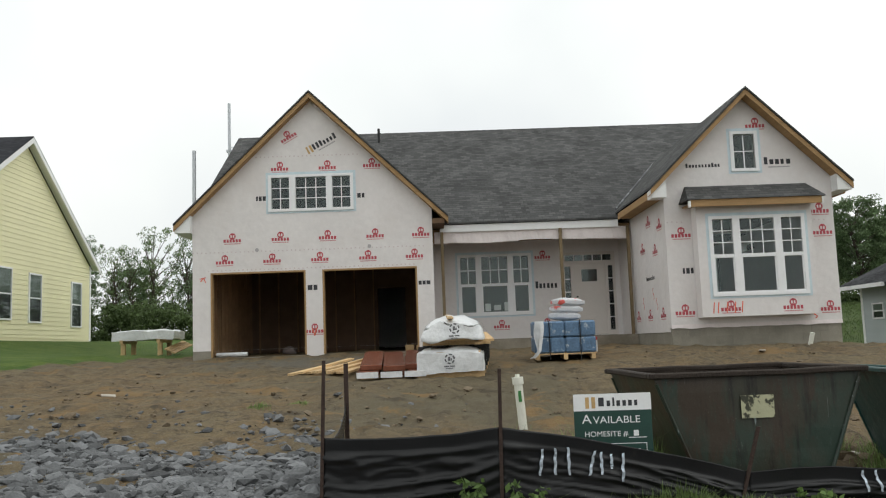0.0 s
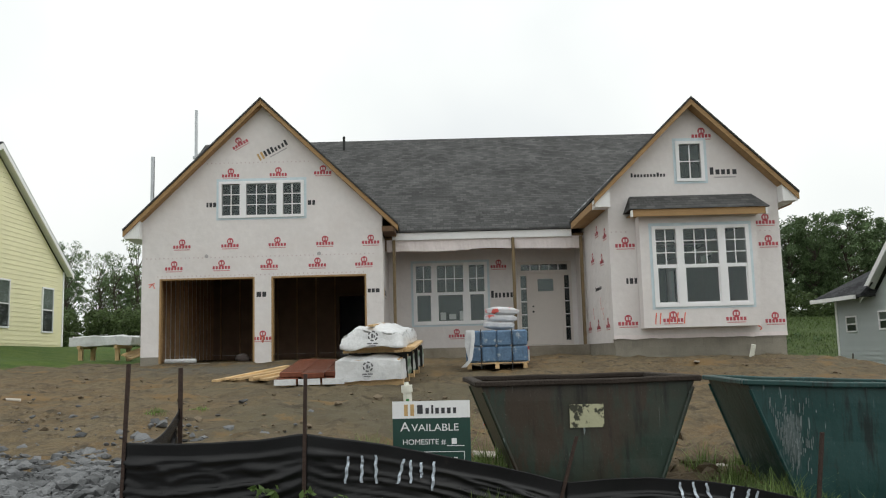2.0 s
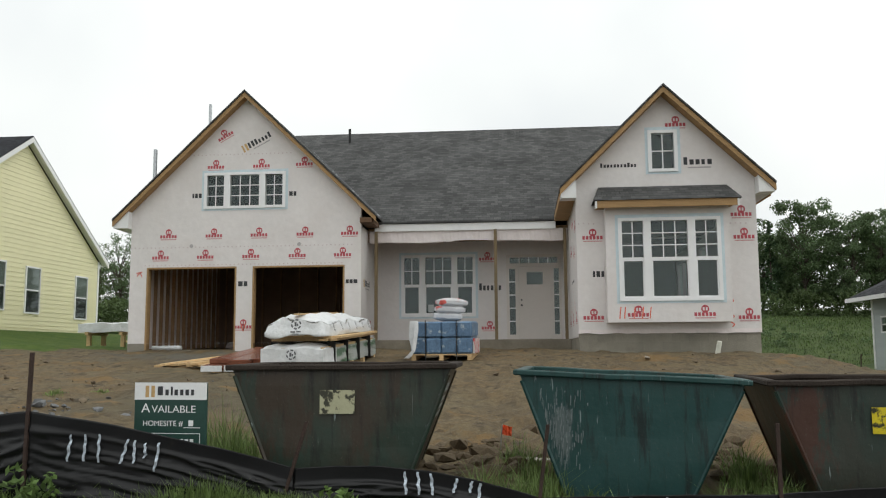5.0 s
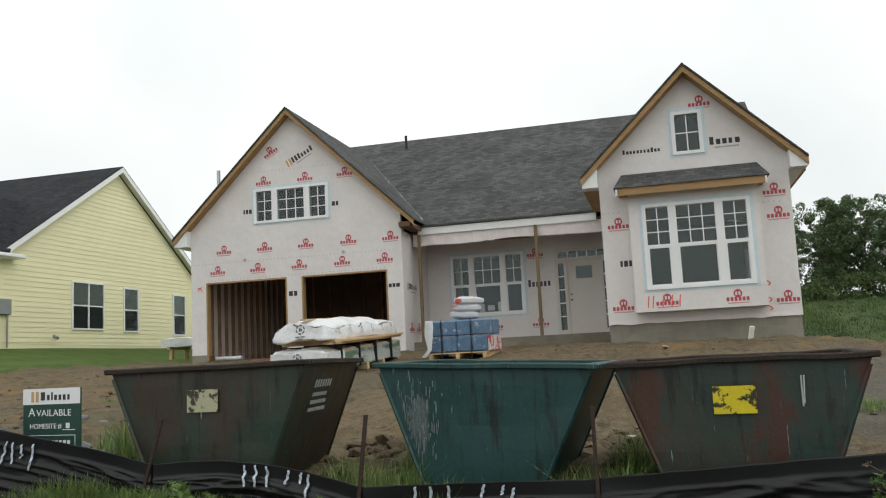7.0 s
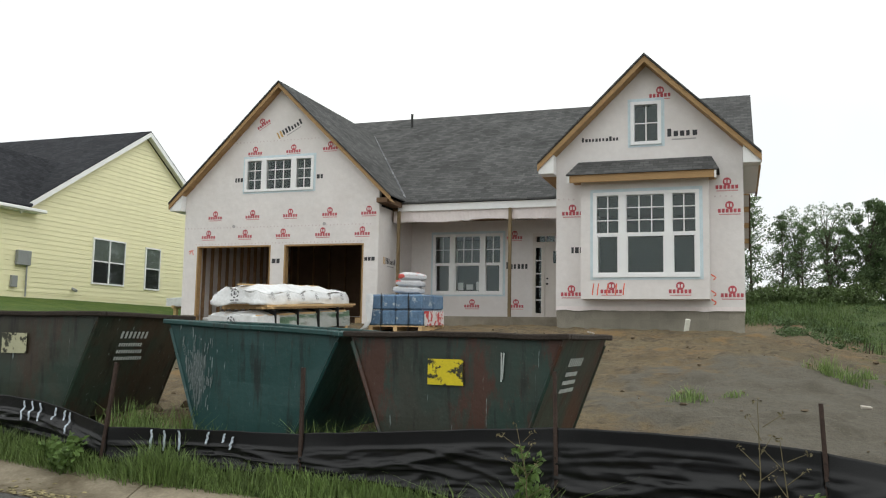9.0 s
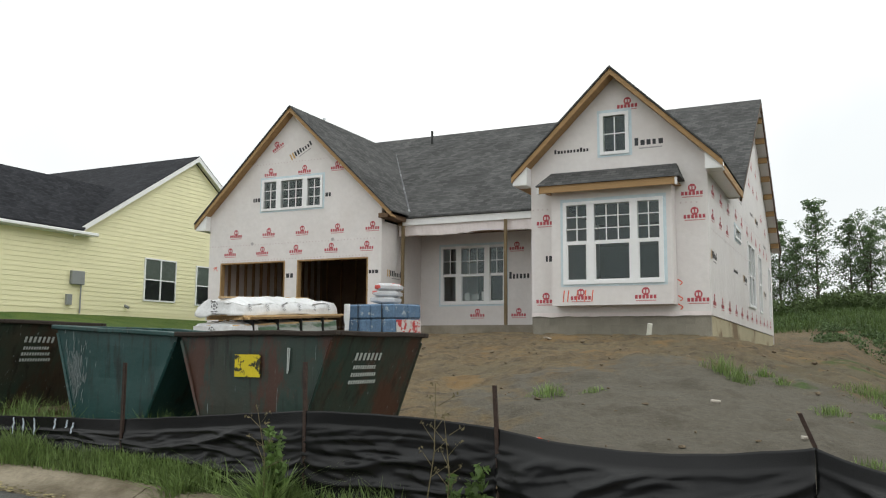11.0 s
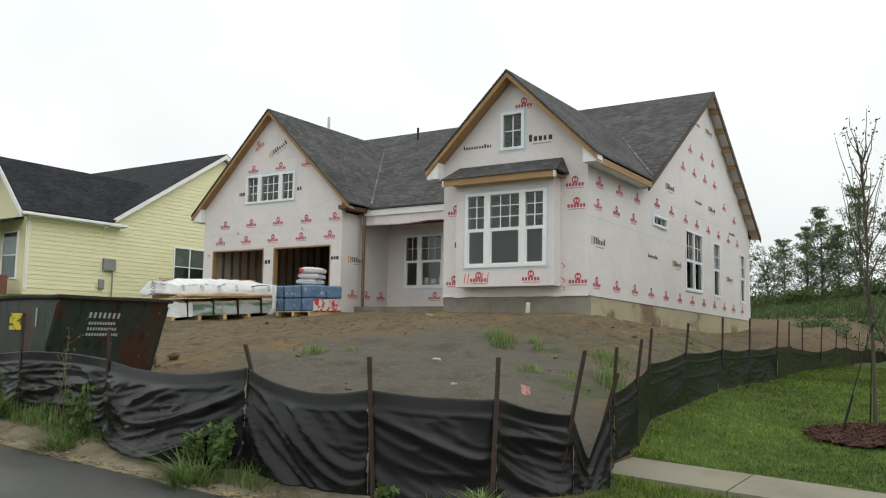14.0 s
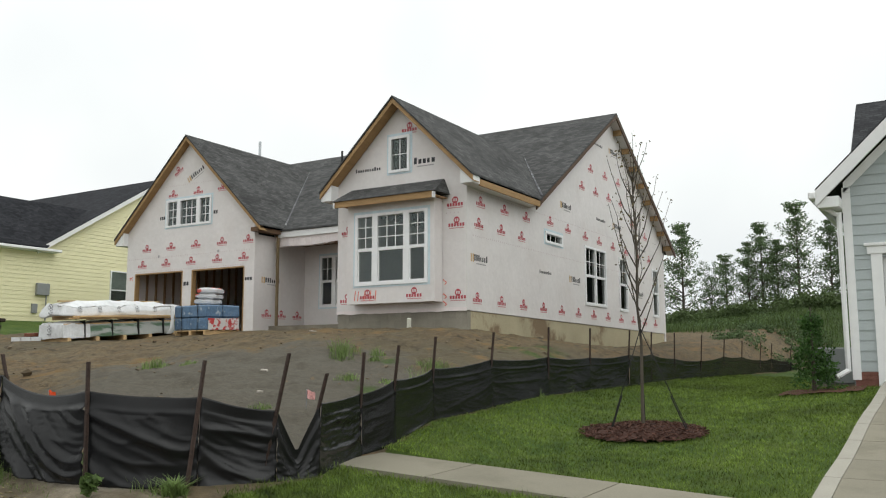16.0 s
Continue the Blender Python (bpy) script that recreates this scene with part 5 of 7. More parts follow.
CLOTH = []
for i in range(len(POSTS) - 1):
    p, q = POSTS[i], POSTS[i + 1]
    near = i < 12
    sag = {0: 0.035, 1: -0.03, 2: -0.09, 3: 0.0, 4: 0.0, 5: -0.02, 6: 0.09, 7: 0.1, 8: 0.03, 9: 0.03, 10: 0.4, 11: 0.02}.get(i, 0.05 if near else 0.035)
    belly = {6: 1.0, 7: 0.35, 8: 0.1}.get(i, 0.0)
    CLOTH.append(fabric(p, q, HEMS[i], HEMS[i + 1], i * 1.7, sag, 0.05 if near else 0.02, belly, 1.0 if i < 8 else 0.55 if i < 12 else 0.15, {6: -0.25, 7: 0.75, 8: 0.3, 9: 0.2}.get(i, 0.0)))
end = POSTS[-1]
fabric(end, (end[0] + 0.25, end[1] + 0.5), HEMS[-1], gz(end[0] + 0.25, end[1] + 0.5) + 0.03, 50, 0.0, 0.01, 0.0, 0.2)
fabric((-6.05, 7.14), (-6.12, 6.02), 1.75, 1.57, 40, 0.12, 0.03)


def spray(x, z1, z0, slant=0.0, r=0.011):
    """A sprayed upright bar on the cloth, from z1 down to z0, fading at its ends."""
    bm = bmesh.new()
    n = 9
    prev = None
    for i in range(n + 1):
        f = i / n
        xx = x + slant * (1 - f) + 0.004 * math.sin(i * 1.7 + x * 9)
        z = z1 + (z0 - z1) * f
        k = max(q for q in range(8) if POSTS[q][0] <= xx)
        u = (xx - POSTS[k][0]) / (POSTS[k + 1][0] - POSTS[k][0])
        cloth = [p for d in (-0.012, 0, 0.012) for p in CLOTH[k](u + d)]
        z = min(z, CLOTH[k](u)[-1][2] - 0.012 - 0.15 * f * (z1 - z0))
        y = min(p[1] for p in cloth if abs(p[2] - z) < 0.035) - 0.006
        w = r * (0.55 + 0.45 * math.sin(math.pi * (0.15 + 0.7 * f))) * (1 + 0.25 * noise.noise((x * 7, f * 6, 2)))
        cur = (bm.verts.new((xx - w, y, z)), bm.verts.new((xx + w, y, z)))
        if prev:
            bm.faces.new((prev[0], prev[1], cur[1], cur[0]))
        prev = cur
    part("spray_mark", bm, SPRAY, fence, "white sprayed stroke")


for x, z1, z0, sl in ((-4.48, 1.42, 1.22, 0.03), (-4.36, 1.42, 1.22, 0.01), (-4.25, 1.42, 1.21, 0.0), (-4.09, 1.38, 1.2, 0.05), (-3.99, 1.37, 1.2, 0.0), (-3.91, 1.35, 1.24, 0.0), (-3.83, 1.35, 1.14, 0.02),
                      (-1.91, 1.14, 0.98, -0.02), (-1.81, 1.14, 0.98, -0.02), (-1.71, 1.13, 0.98, -0.02), (-1.56, 1.1, 1.0, 0.03), (-1.44, 1.09, 1.0, 0.02), (-1.38, 1.08, 0.9, 0.02),
                      (-0.53, 1.0, 0.82, 0.01), (-0.41, 1.0, 0.81, 0.0), (-0.28, 0.99, 0.82, 0.0), (-0.05, 0.98, 0.88, 0.03), (0.1, 0.97, 0.9, 0.02), (0.17, 0.95, 0.85, 0.02)):
    spray(x, z1, z0, sl)

# ---- estate agent's board ----
sign = thing("sale_board", "dark green sale board with white header and lettering", "sign", pose(-3.83, 6.4, 0, 0, 0, -5))
GREEN_PAINT = material("green_board", (0.022, 0.06, 0.048), 0.4, vary=0.1, bump=0)
part("board", box(-0.31, 0.31, 0, 0.02, 1.2, 1.795, bevel=0.003), GREEN_PAINT, sign)
part("header", box(-0.31, 0.31, -0.003, -0.0005, 1.66, 1.795), WHITE, sign)
for x in (-0.2, 0.2):
    part("stake", box(x - 0.015, x + 0.015, 0.021, 0.045, 0.8, 1.7), METAL, sign)
x = -0.11
for w, h in ((0.055, 0.07), (0.034, 0.045), (0.02, 0.068), (0.036, 0.045), (0.034, 0.045), (0.036, 0.045), (0.03, 0.045)):
    part("brand_bar", box(x, x + w * 0.8, -0.0055, -0.0035, 1.695, 1.695 + h), BLACK_INK, sign)
    x += w + 0.012
for x in (-0.215, -0.165):
    part("brand_bar", box(x, x + 0.03, -0.0055, -0.0035, 1.68, 1.77), GOLD_INK, sign)


def lettering(text, size, x, z, parent, mat, y=-0.003, width=1.0):
    cu = bpy.data.curves.new("lettering", "FONT")
    cu.body, cu.size, cu.align_x, cu.extrude = text, size, "CENTER", 0.0008
    tmp = bpy.data.objects.new("lettering", cu)
    scene.collection.objects.link(tmp)
    me = bpy.data.meshes.new_from_object(tmp.evaluated_get(bpy.context.evaluated_depsgraph_get()))
    bpy.data.objects.remove(tmp)
    me.materials.clear()
    me.materials.append(mat)
    ob = new("lettering", me)
    ob.parent = parent
    ob.matrix_basis = pose(x, y, z, 90, 0, 0) @ Matrix.Diagonal((width, 1, 1, 1))
    return ob


lettering("A", 0.105, -0.21, 1.56, sign, WHITE, width=1.1)
lettering("VAILABLE", 0.08, 0.03, 1.56, sign, WHITE, width=1.12)
lettering("HOMESITE #", 0.06, -0.06, 1.455, sign, WHITE, width=1.05)
bm = bmesh.new()
add_box(bm, 0.16, 0.2, -0.0035, -0.001, 1.455, 1.5)
add_box(bm, 0.12, 0.26, -0.0035, -0.001, 1.44, 1.446)
for x0, x1, z0, z1 in ((-0.26, 0.26, 1.395, 1.4), (-0.26, 0.26, 1.25, 1.255), (-0.26, -0.255, 1.255, 1.395), (0.255, 0.26, 1.255, 1.395)):
    add_box(bm, x0, x1, -0.0035, -0.001, z0, z1)
for i in range(10):
    if i not in (3,):
        add_box(bm, -0.22 + 0.044 * i, -0.22 + 0.044 * i + 0.028, -0.0035, -0.001, 1.3, 1.355)
part("number_bar", bm, WHITE, sign)

# ---- pipe end, marker flags ----
pvc = thing("standpipe", "white plastic standpipe with screwed cap", "pipe", pose(-4.15, 10.5, gz(-4.15, 10.5), 0, -4, 0))
bm = bmesh.new()
rod(bm, (0, 0, -0.2), (0, 0, 0.6), 0.055, n=16)
part("tube", bm, PVC, pvc)
bm = bmesh.new()
rod(bm, (0, 0, 0.55), (0, 0, 0.64), 0.072, n=16)
rod(bm, (0, 0, 0.64), (0, 0, 0.68), 0.03, n=4)
part("cap", bm, PVC, pvc)
part("label_strip", box(-0.02, 0.02, -0.062, -0.056, 0.33, 0.47), material("green_label", (0.05, 0.2, 0.06), 0.5, bump=0), pvc)
clean = thing("drain_end", "short white drain pipe poking from the earth", "pipe", pose(2.95, 18.0, gz(2.95, 18.0), 12, 10, 0))
bm = bmesh.new()
rod(bm, (0, 0, -0.2), (0, 0, 0.24), 0.05, n=14)
part("tube", bm, PVC, clean)
ORANGE = material("orange_flag", (0.8, 0.1, 0.03), 0.6, bump=0)
PINKISH = material("striped_flag", (0.75, 0.4, 0.38), 0.6, vary=0.5, scale=40, bump=0)
for x, y, h, mat, lab in ((4.95, 6.9, 0.3, PINKISH, "red and white striped marker flag on wire"), (7.25, 9.29, 0.3, PINKISH, "red and white striped marker flag on wire"), (8.3, 8.1, 0.22, ORANGE, "orange painted survey stake"),
                          (4.0, 8.06, 0.14, ORANGE, "orange plastic marker on the soil"), (-1.3, 9.0, 0.3, ORANGE, "orange plastic marker on the soil"), (-3.2, 11.2, 0.1, ORANGE, "orange plastic marker on the soil")):
    fl = thing("marker_flag", lab, "marker", pose(x, y, gz(x, y), 6, 4, 10))
    bm = bmesh.new()
    rod(bm, (0, 0, -0.1), (0, 0, h), 0.006, n=6)
    part("wire", bm, METAL, fl)
    bm = bmesh.new()
    g = [[bm.verts.new((0.11 * i / 4, 0.02 * math.sin(i * 1.7 + j), h - 0.1 * j / 2 - 0.02 * i / 4)) for j in range(3)] for i in range(5)]
    for i in range(4):
        for j in range(2):
            bm.faces.new((g[i][j], g[i + 1][j], g[i + 1][j + 1], g[i][j + 1]))
    part("flag", bm, mat, fl)

# ---- building materials on the yard ----
PLASTIC = material("white_wrapping", (0.72, 0.73, 0.74), 0.35, vary=0.12, scale=5, fine=20, bump=0.8, bump_scale=9, stain=(0.5, 0.5, 0.5), stain_scale=2.5, stain_at=(0.55, 0.75))
PLASTIC_GREEN = material("green_printed_wrapping", (0.12, 0.2, 0.13), 0.4, vary=0.2, scale=3, bump=0.5, stain=(0.42, 0.44, 0.42), stain_scale=2.2, stain_at=(0.42, 0.5), stretch=(1, 0.35, 2.2))
DARK_PRINT = material("dark_print", (0.13, 0.13, 0.14), 0.6, bump=0)


def wrapped(x0, x1, y0, y1, z0, z1, seed, amount=0.03):
    """A bundle under loose plastic: a finely divided box, crumpled."""
    bm = box(x0, x1, y0, y1, z0, z1)
    bmesh.ops.subdivide_edges(bm, edges=bm.edges[:], cuts=11, use_grid_fill=True)
    cx, cy, cz = (x0 + x1) / 2, (y0 + y1) / 2, (z0 + z1) / 2
    for v in bm.verts:
        u = Vector(((v.co.x - cx) / (x1 - x0), (v.co.y - cy) / (y1 - y0), (v.co.z - cz) / (z1 - z0))) * 2
        r = max(abs(u.x), abs(u.y)) ** 6 * max(abs(u.z), 0) ** 6
        v.co.z -= 0.25 * (z1 - z0) * r * (1 if u.z > 0 else 0)
        p = v.co * 3.2
        v.co += amount * Vector((noise.noise(p + Vector((seed, 0, 0))), noise.noise(p + Vector((0, seed, 9))), noise.noise(p + Vector((4, 7, seed))) * 1.4))
        v.co += amount * 0.5 * Vector((noise.noise(p * 3), 0, noise.noise(p * 3.3 + Vector((1, 1, seed)))))
    return bm


def bearers(root, x0, x1, ys, z0, z1):
    for y in ys:
        part("bearer", box(x0, x1, y - 0.045, y + 0.045, z0, z1), LUMBER_PALE, root)


zb = gz(-4.7, 16.2)
b1_ = thing("timber_bundle", "long timber bundle in torn white wrapping on bearers", "lumber", pose(-4.825, 15.88, 0, 3.8, 0, -5.4), group="wrapped timber on the yard")
bearers(b1_, -0.58, 0.58, (-1.5, -0.75, 0, 0.75, 1.5), 1.74, 1.86)
part("timber", box(-0.52, 0.52, -1.6, 1.6, 1.86, 2.2), LUMBER_PALE, b1_)
part("wrapping", wrapped(-0.57, 0.57, -1.65, -0.95, 1.85, 2.25, 3), PLASTIC, b1_, "white printed plastic")
part("wrapping", wrapped(-0.56, 0.56, -0.96, 1.65, 1.86, 2.24, 5), PLASTIC_GREEN, b1_, "white plastic with green print")
for y in (-1.1, -0.35, 0.4, 1.15):
    part("strap", box(-0.6, 0.6, y - 0.012, y + 0.012, 1.84, 2.27), BLACK, b1_)
def round_print(parent, m, radius):
    """A printed emblem: a broken ring, a blot in it and short lines of print below."""
    bm = bmesh.new()
    for i in range(18):
        if i % 6 in (2, 5):
            continue
        t0, t1 = math.tau * i / 18, math.tau * (i + 1) / 18
        bm.faces.new([bm.verts.new(m @ Vector((radius * k * math.cos(t), 0, radius * k * math.sin(t)))) for k, t in ((0.72, t0), (1.0, t0), (1.0, t1), (0.72, t1))])
    for x0, x1, z0, z1 in ((-0.3, 0.1, -0.35, 0.4), (0.18, 0.42, -0.3, 0.15), (-1.1, -0.2, -1.55, -1.3), (0.0, 0.9, -1.5, -1.28), (-0.8, 0.5, -1.9, -1.75)):
        bm.faces.new([bm.verts.new(m @ Vector((radius * u, 0, radius * v))) for u, v in rect(x0, x1, z0, z1)])
    part("print", bm, DARK_PRINT, parent)


round_print(b1_, pose(0.0, -1.69, 2.09), 0.09)
b2_ = thing("timber_bundle", "crumpled white plastic bundle of timber stacked on another", "lumber", pose(-4.85, 15.97, 0, 2.8, 0, -2), group="wrapped timber on the yard")
bearers(b2_, -0.55, 0.6, (-1.4, -0.45, 0.5, 1.4), 2.28, 2.36)
part("timber", box(-0.44, 0.44, -1.6, 1.6, 2.36, 2.52), LUMBER_PALE, b2_)
bm = wrapped(-0.56, 0.54, -1.8, 1.72, 2.37, 2.74, 8, 0.055)
for v in bm.verts:
    k_ = max(0.0, (v.co.z - 2.4) / 0.34)
    v.co.x *= 1 - 0.2 * k_ * k_
    v.co.y *= 1 - 0.04 * k_
    v.co.z -= 0.1 * abs(v.co.x / 0.55) ** 2 * k_
part("wrapping", bm, PLASTIC, b2_, "crumpled white printed plastic", smooth=True)
for i in range(4):
    part("board", box(-0.07, 0.07, -1.65, 1.65, 0, 0.04, pose(0.46 + 0.05 * i, 0.06 * i, 2.285 + 0.041 * (i % 2), 0, 0, 0.6 * i - 1)), LUMBER_PALE, b2_)
part("board", box(-0.05, 0.05, -1.6, 1.5, 2.735, 2.765, pose(-0.1, 0, 0, 0, 0, 2)), LUMBER_PALE, b2_)
for i in range(6):
    round_print(b2_, pose(0.56, -1.4 + 0.55 * i, 2.55, -18, 0, 90), 0.055)
round_print(b2_, pose(0.02, -1.84, 2.58), 0.09)

REDBOX = material("red_brown_cartons", (0.17, 0.06, 0.035), 0.25, vary=0.25, scale=3, fine=20, bump=0.2, spread=0.15)
boxes = thing("flooring_packs", "flat red-brown board packs laid in rows on the clay", "building boards", pose(-6.02, 15.85, gz(-6.02, 15.85), 4, 0, 1))
for i in range(3):
    for k in range(2):
        part("pack", box(-0.19, 0.19, -1.55, 1.55, 0, 0.09, pose(-0.42 + 0.41 * i, 0.16 * math.sin(i * 3 + k), 0.06 + 0.095 * k, 0, 0, 2 * math.sin(i + k)), bevel=0.01), REDBOX, boxes)
    part("wrapped_end", box(-0.185, 0.185, -0.02, 0, 0.0, 0.1, pose(-0.42 + 0.41 * i, -1.72, 0.05)), PLASTIC, boxes)
    part("bearer", box(-0.19, 0.19, -1.2, -1.1, -0.1, 0.05, pose(-0.42 + 0.41 * i, 0, 0)), LUMBER_PALE, boxes)
planks = thing("loose_planks", "loose yellow planks spread out on the clay", "lumber", pose(-7.1, 16.4, gz(-7.1, 16.4), 4, 0, -18))
for i in range(11):
    part("plank", box(-0.05, 0.05, -1.3, 1.3, 0, 0.04, pose(-0.45 + 0.11 * i, 0.12 * math.sin(i * 2.3), 0.02 + 0.02 * (i % 3), 0, 0, 4 * math.sin(i * 1.3))), LUMBER_PALE, planks)

BLUE = material("blue_printed_bag", (0.1, 0.17, 0.27), 0.4, vary=0.35, scale=5, fine=30, bump=0.4, stain=(0.4, 0.45, 0.5), stain_scale=6, stain_at=(0.58, 0.64), spread=0.1)
REDW = material("red_white_carton", (0.6, 0.58, 0.57), 0.5, bump=0.05, vary=0.1, stain=(0.5, 0.06, 0.06), stain_scale=5, stain_at=(0.5, 0.52))
pal = thing("cement_pallet", "pallet of blue bags in two strapped layers", "pallet", pose(-2.62, 16.95, 1.85, 1.5, 0, -3))
for y in (-0.5, -0.25, 0, 0.25, 0.5):
    part("deck_board", box(-0.62, 0.62, y - 0.05, y + 0.05, 0.1, 0.125), LUMBER_PALE, pal)
for x in (-0.55, 0, 0.55):
    part("bearer", box(x - 0.04, x + 0.04, -0.56, 0.56, 0.0, 0.1), LUMBER_PALE, pal)
for k in range(2):
    for i in range(4):
        for j in range(2):
            bm = box(-0.15, 0.15, -0.28, 0.28, 0, 0.31, bevel=0.03)
            bmesh.ops.transform(bm, matrix=pose(-0.46 + 0.305 * i, -0.285 + 0.57 * j, 0.126 + 0.32 * k), verts=bm.verts[:])
            part("bag", bm, BLUE, pal)
part("carton", box(0.615, 0.64, -0.5, 0.5, 0.13, 0.42), REDW, pal)
for x in (-0.31, 0.3):
    part("strap", box(x - 0.008, x + 0.008, -0.582, -0.576, 0.0, 0.78), BLACK, pal)
bags = thing("bag_pile", "three red and white sacks piled on the pallet load", "sack", pose(-2.57, 16.9, 2.61, 1.5, 0, 6))
SACK = material("white_sack", (0.55, 0.55, 0.57), 0.5, vary=0.15, scale=6, bump=0.4, stain=(0.6, 0.1, 0.08), stain_scale=1.8, stain_at=(0.53, 0.56))
for i in range(3):
    bm = box(-0.29, 0.29, -0.2, 0.2, 0, 0.17)
    bmesh.ops.subdivide_edges(bm, edges=bm.edges[:], cuts=5, use_grid_fill=True)
    for v in bm.verts:
        v.co.z = 0.085 + (v.co.z - 0.085) * (1.1 - 0.7 * max(abs(v.co.x) / 0.3, abs(v.co.y) / 0.2) ** 3)
        v.co += Vector((0, 0, 0.015 * noise.noise(v.co * 7 + Vector((i, 0, 0)))))
    bmesh.ops.transform(bm, matrix=pose(0.04 * i, 0, 0.14 * i + 0.01, 0, 3, 7 * i), verts=bm.verts[:])
    part("sack", bm, SACK, bags, smooth=True)
tape = thing("packing_strip", "white plastic packing strips hanging over the pallet", "plastic strip", pose(-3.27, 16.35, 1.88))
for k in range(5):
    bm = bmesh.new()
    prev = None
    for i in range(15):
        u = i / 14
        p = Vector((0.05 + 0.02 * k - 0.3 * max(0, u - 0.7) * (1 + k * 0.25) - 0.03 * math.sin(u * 6 + k), -0.03 - 0.02 * k, 0.72 * (1 - u) ** 1.3))
        w = Vector((0.03, 0.01, 0))
        cur = (bm.verts.new(p - w), bm.verts.new(p + w))
        if prev:
            bm.faces.new((prev[0], prev[1], cur[1], cur[0]))
        prev = cur
    part("strip", bm, PLASTIC, tape, smooth=True)

saw = thing("trestle_stack", "plastic-covered boards on rough timber trestles", "trestle", pose(-14.05, 26.0, gz(-14.05, 26.0) - 0.03, 0, 0, 2))
for x in (-0.65, 0.45):
    for y in (-0.5, 0.5):
        part("leg", box(x - 0.06, x + 0.06, y - 0.06, y + 0.06, 0, 0.42), LUMBER_PALE, saw)
    part("rail", box(x - 0.05, x + 0.05, -0.7, 0.7, 0.42, 0.52), LUMBER_PALE, saw)
part("board_cover", wrapped(-0.95, 0.9, -0.65, 0.65, 0.52, 0.82, 21, 0.03), PLASTIC, saw)
for i in range(3):
    part("board", box(-0.06, 0.06, -0.9, 0.9, 0, 0.04, pose(0.78 + 0.1 * i, 0, 0.3 - 0.05 * i, 8, 18, 0)), LUMBER_PALE, saw)

roll = thing("wrap_roll", "pale roll lying in the garage opening", "roll", pose(-10.5, 21.7, 2.14, 0, 90, 0))
bm = bmesh.new()
rod(bm, (0, 0, -0.4), (0, 0, 0.4), 0.06, n=14)
part("roll_body", bm, PLASTIC, roll)
bucket = thing("tool_sack", "dark sack lying on the garage floor", "sack", pose(-9.3, 23.4, 2.07))
bm = bmesh.new()
bmesh.ops.create_icosphere(bm, subdivisions=3, radius=0.2)
for v in bm.verts:
    v.co += 0.06 * Vector((noise.noise(v.co * 6), noise.noise(v.co * 6 + Vector((5, 0, 0))), 0))
    v.co.z = max(v.co.z * 0.7, -0.1) + 0.1
part("sack_body", bm, DRYDARK, bucket, smooth=True)
for x, h in ((-5.9, 0.16), (-5.62, 0.14)):
    can = thing("cardboard_box", "small pale cardboard box on the garage floor", "box", pose(x, 21.7, 2.07, 0, 0, 12), group="boxes in the garage")
    part("carton", box(-0.1, 0.1, -0.08, 0.08, 0, h, bevel=0.004), LUMBER_PALE, can)

# ---- scaffold poles behind the gable ----
for x, y, top in ((-12.18, 28.7, 10.9), (-12.2, 24.34, 8.2)):
    po = thing("scaffold_pole", "galvanised pump-jack pole standing at the side wall", "scaffold", pose(x, y, gz(x, y)), group="poles at the side wall")
    z = top - gz(x, y)
    part("pole", box(-0.045, 0.045, -0.045, 0.045, 0, z, bevel=0.006), METAL, po)
    part("bracket", box(-0.09, 0.09, -0.09, 0.09, z - 1.75, z - 1.68), METAL, po)
    bm = bmesh.new()
    rod(bm, (0.05, 0, z - 1.6), (0.75, 0, z - 1.45), 0.012)
    part("brace", bm, METAL, po)


# ---- yellow house next door ----
def planks_on(root, parent, outline, m, mat, exposure=0.175, thick=0.018):
    """Lapped boards, one object each, cut to a convex outline (u, v) in the wall's plane."""
    zs = [v for _, v in outline]
    z = min(zs)
    while z < max(zs) - 0.03:
        def span(zz):
            xs = []
            for (u0, v0), (u1, v1) in zip(outline, outline[1:] + outline[:1]):
                if (v0 - zz) * (v1 - zz) <= 0 and v0 != v1:
                    xs.append(u0 + (u1 - u0) * (zz - v0) / (v1 - v0))
            return (min(xs), max(xs)) if len(xs) > 1 else None
        z1 = min(z + exposure, max(zs) - 0.004)
        a, b = span(z + 0.002), span(z1 - 0.001)
        if a and b:
            bm = bmesh.new()
            q = [(a[0], -thick, z), (a[1], -thick, z), (b[1], -0.003, z1), (b[0], -0.003, z1)]
            k = [(a[0], 0.0, z), (a[1], 0.0, z), (b[1], 0.0, z1), (b[0], 0.0, z1)]
            va, vb = [bm.verts.new(p) for p in q], [bm.verts.new(p) for p in k]
            bm.faces.new(va), bm.faces.new(vb[::-1])
            for i in range(4):
                bm.faces.new((va[i], vb[i], vb[(i + 1) % 4], va[(i + 1) % 4]))
            bmesh.ops.recalc_face_normals(bm, faces=bm.faces[:])
            bmesh.ops.transform(bm, matrix=m, verts=bm.verts[:])
            part("siding_board", bm, mat, parent)
        z += exposure


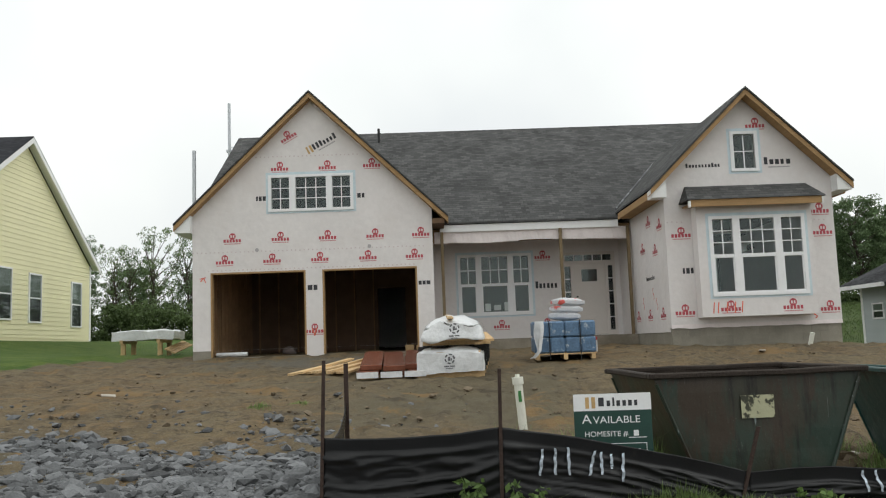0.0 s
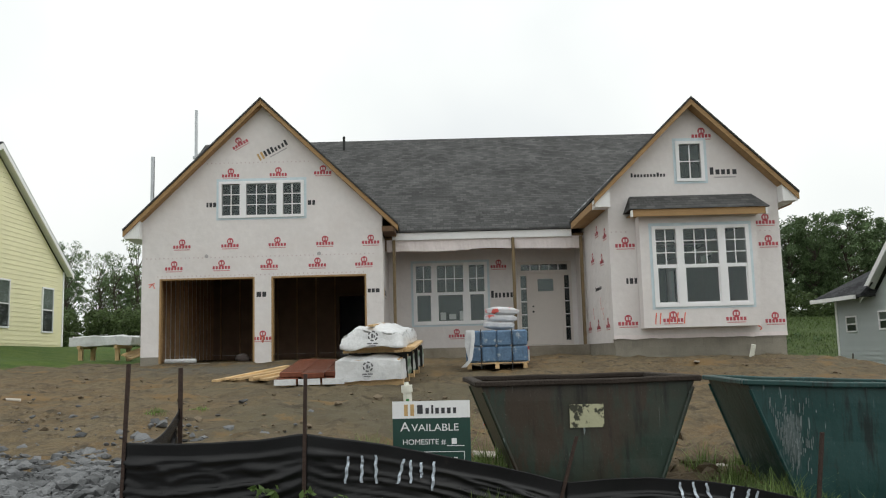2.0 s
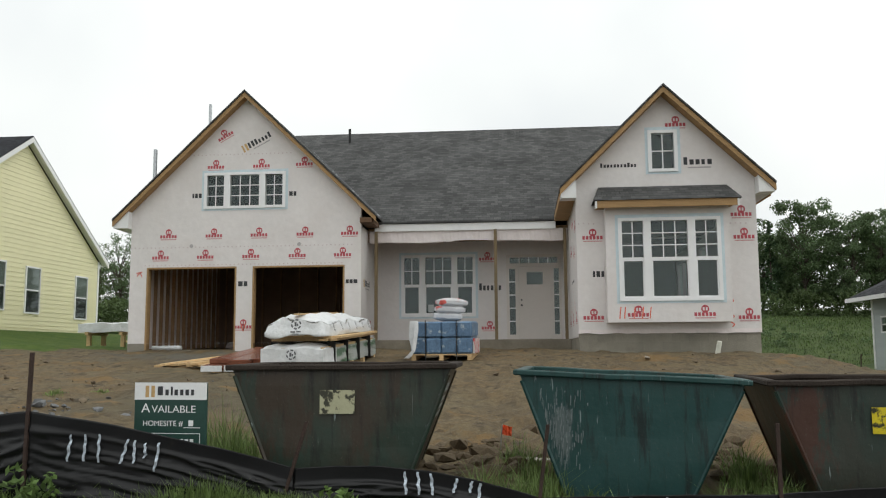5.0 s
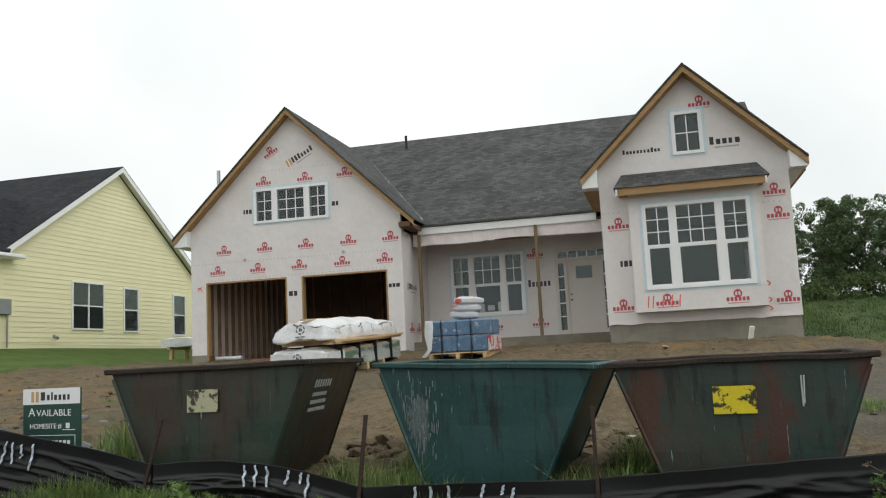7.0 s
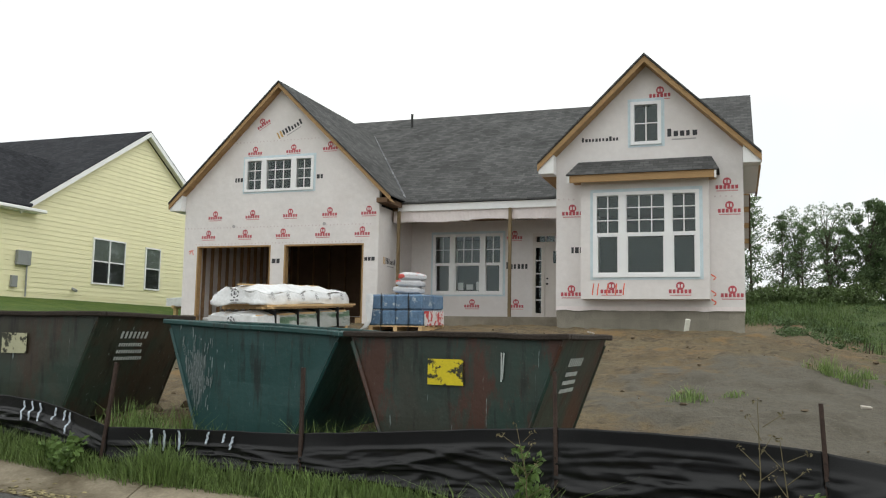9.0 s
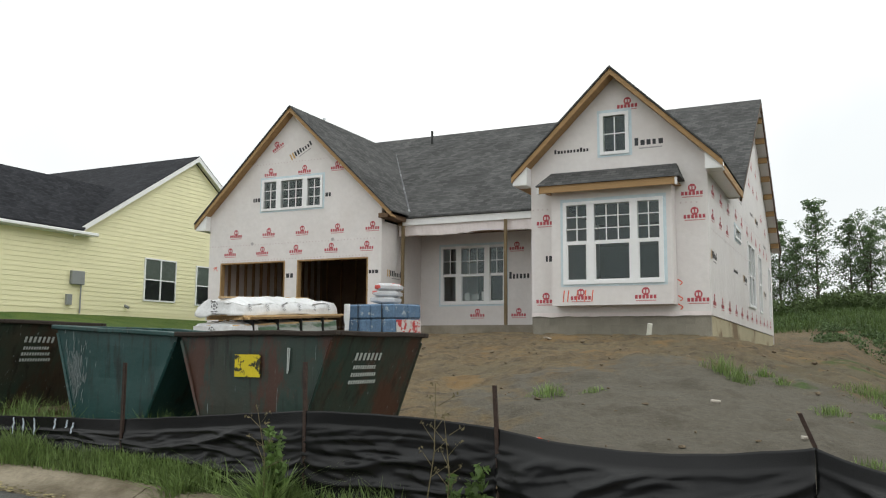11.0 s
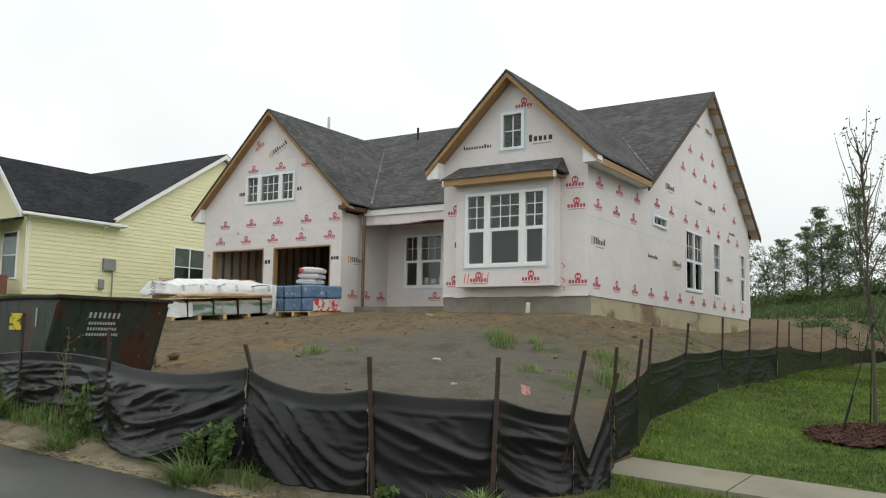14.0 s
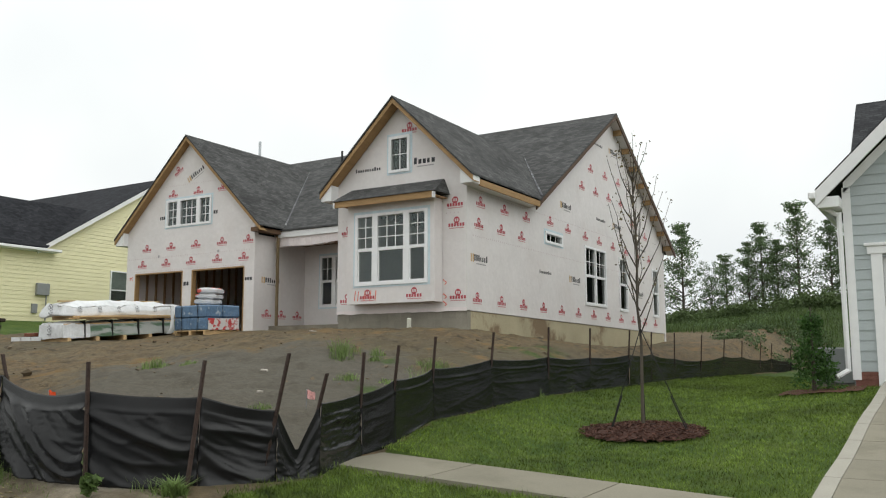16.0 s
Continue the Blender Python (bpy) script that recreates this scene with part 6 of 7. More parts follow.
def far_window(root, m, u0, u1, z0, z1, units=1, grille=0):
    fr = part("window", prism(rect(u0, u1, z0, z1), 0.07, m @ Matrix.Translation((0, -0.06, 0)),
              [rect(u0 + 0.06 + i * (u1 - u0 - 0.04) / units, u0 - 0.02 + (i + 1) * (u1 - u0 - 0.04) / units + 0.02, z0 + 0.06, z1 - 0.06) for i in range(units)]), VINYL, root, "white framed sash window")
    pane_in(m, u0 + 0.05, u1 - 0.05, -0.032, z0 + 0.05, z1 - 0.05, fr)
    # flat sheet just behind the pane, the unlit room's gloom painted as its colour
    part("room_behind", box(u0 + 0.05, u1 - 0.05, -0.024, -0.0215, z0 + 0.05, z1 - 0.05, m), ROOM_DIM, fr)
    part("curtain", box(u0 + 0.07, u1 - 0.07, -0.0285, -0.0255, (z0 + z1) / 2, z1 - 0.07, m), CURTAIN, fr)
    part("sash", box(u0 + 0.05, u1 - 0.05, -0.048, -0.034, (z0 + z1) / 2 - 0.025, (z0 + z1) / 2 + 0.025, m), VINYL, fr)


ROOM_DIM = material("dim_room", (0.07, 0.075, 0.08), 0.9, vary=0.2, scale=3, bump=0)
CURTAIN = material("grey_green_blind", (0.32, 0.36, 0.34), 0.9, vary=0.25, scale=8, bump=0)
YX, YB, YF, YR, YRZ = -19.75, 35.55, 23.5, 29.65, 10.2
yh = thing("house", "pale yellow lap-sided house with dark shingle roof", "house")
YE = pose(YX, 0, 0, 0, 0, 90)
yw = part("wall", prism([(19.75, 2.5), (YB, 2.5), (YB, 5.95), (YR, 9.98), (YF, 6.0), (19.75, 6.0)], 0.15, YE), YELLOW_SIDING, yh)
part("wall", box(-33, YX - 0.15, YB - 0.15, YB, 2.5, 6.0), YELLOW_SIDING, yh)
part("wall", box(-33, YX - 0.15, 19.75, 19.9, 2.5, 6.0), YELLOW_SIDING, yh)
planks_on(yh, yw, [(19.76, 2.95), (YB - 0.1, 2.9), (YB - 0.1, 5.9), (YR, 9.93), (23.6, 5.95), (19.76, 5.95)], YE, YELLOW_SIDING)
part("corner_board", box(YX - 0.1, YX + 0.03, YB - 0.1, YB + 0.03, 2.85, 6.0), WHITE, yh)
part("foundation", box(-33, YX - 0.03, 19.8, YB - 0.03, 2.3, 2.93), CONCRETE, yh)
for u0, u1, z0, z1, n in ((26.93, 28.78, 3.55, 5.36, 2), (30.03, 31.02, 3.5, 5.3, 1), (33.6, 34.6, 3.4, 5.23, 1)):
    far_window(yh, YE, u0, u1, z0, z1, n)
# main roof, ridge along x
part("roof", slab([(-36, 23.05, 5.98), (YX + 0.3, 23.05, 5.98), (YX + 0.3, YR, YRZ), (-36, YR, YRZ)], 0.04), SHINGLE_DARK, yh)
part("roof", slab([(YX + 0.3, 35.9, 5.98), (-36, 35.9, 5.98), (-36, YR, YRZ), (YX + 0.3, YR, YRZ)], 0.04), SHINGLE_DARK, yh)
for y0, s in ((23.05, 1), (35.9, -1)):
    bm = bmesh.new()
    pts = [(YR, YRZ - 0.043), (y0, 5.937), (y0, 5.73), (YR, YRZ - 0.25)]
    a = [bm.verts.new((YX + 0.26, u, v)) for u, v in pts]
    b = [bm.verts.new((YX + 0.305, u, v)) for u, v in pts]
    bm.faces.new(a), bm.faces.new(b[::-1])
    for i in range(4):
        bm.faces.new((a[i], b[i], b[(i + 1) % 4], a[(i + 1) % 4]))
    bmesh.ops.recalc_face_normals(bm, faces=bm.faces[:])
    part("barge_board", bm, WHITE, yh)
    part("rake_soffit", slab([(YX - 0.002, y0, 5.84), (YX + 0.259, y0, 5.84), (YX + 0.259, YR, YRZ - 0.14), (YX - 0.002, YR, YRZ - 0.14)], 0.015), WHITE, yh)
# front wing with its own gable to the street, eave along the side wall
WR = YX - 1.65      # ridge of the wing
part("roof", slab([(YX + 0.4, 19.3, 6.05), (YX + 0.4, 23.4, 6.05), (WR, 26.9, 8.34), (WR, 19.3, 8.34)], 0.06), SHINGLE_DARK, yh)
part("roof", slab([(WR - 2.05, 19.3, 6.05), (WR, 19.3, 8.34), (WR, 26.9, 8.34), (WR - 2.05, 23.4, 6.05)], 0.06), SHINGLE_DARK, yh)
part("wall", prism([(WR - 1.65, 5.9), (YX - 0.001, 5.9), (YX - 0.001, 6.3), (WR, 8.15), (WR - 1.65, 6.3)], 0.14, pose(0, 19.76, 0)), YELLOW_SIDING, yh)
part("gutter", box(YX + 0.32, YX + 0.46, 19.3, 24.1, 5.86, 5.98, bevel=0.02), WHITE, yh)
part("soffit", box(YX + 0.002, YX + 0.318, 19.3, 24.0, 5.84, 5.86), WHITE, yh)
bm = bmesh.new()
pts = [(YX + 0.4, 5.98), (WR, 8.27), (WR, 8.03), (YX + 0.4, 5.74)]
a = [bm.verts.new((u, 19.25, v)) for u, v in pts]
b = [bm.verts.new((u, 19.29, v)) for u, v in pts]
bm.faces.new(a), bm.faces.new(b[::-1])
for i in range(4):
    bm.faces.new((a[i], b[i], b[(i + 1) % 4], a[(i + 1) % 4]))
bmesh.ops.recalc_face_normals(bm, faces=bm.faces[:])
part("barge_board", bm, WHITE, yh)
bm = bmesh.new()
add_box(bm, YX - 0.06, YX + 0.04, 19.8, 19.9, 2.95, 5.75, bevel=0.01)
rod(bm, (YX, 19.85, 5.7), (YX + 0.38, 19.6, 5.86), 0.04)
part("downpipe", bm, WHITE, yh)
part("meter_box", box(YX + 0.02, YX + 0.17, 23.2, 23.8, 3.98, 4.5, bevel=0.02), GREY_BOX, yh)
bm = bmesh.new()
rod(bm, (YX + 0.08, 23.7, 2.9), (YX + 0.08, 23.7, 4.0), 0.03)
part("conduit", bm, GREY_BOX, yh)
part("junction_box", box(YX + 0.02, YX + 0.12, 23.05, 23.3, 3.2, 3.6, bevel=0.01), GREY_BOX, yh)
bm = bmesh.new()
rod(bm, (YX, 26.0, 3.3), (YX + 0.2, 26.0, 3.22), 0.06)
part("dryer_vent", bm, GREY_BOX, yh)
# front porch corner of the yellow house
part("porch_pier", box(YX - 1.2, YX - 0.1, 18.0, 19.2, 2.2, 3.5), BRICK, yh)
far_window(yh, pose(0, 19.75, 0), YX - 1.5, YX - 0.45, 3.4, 5.3)
part("porch_roof", slab([(YX - 7.2, 18.3, 5.45), (YX - 0.2, 18.3, 5.45), (YX - 0.2, 19.74, 5.85), (YX - 7.2, 19.74, 5.85)], 0.1), SHINGLE_DARK, yh)

# ---- blue-grey house on the other side ----
gh = thing("house", "blue-grey lap-sided house with white trim", "house")
GX0, GFY = 12.42, 18.0
GWm = pose(GX0, 0, 0, 0, 0, -90)


def board_run(name, parent, plane, pts, t, mat):
    """A flat board with the outline pts, t thick, lying across x ("x") or y ("y") at the given place."""
    ax, at_ = plane
    bm = bmesh.new()
    mk = (lambda u, v, d: (at_ + d, u, v)) if ax == "x" else (lambda u, v, d: (u, at_ + d, v))
    a_ = [bm.verts.new(mk(u, v, 0)) for u, v in pts]
    b_ = [bm.verts.new(mk(u, v, t)) for u, v in pts]
    bm.faces.new(a_), bm.faces.new(b_[::-1])
    for i_ in range(len(pts)):
        bm.faces.new((a_[i_], b_[i_], b_[(i_ + 1) % len(pts)], a_[(i_ + 1) % len(pts)]))
    bmesh.ops.recalc_face_normals(bm, faces=bm.faces[:])
    return part(name, bm, mat, parent)


gwl = part("wall", prism([(-34.3, 0.9), (-GFY - 0.152, 0.6), (-GFY - 0.152, 4.1), (-22.0, 4.3), (-26.3, 7.7), (-31.0, 3.95), (-34.3, 3.95)], 0.15, GWm), GRAY_SIDING, gh)
planks_on(gh, gwl, [(-34.2, 1.3), (-GFY - 0.2, 1.3), (-GFY - 0.2, 3.9), (-34.2, 3.9)], GWm, GRAY_SIDING, 0.18)
planks_on(gh, gwl, [(-30.9, 3.9), (-21.6, 3.9), (-26.3, 7.6)], GWm, GRAY_SIDING, 0.18)
gwf = part("wall", prism([(GX0, 0.6), (20.2, 0.6), (20.2, 4.35), (16.3, 8.1), (GX0, 4.35)], 0.15, pose(0, GFY, 0), [rect(12.98, 19.6, 0.602, 3.0)]), GRAY_SIDING, gh)
planks_on(gh, gwf, [(GX0 + 0.1, 1.0), (12.8, 1.0), (12.8, 3.05), (GX0 + 0.1, 3.05)], pose(0, GFY, 0), GRAY_SIDING, 0.18)
planks_on(gh, gwf, [(GX0 + 0.1, 3.06), (20.1, 3.06), (20.1, 4.3), (16.3, 7.95), (GX0 + 0.1, 4.3)], pose(0, GFY, 0), GRAY_SIDING, 0.18)
part("corner_board", box(GX0 - 0.03, GX0 + 0.11, GFY - 0.03, GFY + 0.12, 0.85, 4.3), WHITE, gh)
part("corner_board", box(GX0 - 0.03, GX0 + 0.12, 34.2, 34.35, 1.2, 4.0), WHITE, gh)
gd = part("garage_door", box(12.98, 19.6, GFY + 0.06, GFY + 0.1, 0.7, 3.0), WHITE, gh)
for k in range(4):
    part("door_panel", box(13.05, 14.6, GFY + 0.045, GFY + 0.059, 0.78 + 0.55 * k, 1.25 + 0.55 * k, bevel=0.01), WHITE, gd)
pane_in(pose(0, GFY, 0), 13.1, 13.6, 0.044, 2.5, 2.85, gd)
part("door_trim", box(12.8, 12.98, GFY - 0.05, GFY + 0.06, 0.72, 3.06), WHITE, gh)
part("door_trim", box(12.74, 19.8, GFY - 0.07, GFY + 0.06, 3.061, 3.2, bevel=0.01), WHITE, gh)
part("door_cap", box(12.7, 19.85, GFY - 0.1, GFY + 0.02, 3.201, 3.26, bevel=0.01), WHITE, gh)
footing = part("footing", box(GX0 + 0.01, 12.8, GFY - 0.012, GFY + 0.2, 0.5, 0.99), BRICK, gh)
bk = None
for k in range(2):
    for i in range(2):
        m_ = pose(GX0 + 0.1 + 0.205 * i + 0.05 * k, GFY - 0.016, 0.86 + 0.07 * k)
        if bk is None:
            bk = part("brick", box(-0.097, 0.097, -0.012, 0.0, 0, 0.06), BRICK, footing)
            bk.matrix_basis = m_
        else:
            share("brick", bk.data, footing, m_)
for s_ in (-1, 1):
    part("roof", slab([(16.3, 17.55, 8.42), (16.3 + s_ * 4.3, 17.55, 4.25), (16.3 + s_ * 4.3, 24.0, 4.25), (16.3, 25.8, 8.42)], 0.04), SHINGLE_MID, gh)
    board_run("barge_board", gh, ("y", 17.53), [(16.3, 8.38), (16.3 + s_ * 4.3, 4.21), (16.3 + s_ * 4.3, 3.93), (16.3, 8.1)], 0.04, WHITE)
part("rake_soffit", slab([(12.02, 17.575, 4.08), (12.02, GFY - 0.02, 4.08), (16.3, GFY - 0.02, 8.25), (16.3, 17.575, 8.25)], 0.02), WHITE, gh)
part("frieze_board", slab([(GX0, GFY - 0.03, 4.4), (GX0, GFY - 0.019, 4.4), (16.3, GFY - 0.019, 8.16), (16.3, GFY - 0.03, 8.16)], 0.2), WHITE, gh)
part("eave_return", box(12.02, GX0 - 0.032, 17.575, GFY + 0.3, 3.9, 4.1, bevel=0.01), WHITE, gh)
part("gutter", box(11.88, 12.01, 17.5, 21.6, 4.06, 4.2, bevel=0.025), WHITE, gh)
bm = bmesh.new()
rod(bm, (11.95, 17.75, 4.05), (12.3, 17.9, 3.8), 0.045)
rod(bm, (12.33, 17.92, 3.85), (12.33, 17.92, 1.0), 0.045)
rod(bm, (12.33, 17.92, 1.02), (12.15, 17.75, 0.9), 0.045)
part("downpipe", bm, WHITE, gh)
# main roof behind, gable end to the side, lower hipped end at the back
RG, RZ_ = 26.3, 8.1
part("roof", slab([(12.05, 31.5, 3.95), (24, 31.5, 3.95), (24, RG, RZ_), (12.05, RG, RZ_)], 0.05), SHINGLE_MID, gh)
part("roof", slab([(12.05, 21.5, 4.3), (12.05, RG, RZ_), (24, RG, RZ_), (24, 21.5, 4.3)], 0.05), SHINGLE_MID, gh)
board_run("barge_board", gh, ("x", 12.03), [(RG, RZ_ - 0.053), (31.5, 3.9), (31.5, 3.64), (RG, RZ_ - 0.31)], 0.04, WHITE)
board_run("barge_board", gh, ("x", 12.03), [(RG, RZ_ - 0.053), (21.5, 4.25), (21.5, 3.99), (RG, RZ_ - 0.31)], 0.04, WHITE)
for yb, zb in ((31.45, 3.95), (21.55, 4.3)):
    part("rake_soffit", slab([(12.072, yb, zb - 0.1), (GX0 - 0.004, yb, zb - 0.1), (GX0 - 0.004, RG, RZ_ - 0.1), (12.072, RG, RZ_ - 0.1)], 0.02), WHITE, gh)
part("roof", slab([(11.75, 30.8, 3.95), (11.75, 34.9, 3.95), (24, 34.9, 3.95), (24, 32.2, 5.6), (14.4, 32.2, 5.6), (12.4, 30.8, 4.6)], 0.1), SHINGLE_MID, gh)
part("gutter", box(11.7, 12.3, 34.85, 34.98, 3.8, 3.95), WHITE, gh)
part("gutter", box(11.65, 11.76, 31.2, 34.95, 3.78, 3.93), WHITE, gh)
part("wall", box(12.6, 24, 34.15, 34.3, 0.9, 4.0), GRAY_SIDING, gh)
far_window(gh, GWm, -33.45, -32.6, 2.56, 3.2)
far_window(gh, GWm, -30.9, -30.05, 2.6, 3.3)
ac = thing("heat_pump", "dark grey heat pump unit beside the house wall", "air conditioner", pose(11.95, 19.6, gz(11.95, 19.6)))
part("casing", box(-0.35, 0.35, -0.35, 0.35, 0.05, 0.75, bevel=0.03), GREY_BOX, ac)
part("plinth", box(-0.42, 0.42, -0.42, 0.42, -0.05, 0.05), CONCRETE, ac)

# ---- sidewalk and driveway ----
walkway = thing("sidewalk", "pale concrete sidewalk slabs with narrow joints", "sidewalk", kind="structure")
def flag(parent, pts, mat, depth=0.12):
    bm = slab(pts, depth)
    part("slab", bm, mat, parent)
for i in range(16):
    x0, x1 = max(8.72, 8.35 + i * 1.5), 8.35 + (i + 1) * 1.5 - 0.015
    z = lambda x: 0.24 - 0.05 * (x - 8.5)
    flag(walkway, [(x0, 7.88, z(x0)), (x1, 7.88, z(x1)), (x1, 8.82, z(x1) + 0.015), (x0, 8.82, z(x0) + 0.015)], SIDEWALK)
drive = thing("driveway", "pale concrete driveway with an edging band", "driveway", kind="structure")
EDGE = material("driveway_edging", (0.36, 0.34, 0.29), 0.9, vary=0.1, scale=3, bump=0.3)
n = 9
for i in range(n):
    y0, y1 = 8.84 + 9.17 * i / n, 8.84 + 9.17 * (i + 1) / n - 0.012
    zz = [float(ground_z(13.5, y)) + 0.035 for y in (y0, y1)]
    zz[0] = max(zz[0], 0.04)
    xe = [12.92 - 0.004 * (y - 9.2) for y in (y0, y1)]
    flag(drive, [(xe[0] + 0.15, y0, zz[0]), (19, y0, zz[0]), (19, y1, zz[1]), (xe[1] + 0.15, y1, zz[1])], SIDEWALK)
    flag(drive, [(xe[0], y0, zz[0] + 0.004), (xe[0] + 0.145, y0, zz[0] + 0.004), (xe[1] + 0.145, y1, zz[1] + 0.004), (xe[1], y1, zz[1] + 0.004)], EDGE)


# ---- stones, grass, weeds ----
def ico(radius):
    bm = bmesh.new()
    bmesh.ops.create_icosphere(bm, subdivisions=1, radius=radius)
    v = np.array([p.co[:] for p in bm.verts])
    f = np.array([[q.index for q in p.verts] for p in bm.faces])
    bm.free()
    return v, f


def scatter_stones(name, label, centres, sizes, mat, seed):
    rng = np.random.default_rng(seed)
    v, f = ico(1.0)
    V, F = [], []
    for k, ((x, y), s) in enumerate(zip(centres, sizes)):
        j = v * (1 + 0.35 * rng.standard_normal(v.shape).clip(-1, 1)) * s * np.array([1.25, 0.95, 0.62])
        a = rng.uniform(0, math.tau)
        c, d = math.cos(a), math.sin(a)
        t = rng.uniform(-0.5, 0.5)
        j = j @ np.array([[c, -d, 0], [d, c, 0], [0, 0, 1]]) @ np.array([[1, 0, 0], [0, math.cos(t), -math.sin(t)], [0, math.sin(t), math.cos(t)]])
        V.append(j + [x, y, gz(x, y) + s * 0.25])
        F.append(f + k * len(v))
    return tagged(from_arrays(name, np.concatenate(V).tolist(), np.concatenate(F).tolist(), mat), label, "gravel", kind="stuff")


rng = np.random.default_rng(11)
cs, ss = [], []
while len(cs) < 17000:
    x, y = rng.uniform(-13.5, -4.6), rng.uniform(5.9, 13.5)
    edge = noise.noise((x * 0.5, y * 0.5, 1.0)) * 1.5 + noise.noise((x * 1.7, y * 1.7, 4.0)) * 0.8
    thin = 9.0 + edge + 0.1 * (-8 - x) - y
    patch = noise.noise((x * 1.1, y * 1.1, 7.0))
    keep = 1.0 if thin > 1.0 else 0.06 + 0.94 * max(0.0, thin) ** 2 if thin > -0.3 else 0.05 * math.exp(thin)
    if patch > 0.25 and y > 8.0:
        keep *= 0.25
    if x < -5.9 + 0.5 * edge + (1.2 if y > 7.4 else 0.0) and rng.random() < keep:
        cs.append((x, y))
        ss.append(float(np.clip(rng.lognormal(-3.75, 0.55), 0.007, 0.09)))
scatter_stones("gravel_bed", "grey crushed stone spread over the entrance", cs, ss, STONE, 3)
cs = [(x, y) for x, y in zip(rng.uniform(-12, 7.5, 1500), rng.uniform(6.7, 17.5, 1500)) if rng.random() < (0.9 if x < -3 and y < 14 else 0.35)]
scatter_stones("scattered_stones", "small stones and clods lying on the clay", cs, [float(np.clip(rng.lognormal(-3.9, 0.5), 0.008, 0.07)) for _ in cs], material("clay_clods", (0.16, 0.125, 0.085), 0.95, vary=0.3, bump=0.3), 5)
heap = np.random.default_rng(8)
cs = [(-1.25 + 0.45 * a, 8.7 + 0.5 * b) for a, b in heap.standard_normal((170, 2))] + [(0.95 + 0.3 * a, 8.6 + 0.4 * b) for a, b in heap.standard_normal((80, 2))]
scatter_stones("clod_heap", "dark broken clods heaped between the skips", cs, [float(q) for q in np.clip(heap.lognormal(-2.9, 0.5, len(cs)), 0.02, 0.14)], material("damp_clods", (0.1, 0.074, 0.045), 0.95, vary=0.35, bump=0.4), 9)
GUTTER_DIRT = material("leaf_litter", (0.2, 0.17, 0.09), 0.9, vary=0.4, scale=8, bump=0.3)
island_vary(GUTTER_DIRT, 0.4, 1.6)
gx_, gs_ = [], []
while len(gx_) < 1100:
    x, y = rng.uniform(-2, 9), 5.52 + 0.05 * rng.standard_normal() + (0.25 * rng.random() if rng.random() < 0.2 else 0)
    if rng.random() < max(0.06, 0.3 + 1.3 * noise.noise((x * 1.4, 3.0, 0))):
        gx_.append((x, y))
        gs_.append(float(rng.uniform(0.006, 0.02)))
v_, f_ = ico(1.0)
VV, FF = [], []
for k, ((x, y), q) in enumerate(zip(gx_, gs_)):
    VV.append(v_ * (1 + 0.4 * rng.standard_normal(v_.shape).clip(-1, 1)) * q * [1.3, 1.0, 0.35] + [x, y, float(road_z(x)) + 0.004 + max(0, (y - 5.68) * 0.3)])
    FF.append(f_ + k * len(v_))
tagged(from_arrays("leaf_litter", np.concatenate(VV).tolist(), np.concatenate(FF).tolist(), GUTTER_DIRT), "washed-up leaf litter and grit in the gutter", "litter", kind="stuff")
LITTER = material("pale_scrap", (0.42, 0.38, 0.33), 0.7, vary=0.2, bump=0.2)
for i, (x, y, w, a) in enumerate(((-0.9, 8.6, 0.13, 20), (-3.2, 9.0, 0.22, 5), (0.95, 9.2, 0.1, 50), (1.3, 16.5, 0.1, 80), (5.23, 10.71, 0.06, 10), (6.2, 9.6, 0.04, 60), (-13, 14, 0.08, 0), (-10.2, 12.5, 0.1, 30))):
    sc = thing("scrap", "pale scrap of board lying on the soil", "litter", pose(x, y, gz(x, y) + 0.02, 8, 5, a), group="litter on the soil")
    bm = box(-w, w, -w * 0.45, w * 0.45, 0, 0.03, bevel=0.006)
    for v in bm.verts:
        v.co += 0.012 * Vector((noise.noise(v.co * 20), noise.noise(v.co * 19 + Vector((3, 0, 0))), 0))
    part("piece", bm, LITTER, sc)


def blades(name, label, pts, hs, ws, mat, seed, lean=0.5, category="grass"):
    """Bent grass blades, two joints each."""
    rng = np.random.default_rng(seed)
    n = len(pts)
    P = np.column_stack([pts, ground_z(pts[:, 0], pts[:, 1])]) - [0, 0, 0.01]
    a = rng.uniform(0, math.tau, n)
    d = np.column_stack([np.cos(a), np.sin(a), np.zeros(n)])
    s = np.column_stack([-np.sin(a), np.cos(a), np.zeros(n)])
    bend = rng.uniform(0.05, lean, n)[:, None] * hs[:, None]
    up = np.array([[0, 0, 1.0]]) * hs[:, None]
    w = ws[:, None]
    mid = P + up * 0.55 + d * bend * 0.3
    tip = P + up * 0.97 + d * bend
    V = np.stack([P - s * w, P + s * w, mid - s * w * 0.7, mid + s * w * 0.7, tip], 1).reshape(-1, 3)
    b = np.arange(n)[:, None] * 5
    me = bpy.data.meshes.new(name)
    quads, tris = b + [0, 1, 3, 2], b + [2, 3, 4]
    loops = np.concatenate([quads.ravel(), tris.ravel()]).astype(np.int32)
    starts = np.concatenate([np.arange(n) * 4, 4 * n + np.arange(n) * 3]).astype(np.int32)
    me.vertices.add(len(V))
    me.vertices.foreach_set("co", V.ravel().astype(np.float32))
    me.loops.add(len(loops))
    me.loops.foreach_set("vertex_index", loops)
    me.polygons.add(2 * n)
    me.polygons.foreach_set("loop_start", starts)
    me.update(calc_edges=True)
    me.validate()
    me.materials.append(mat)
    return tagged(new(name, me), label, category, kind="stuff")


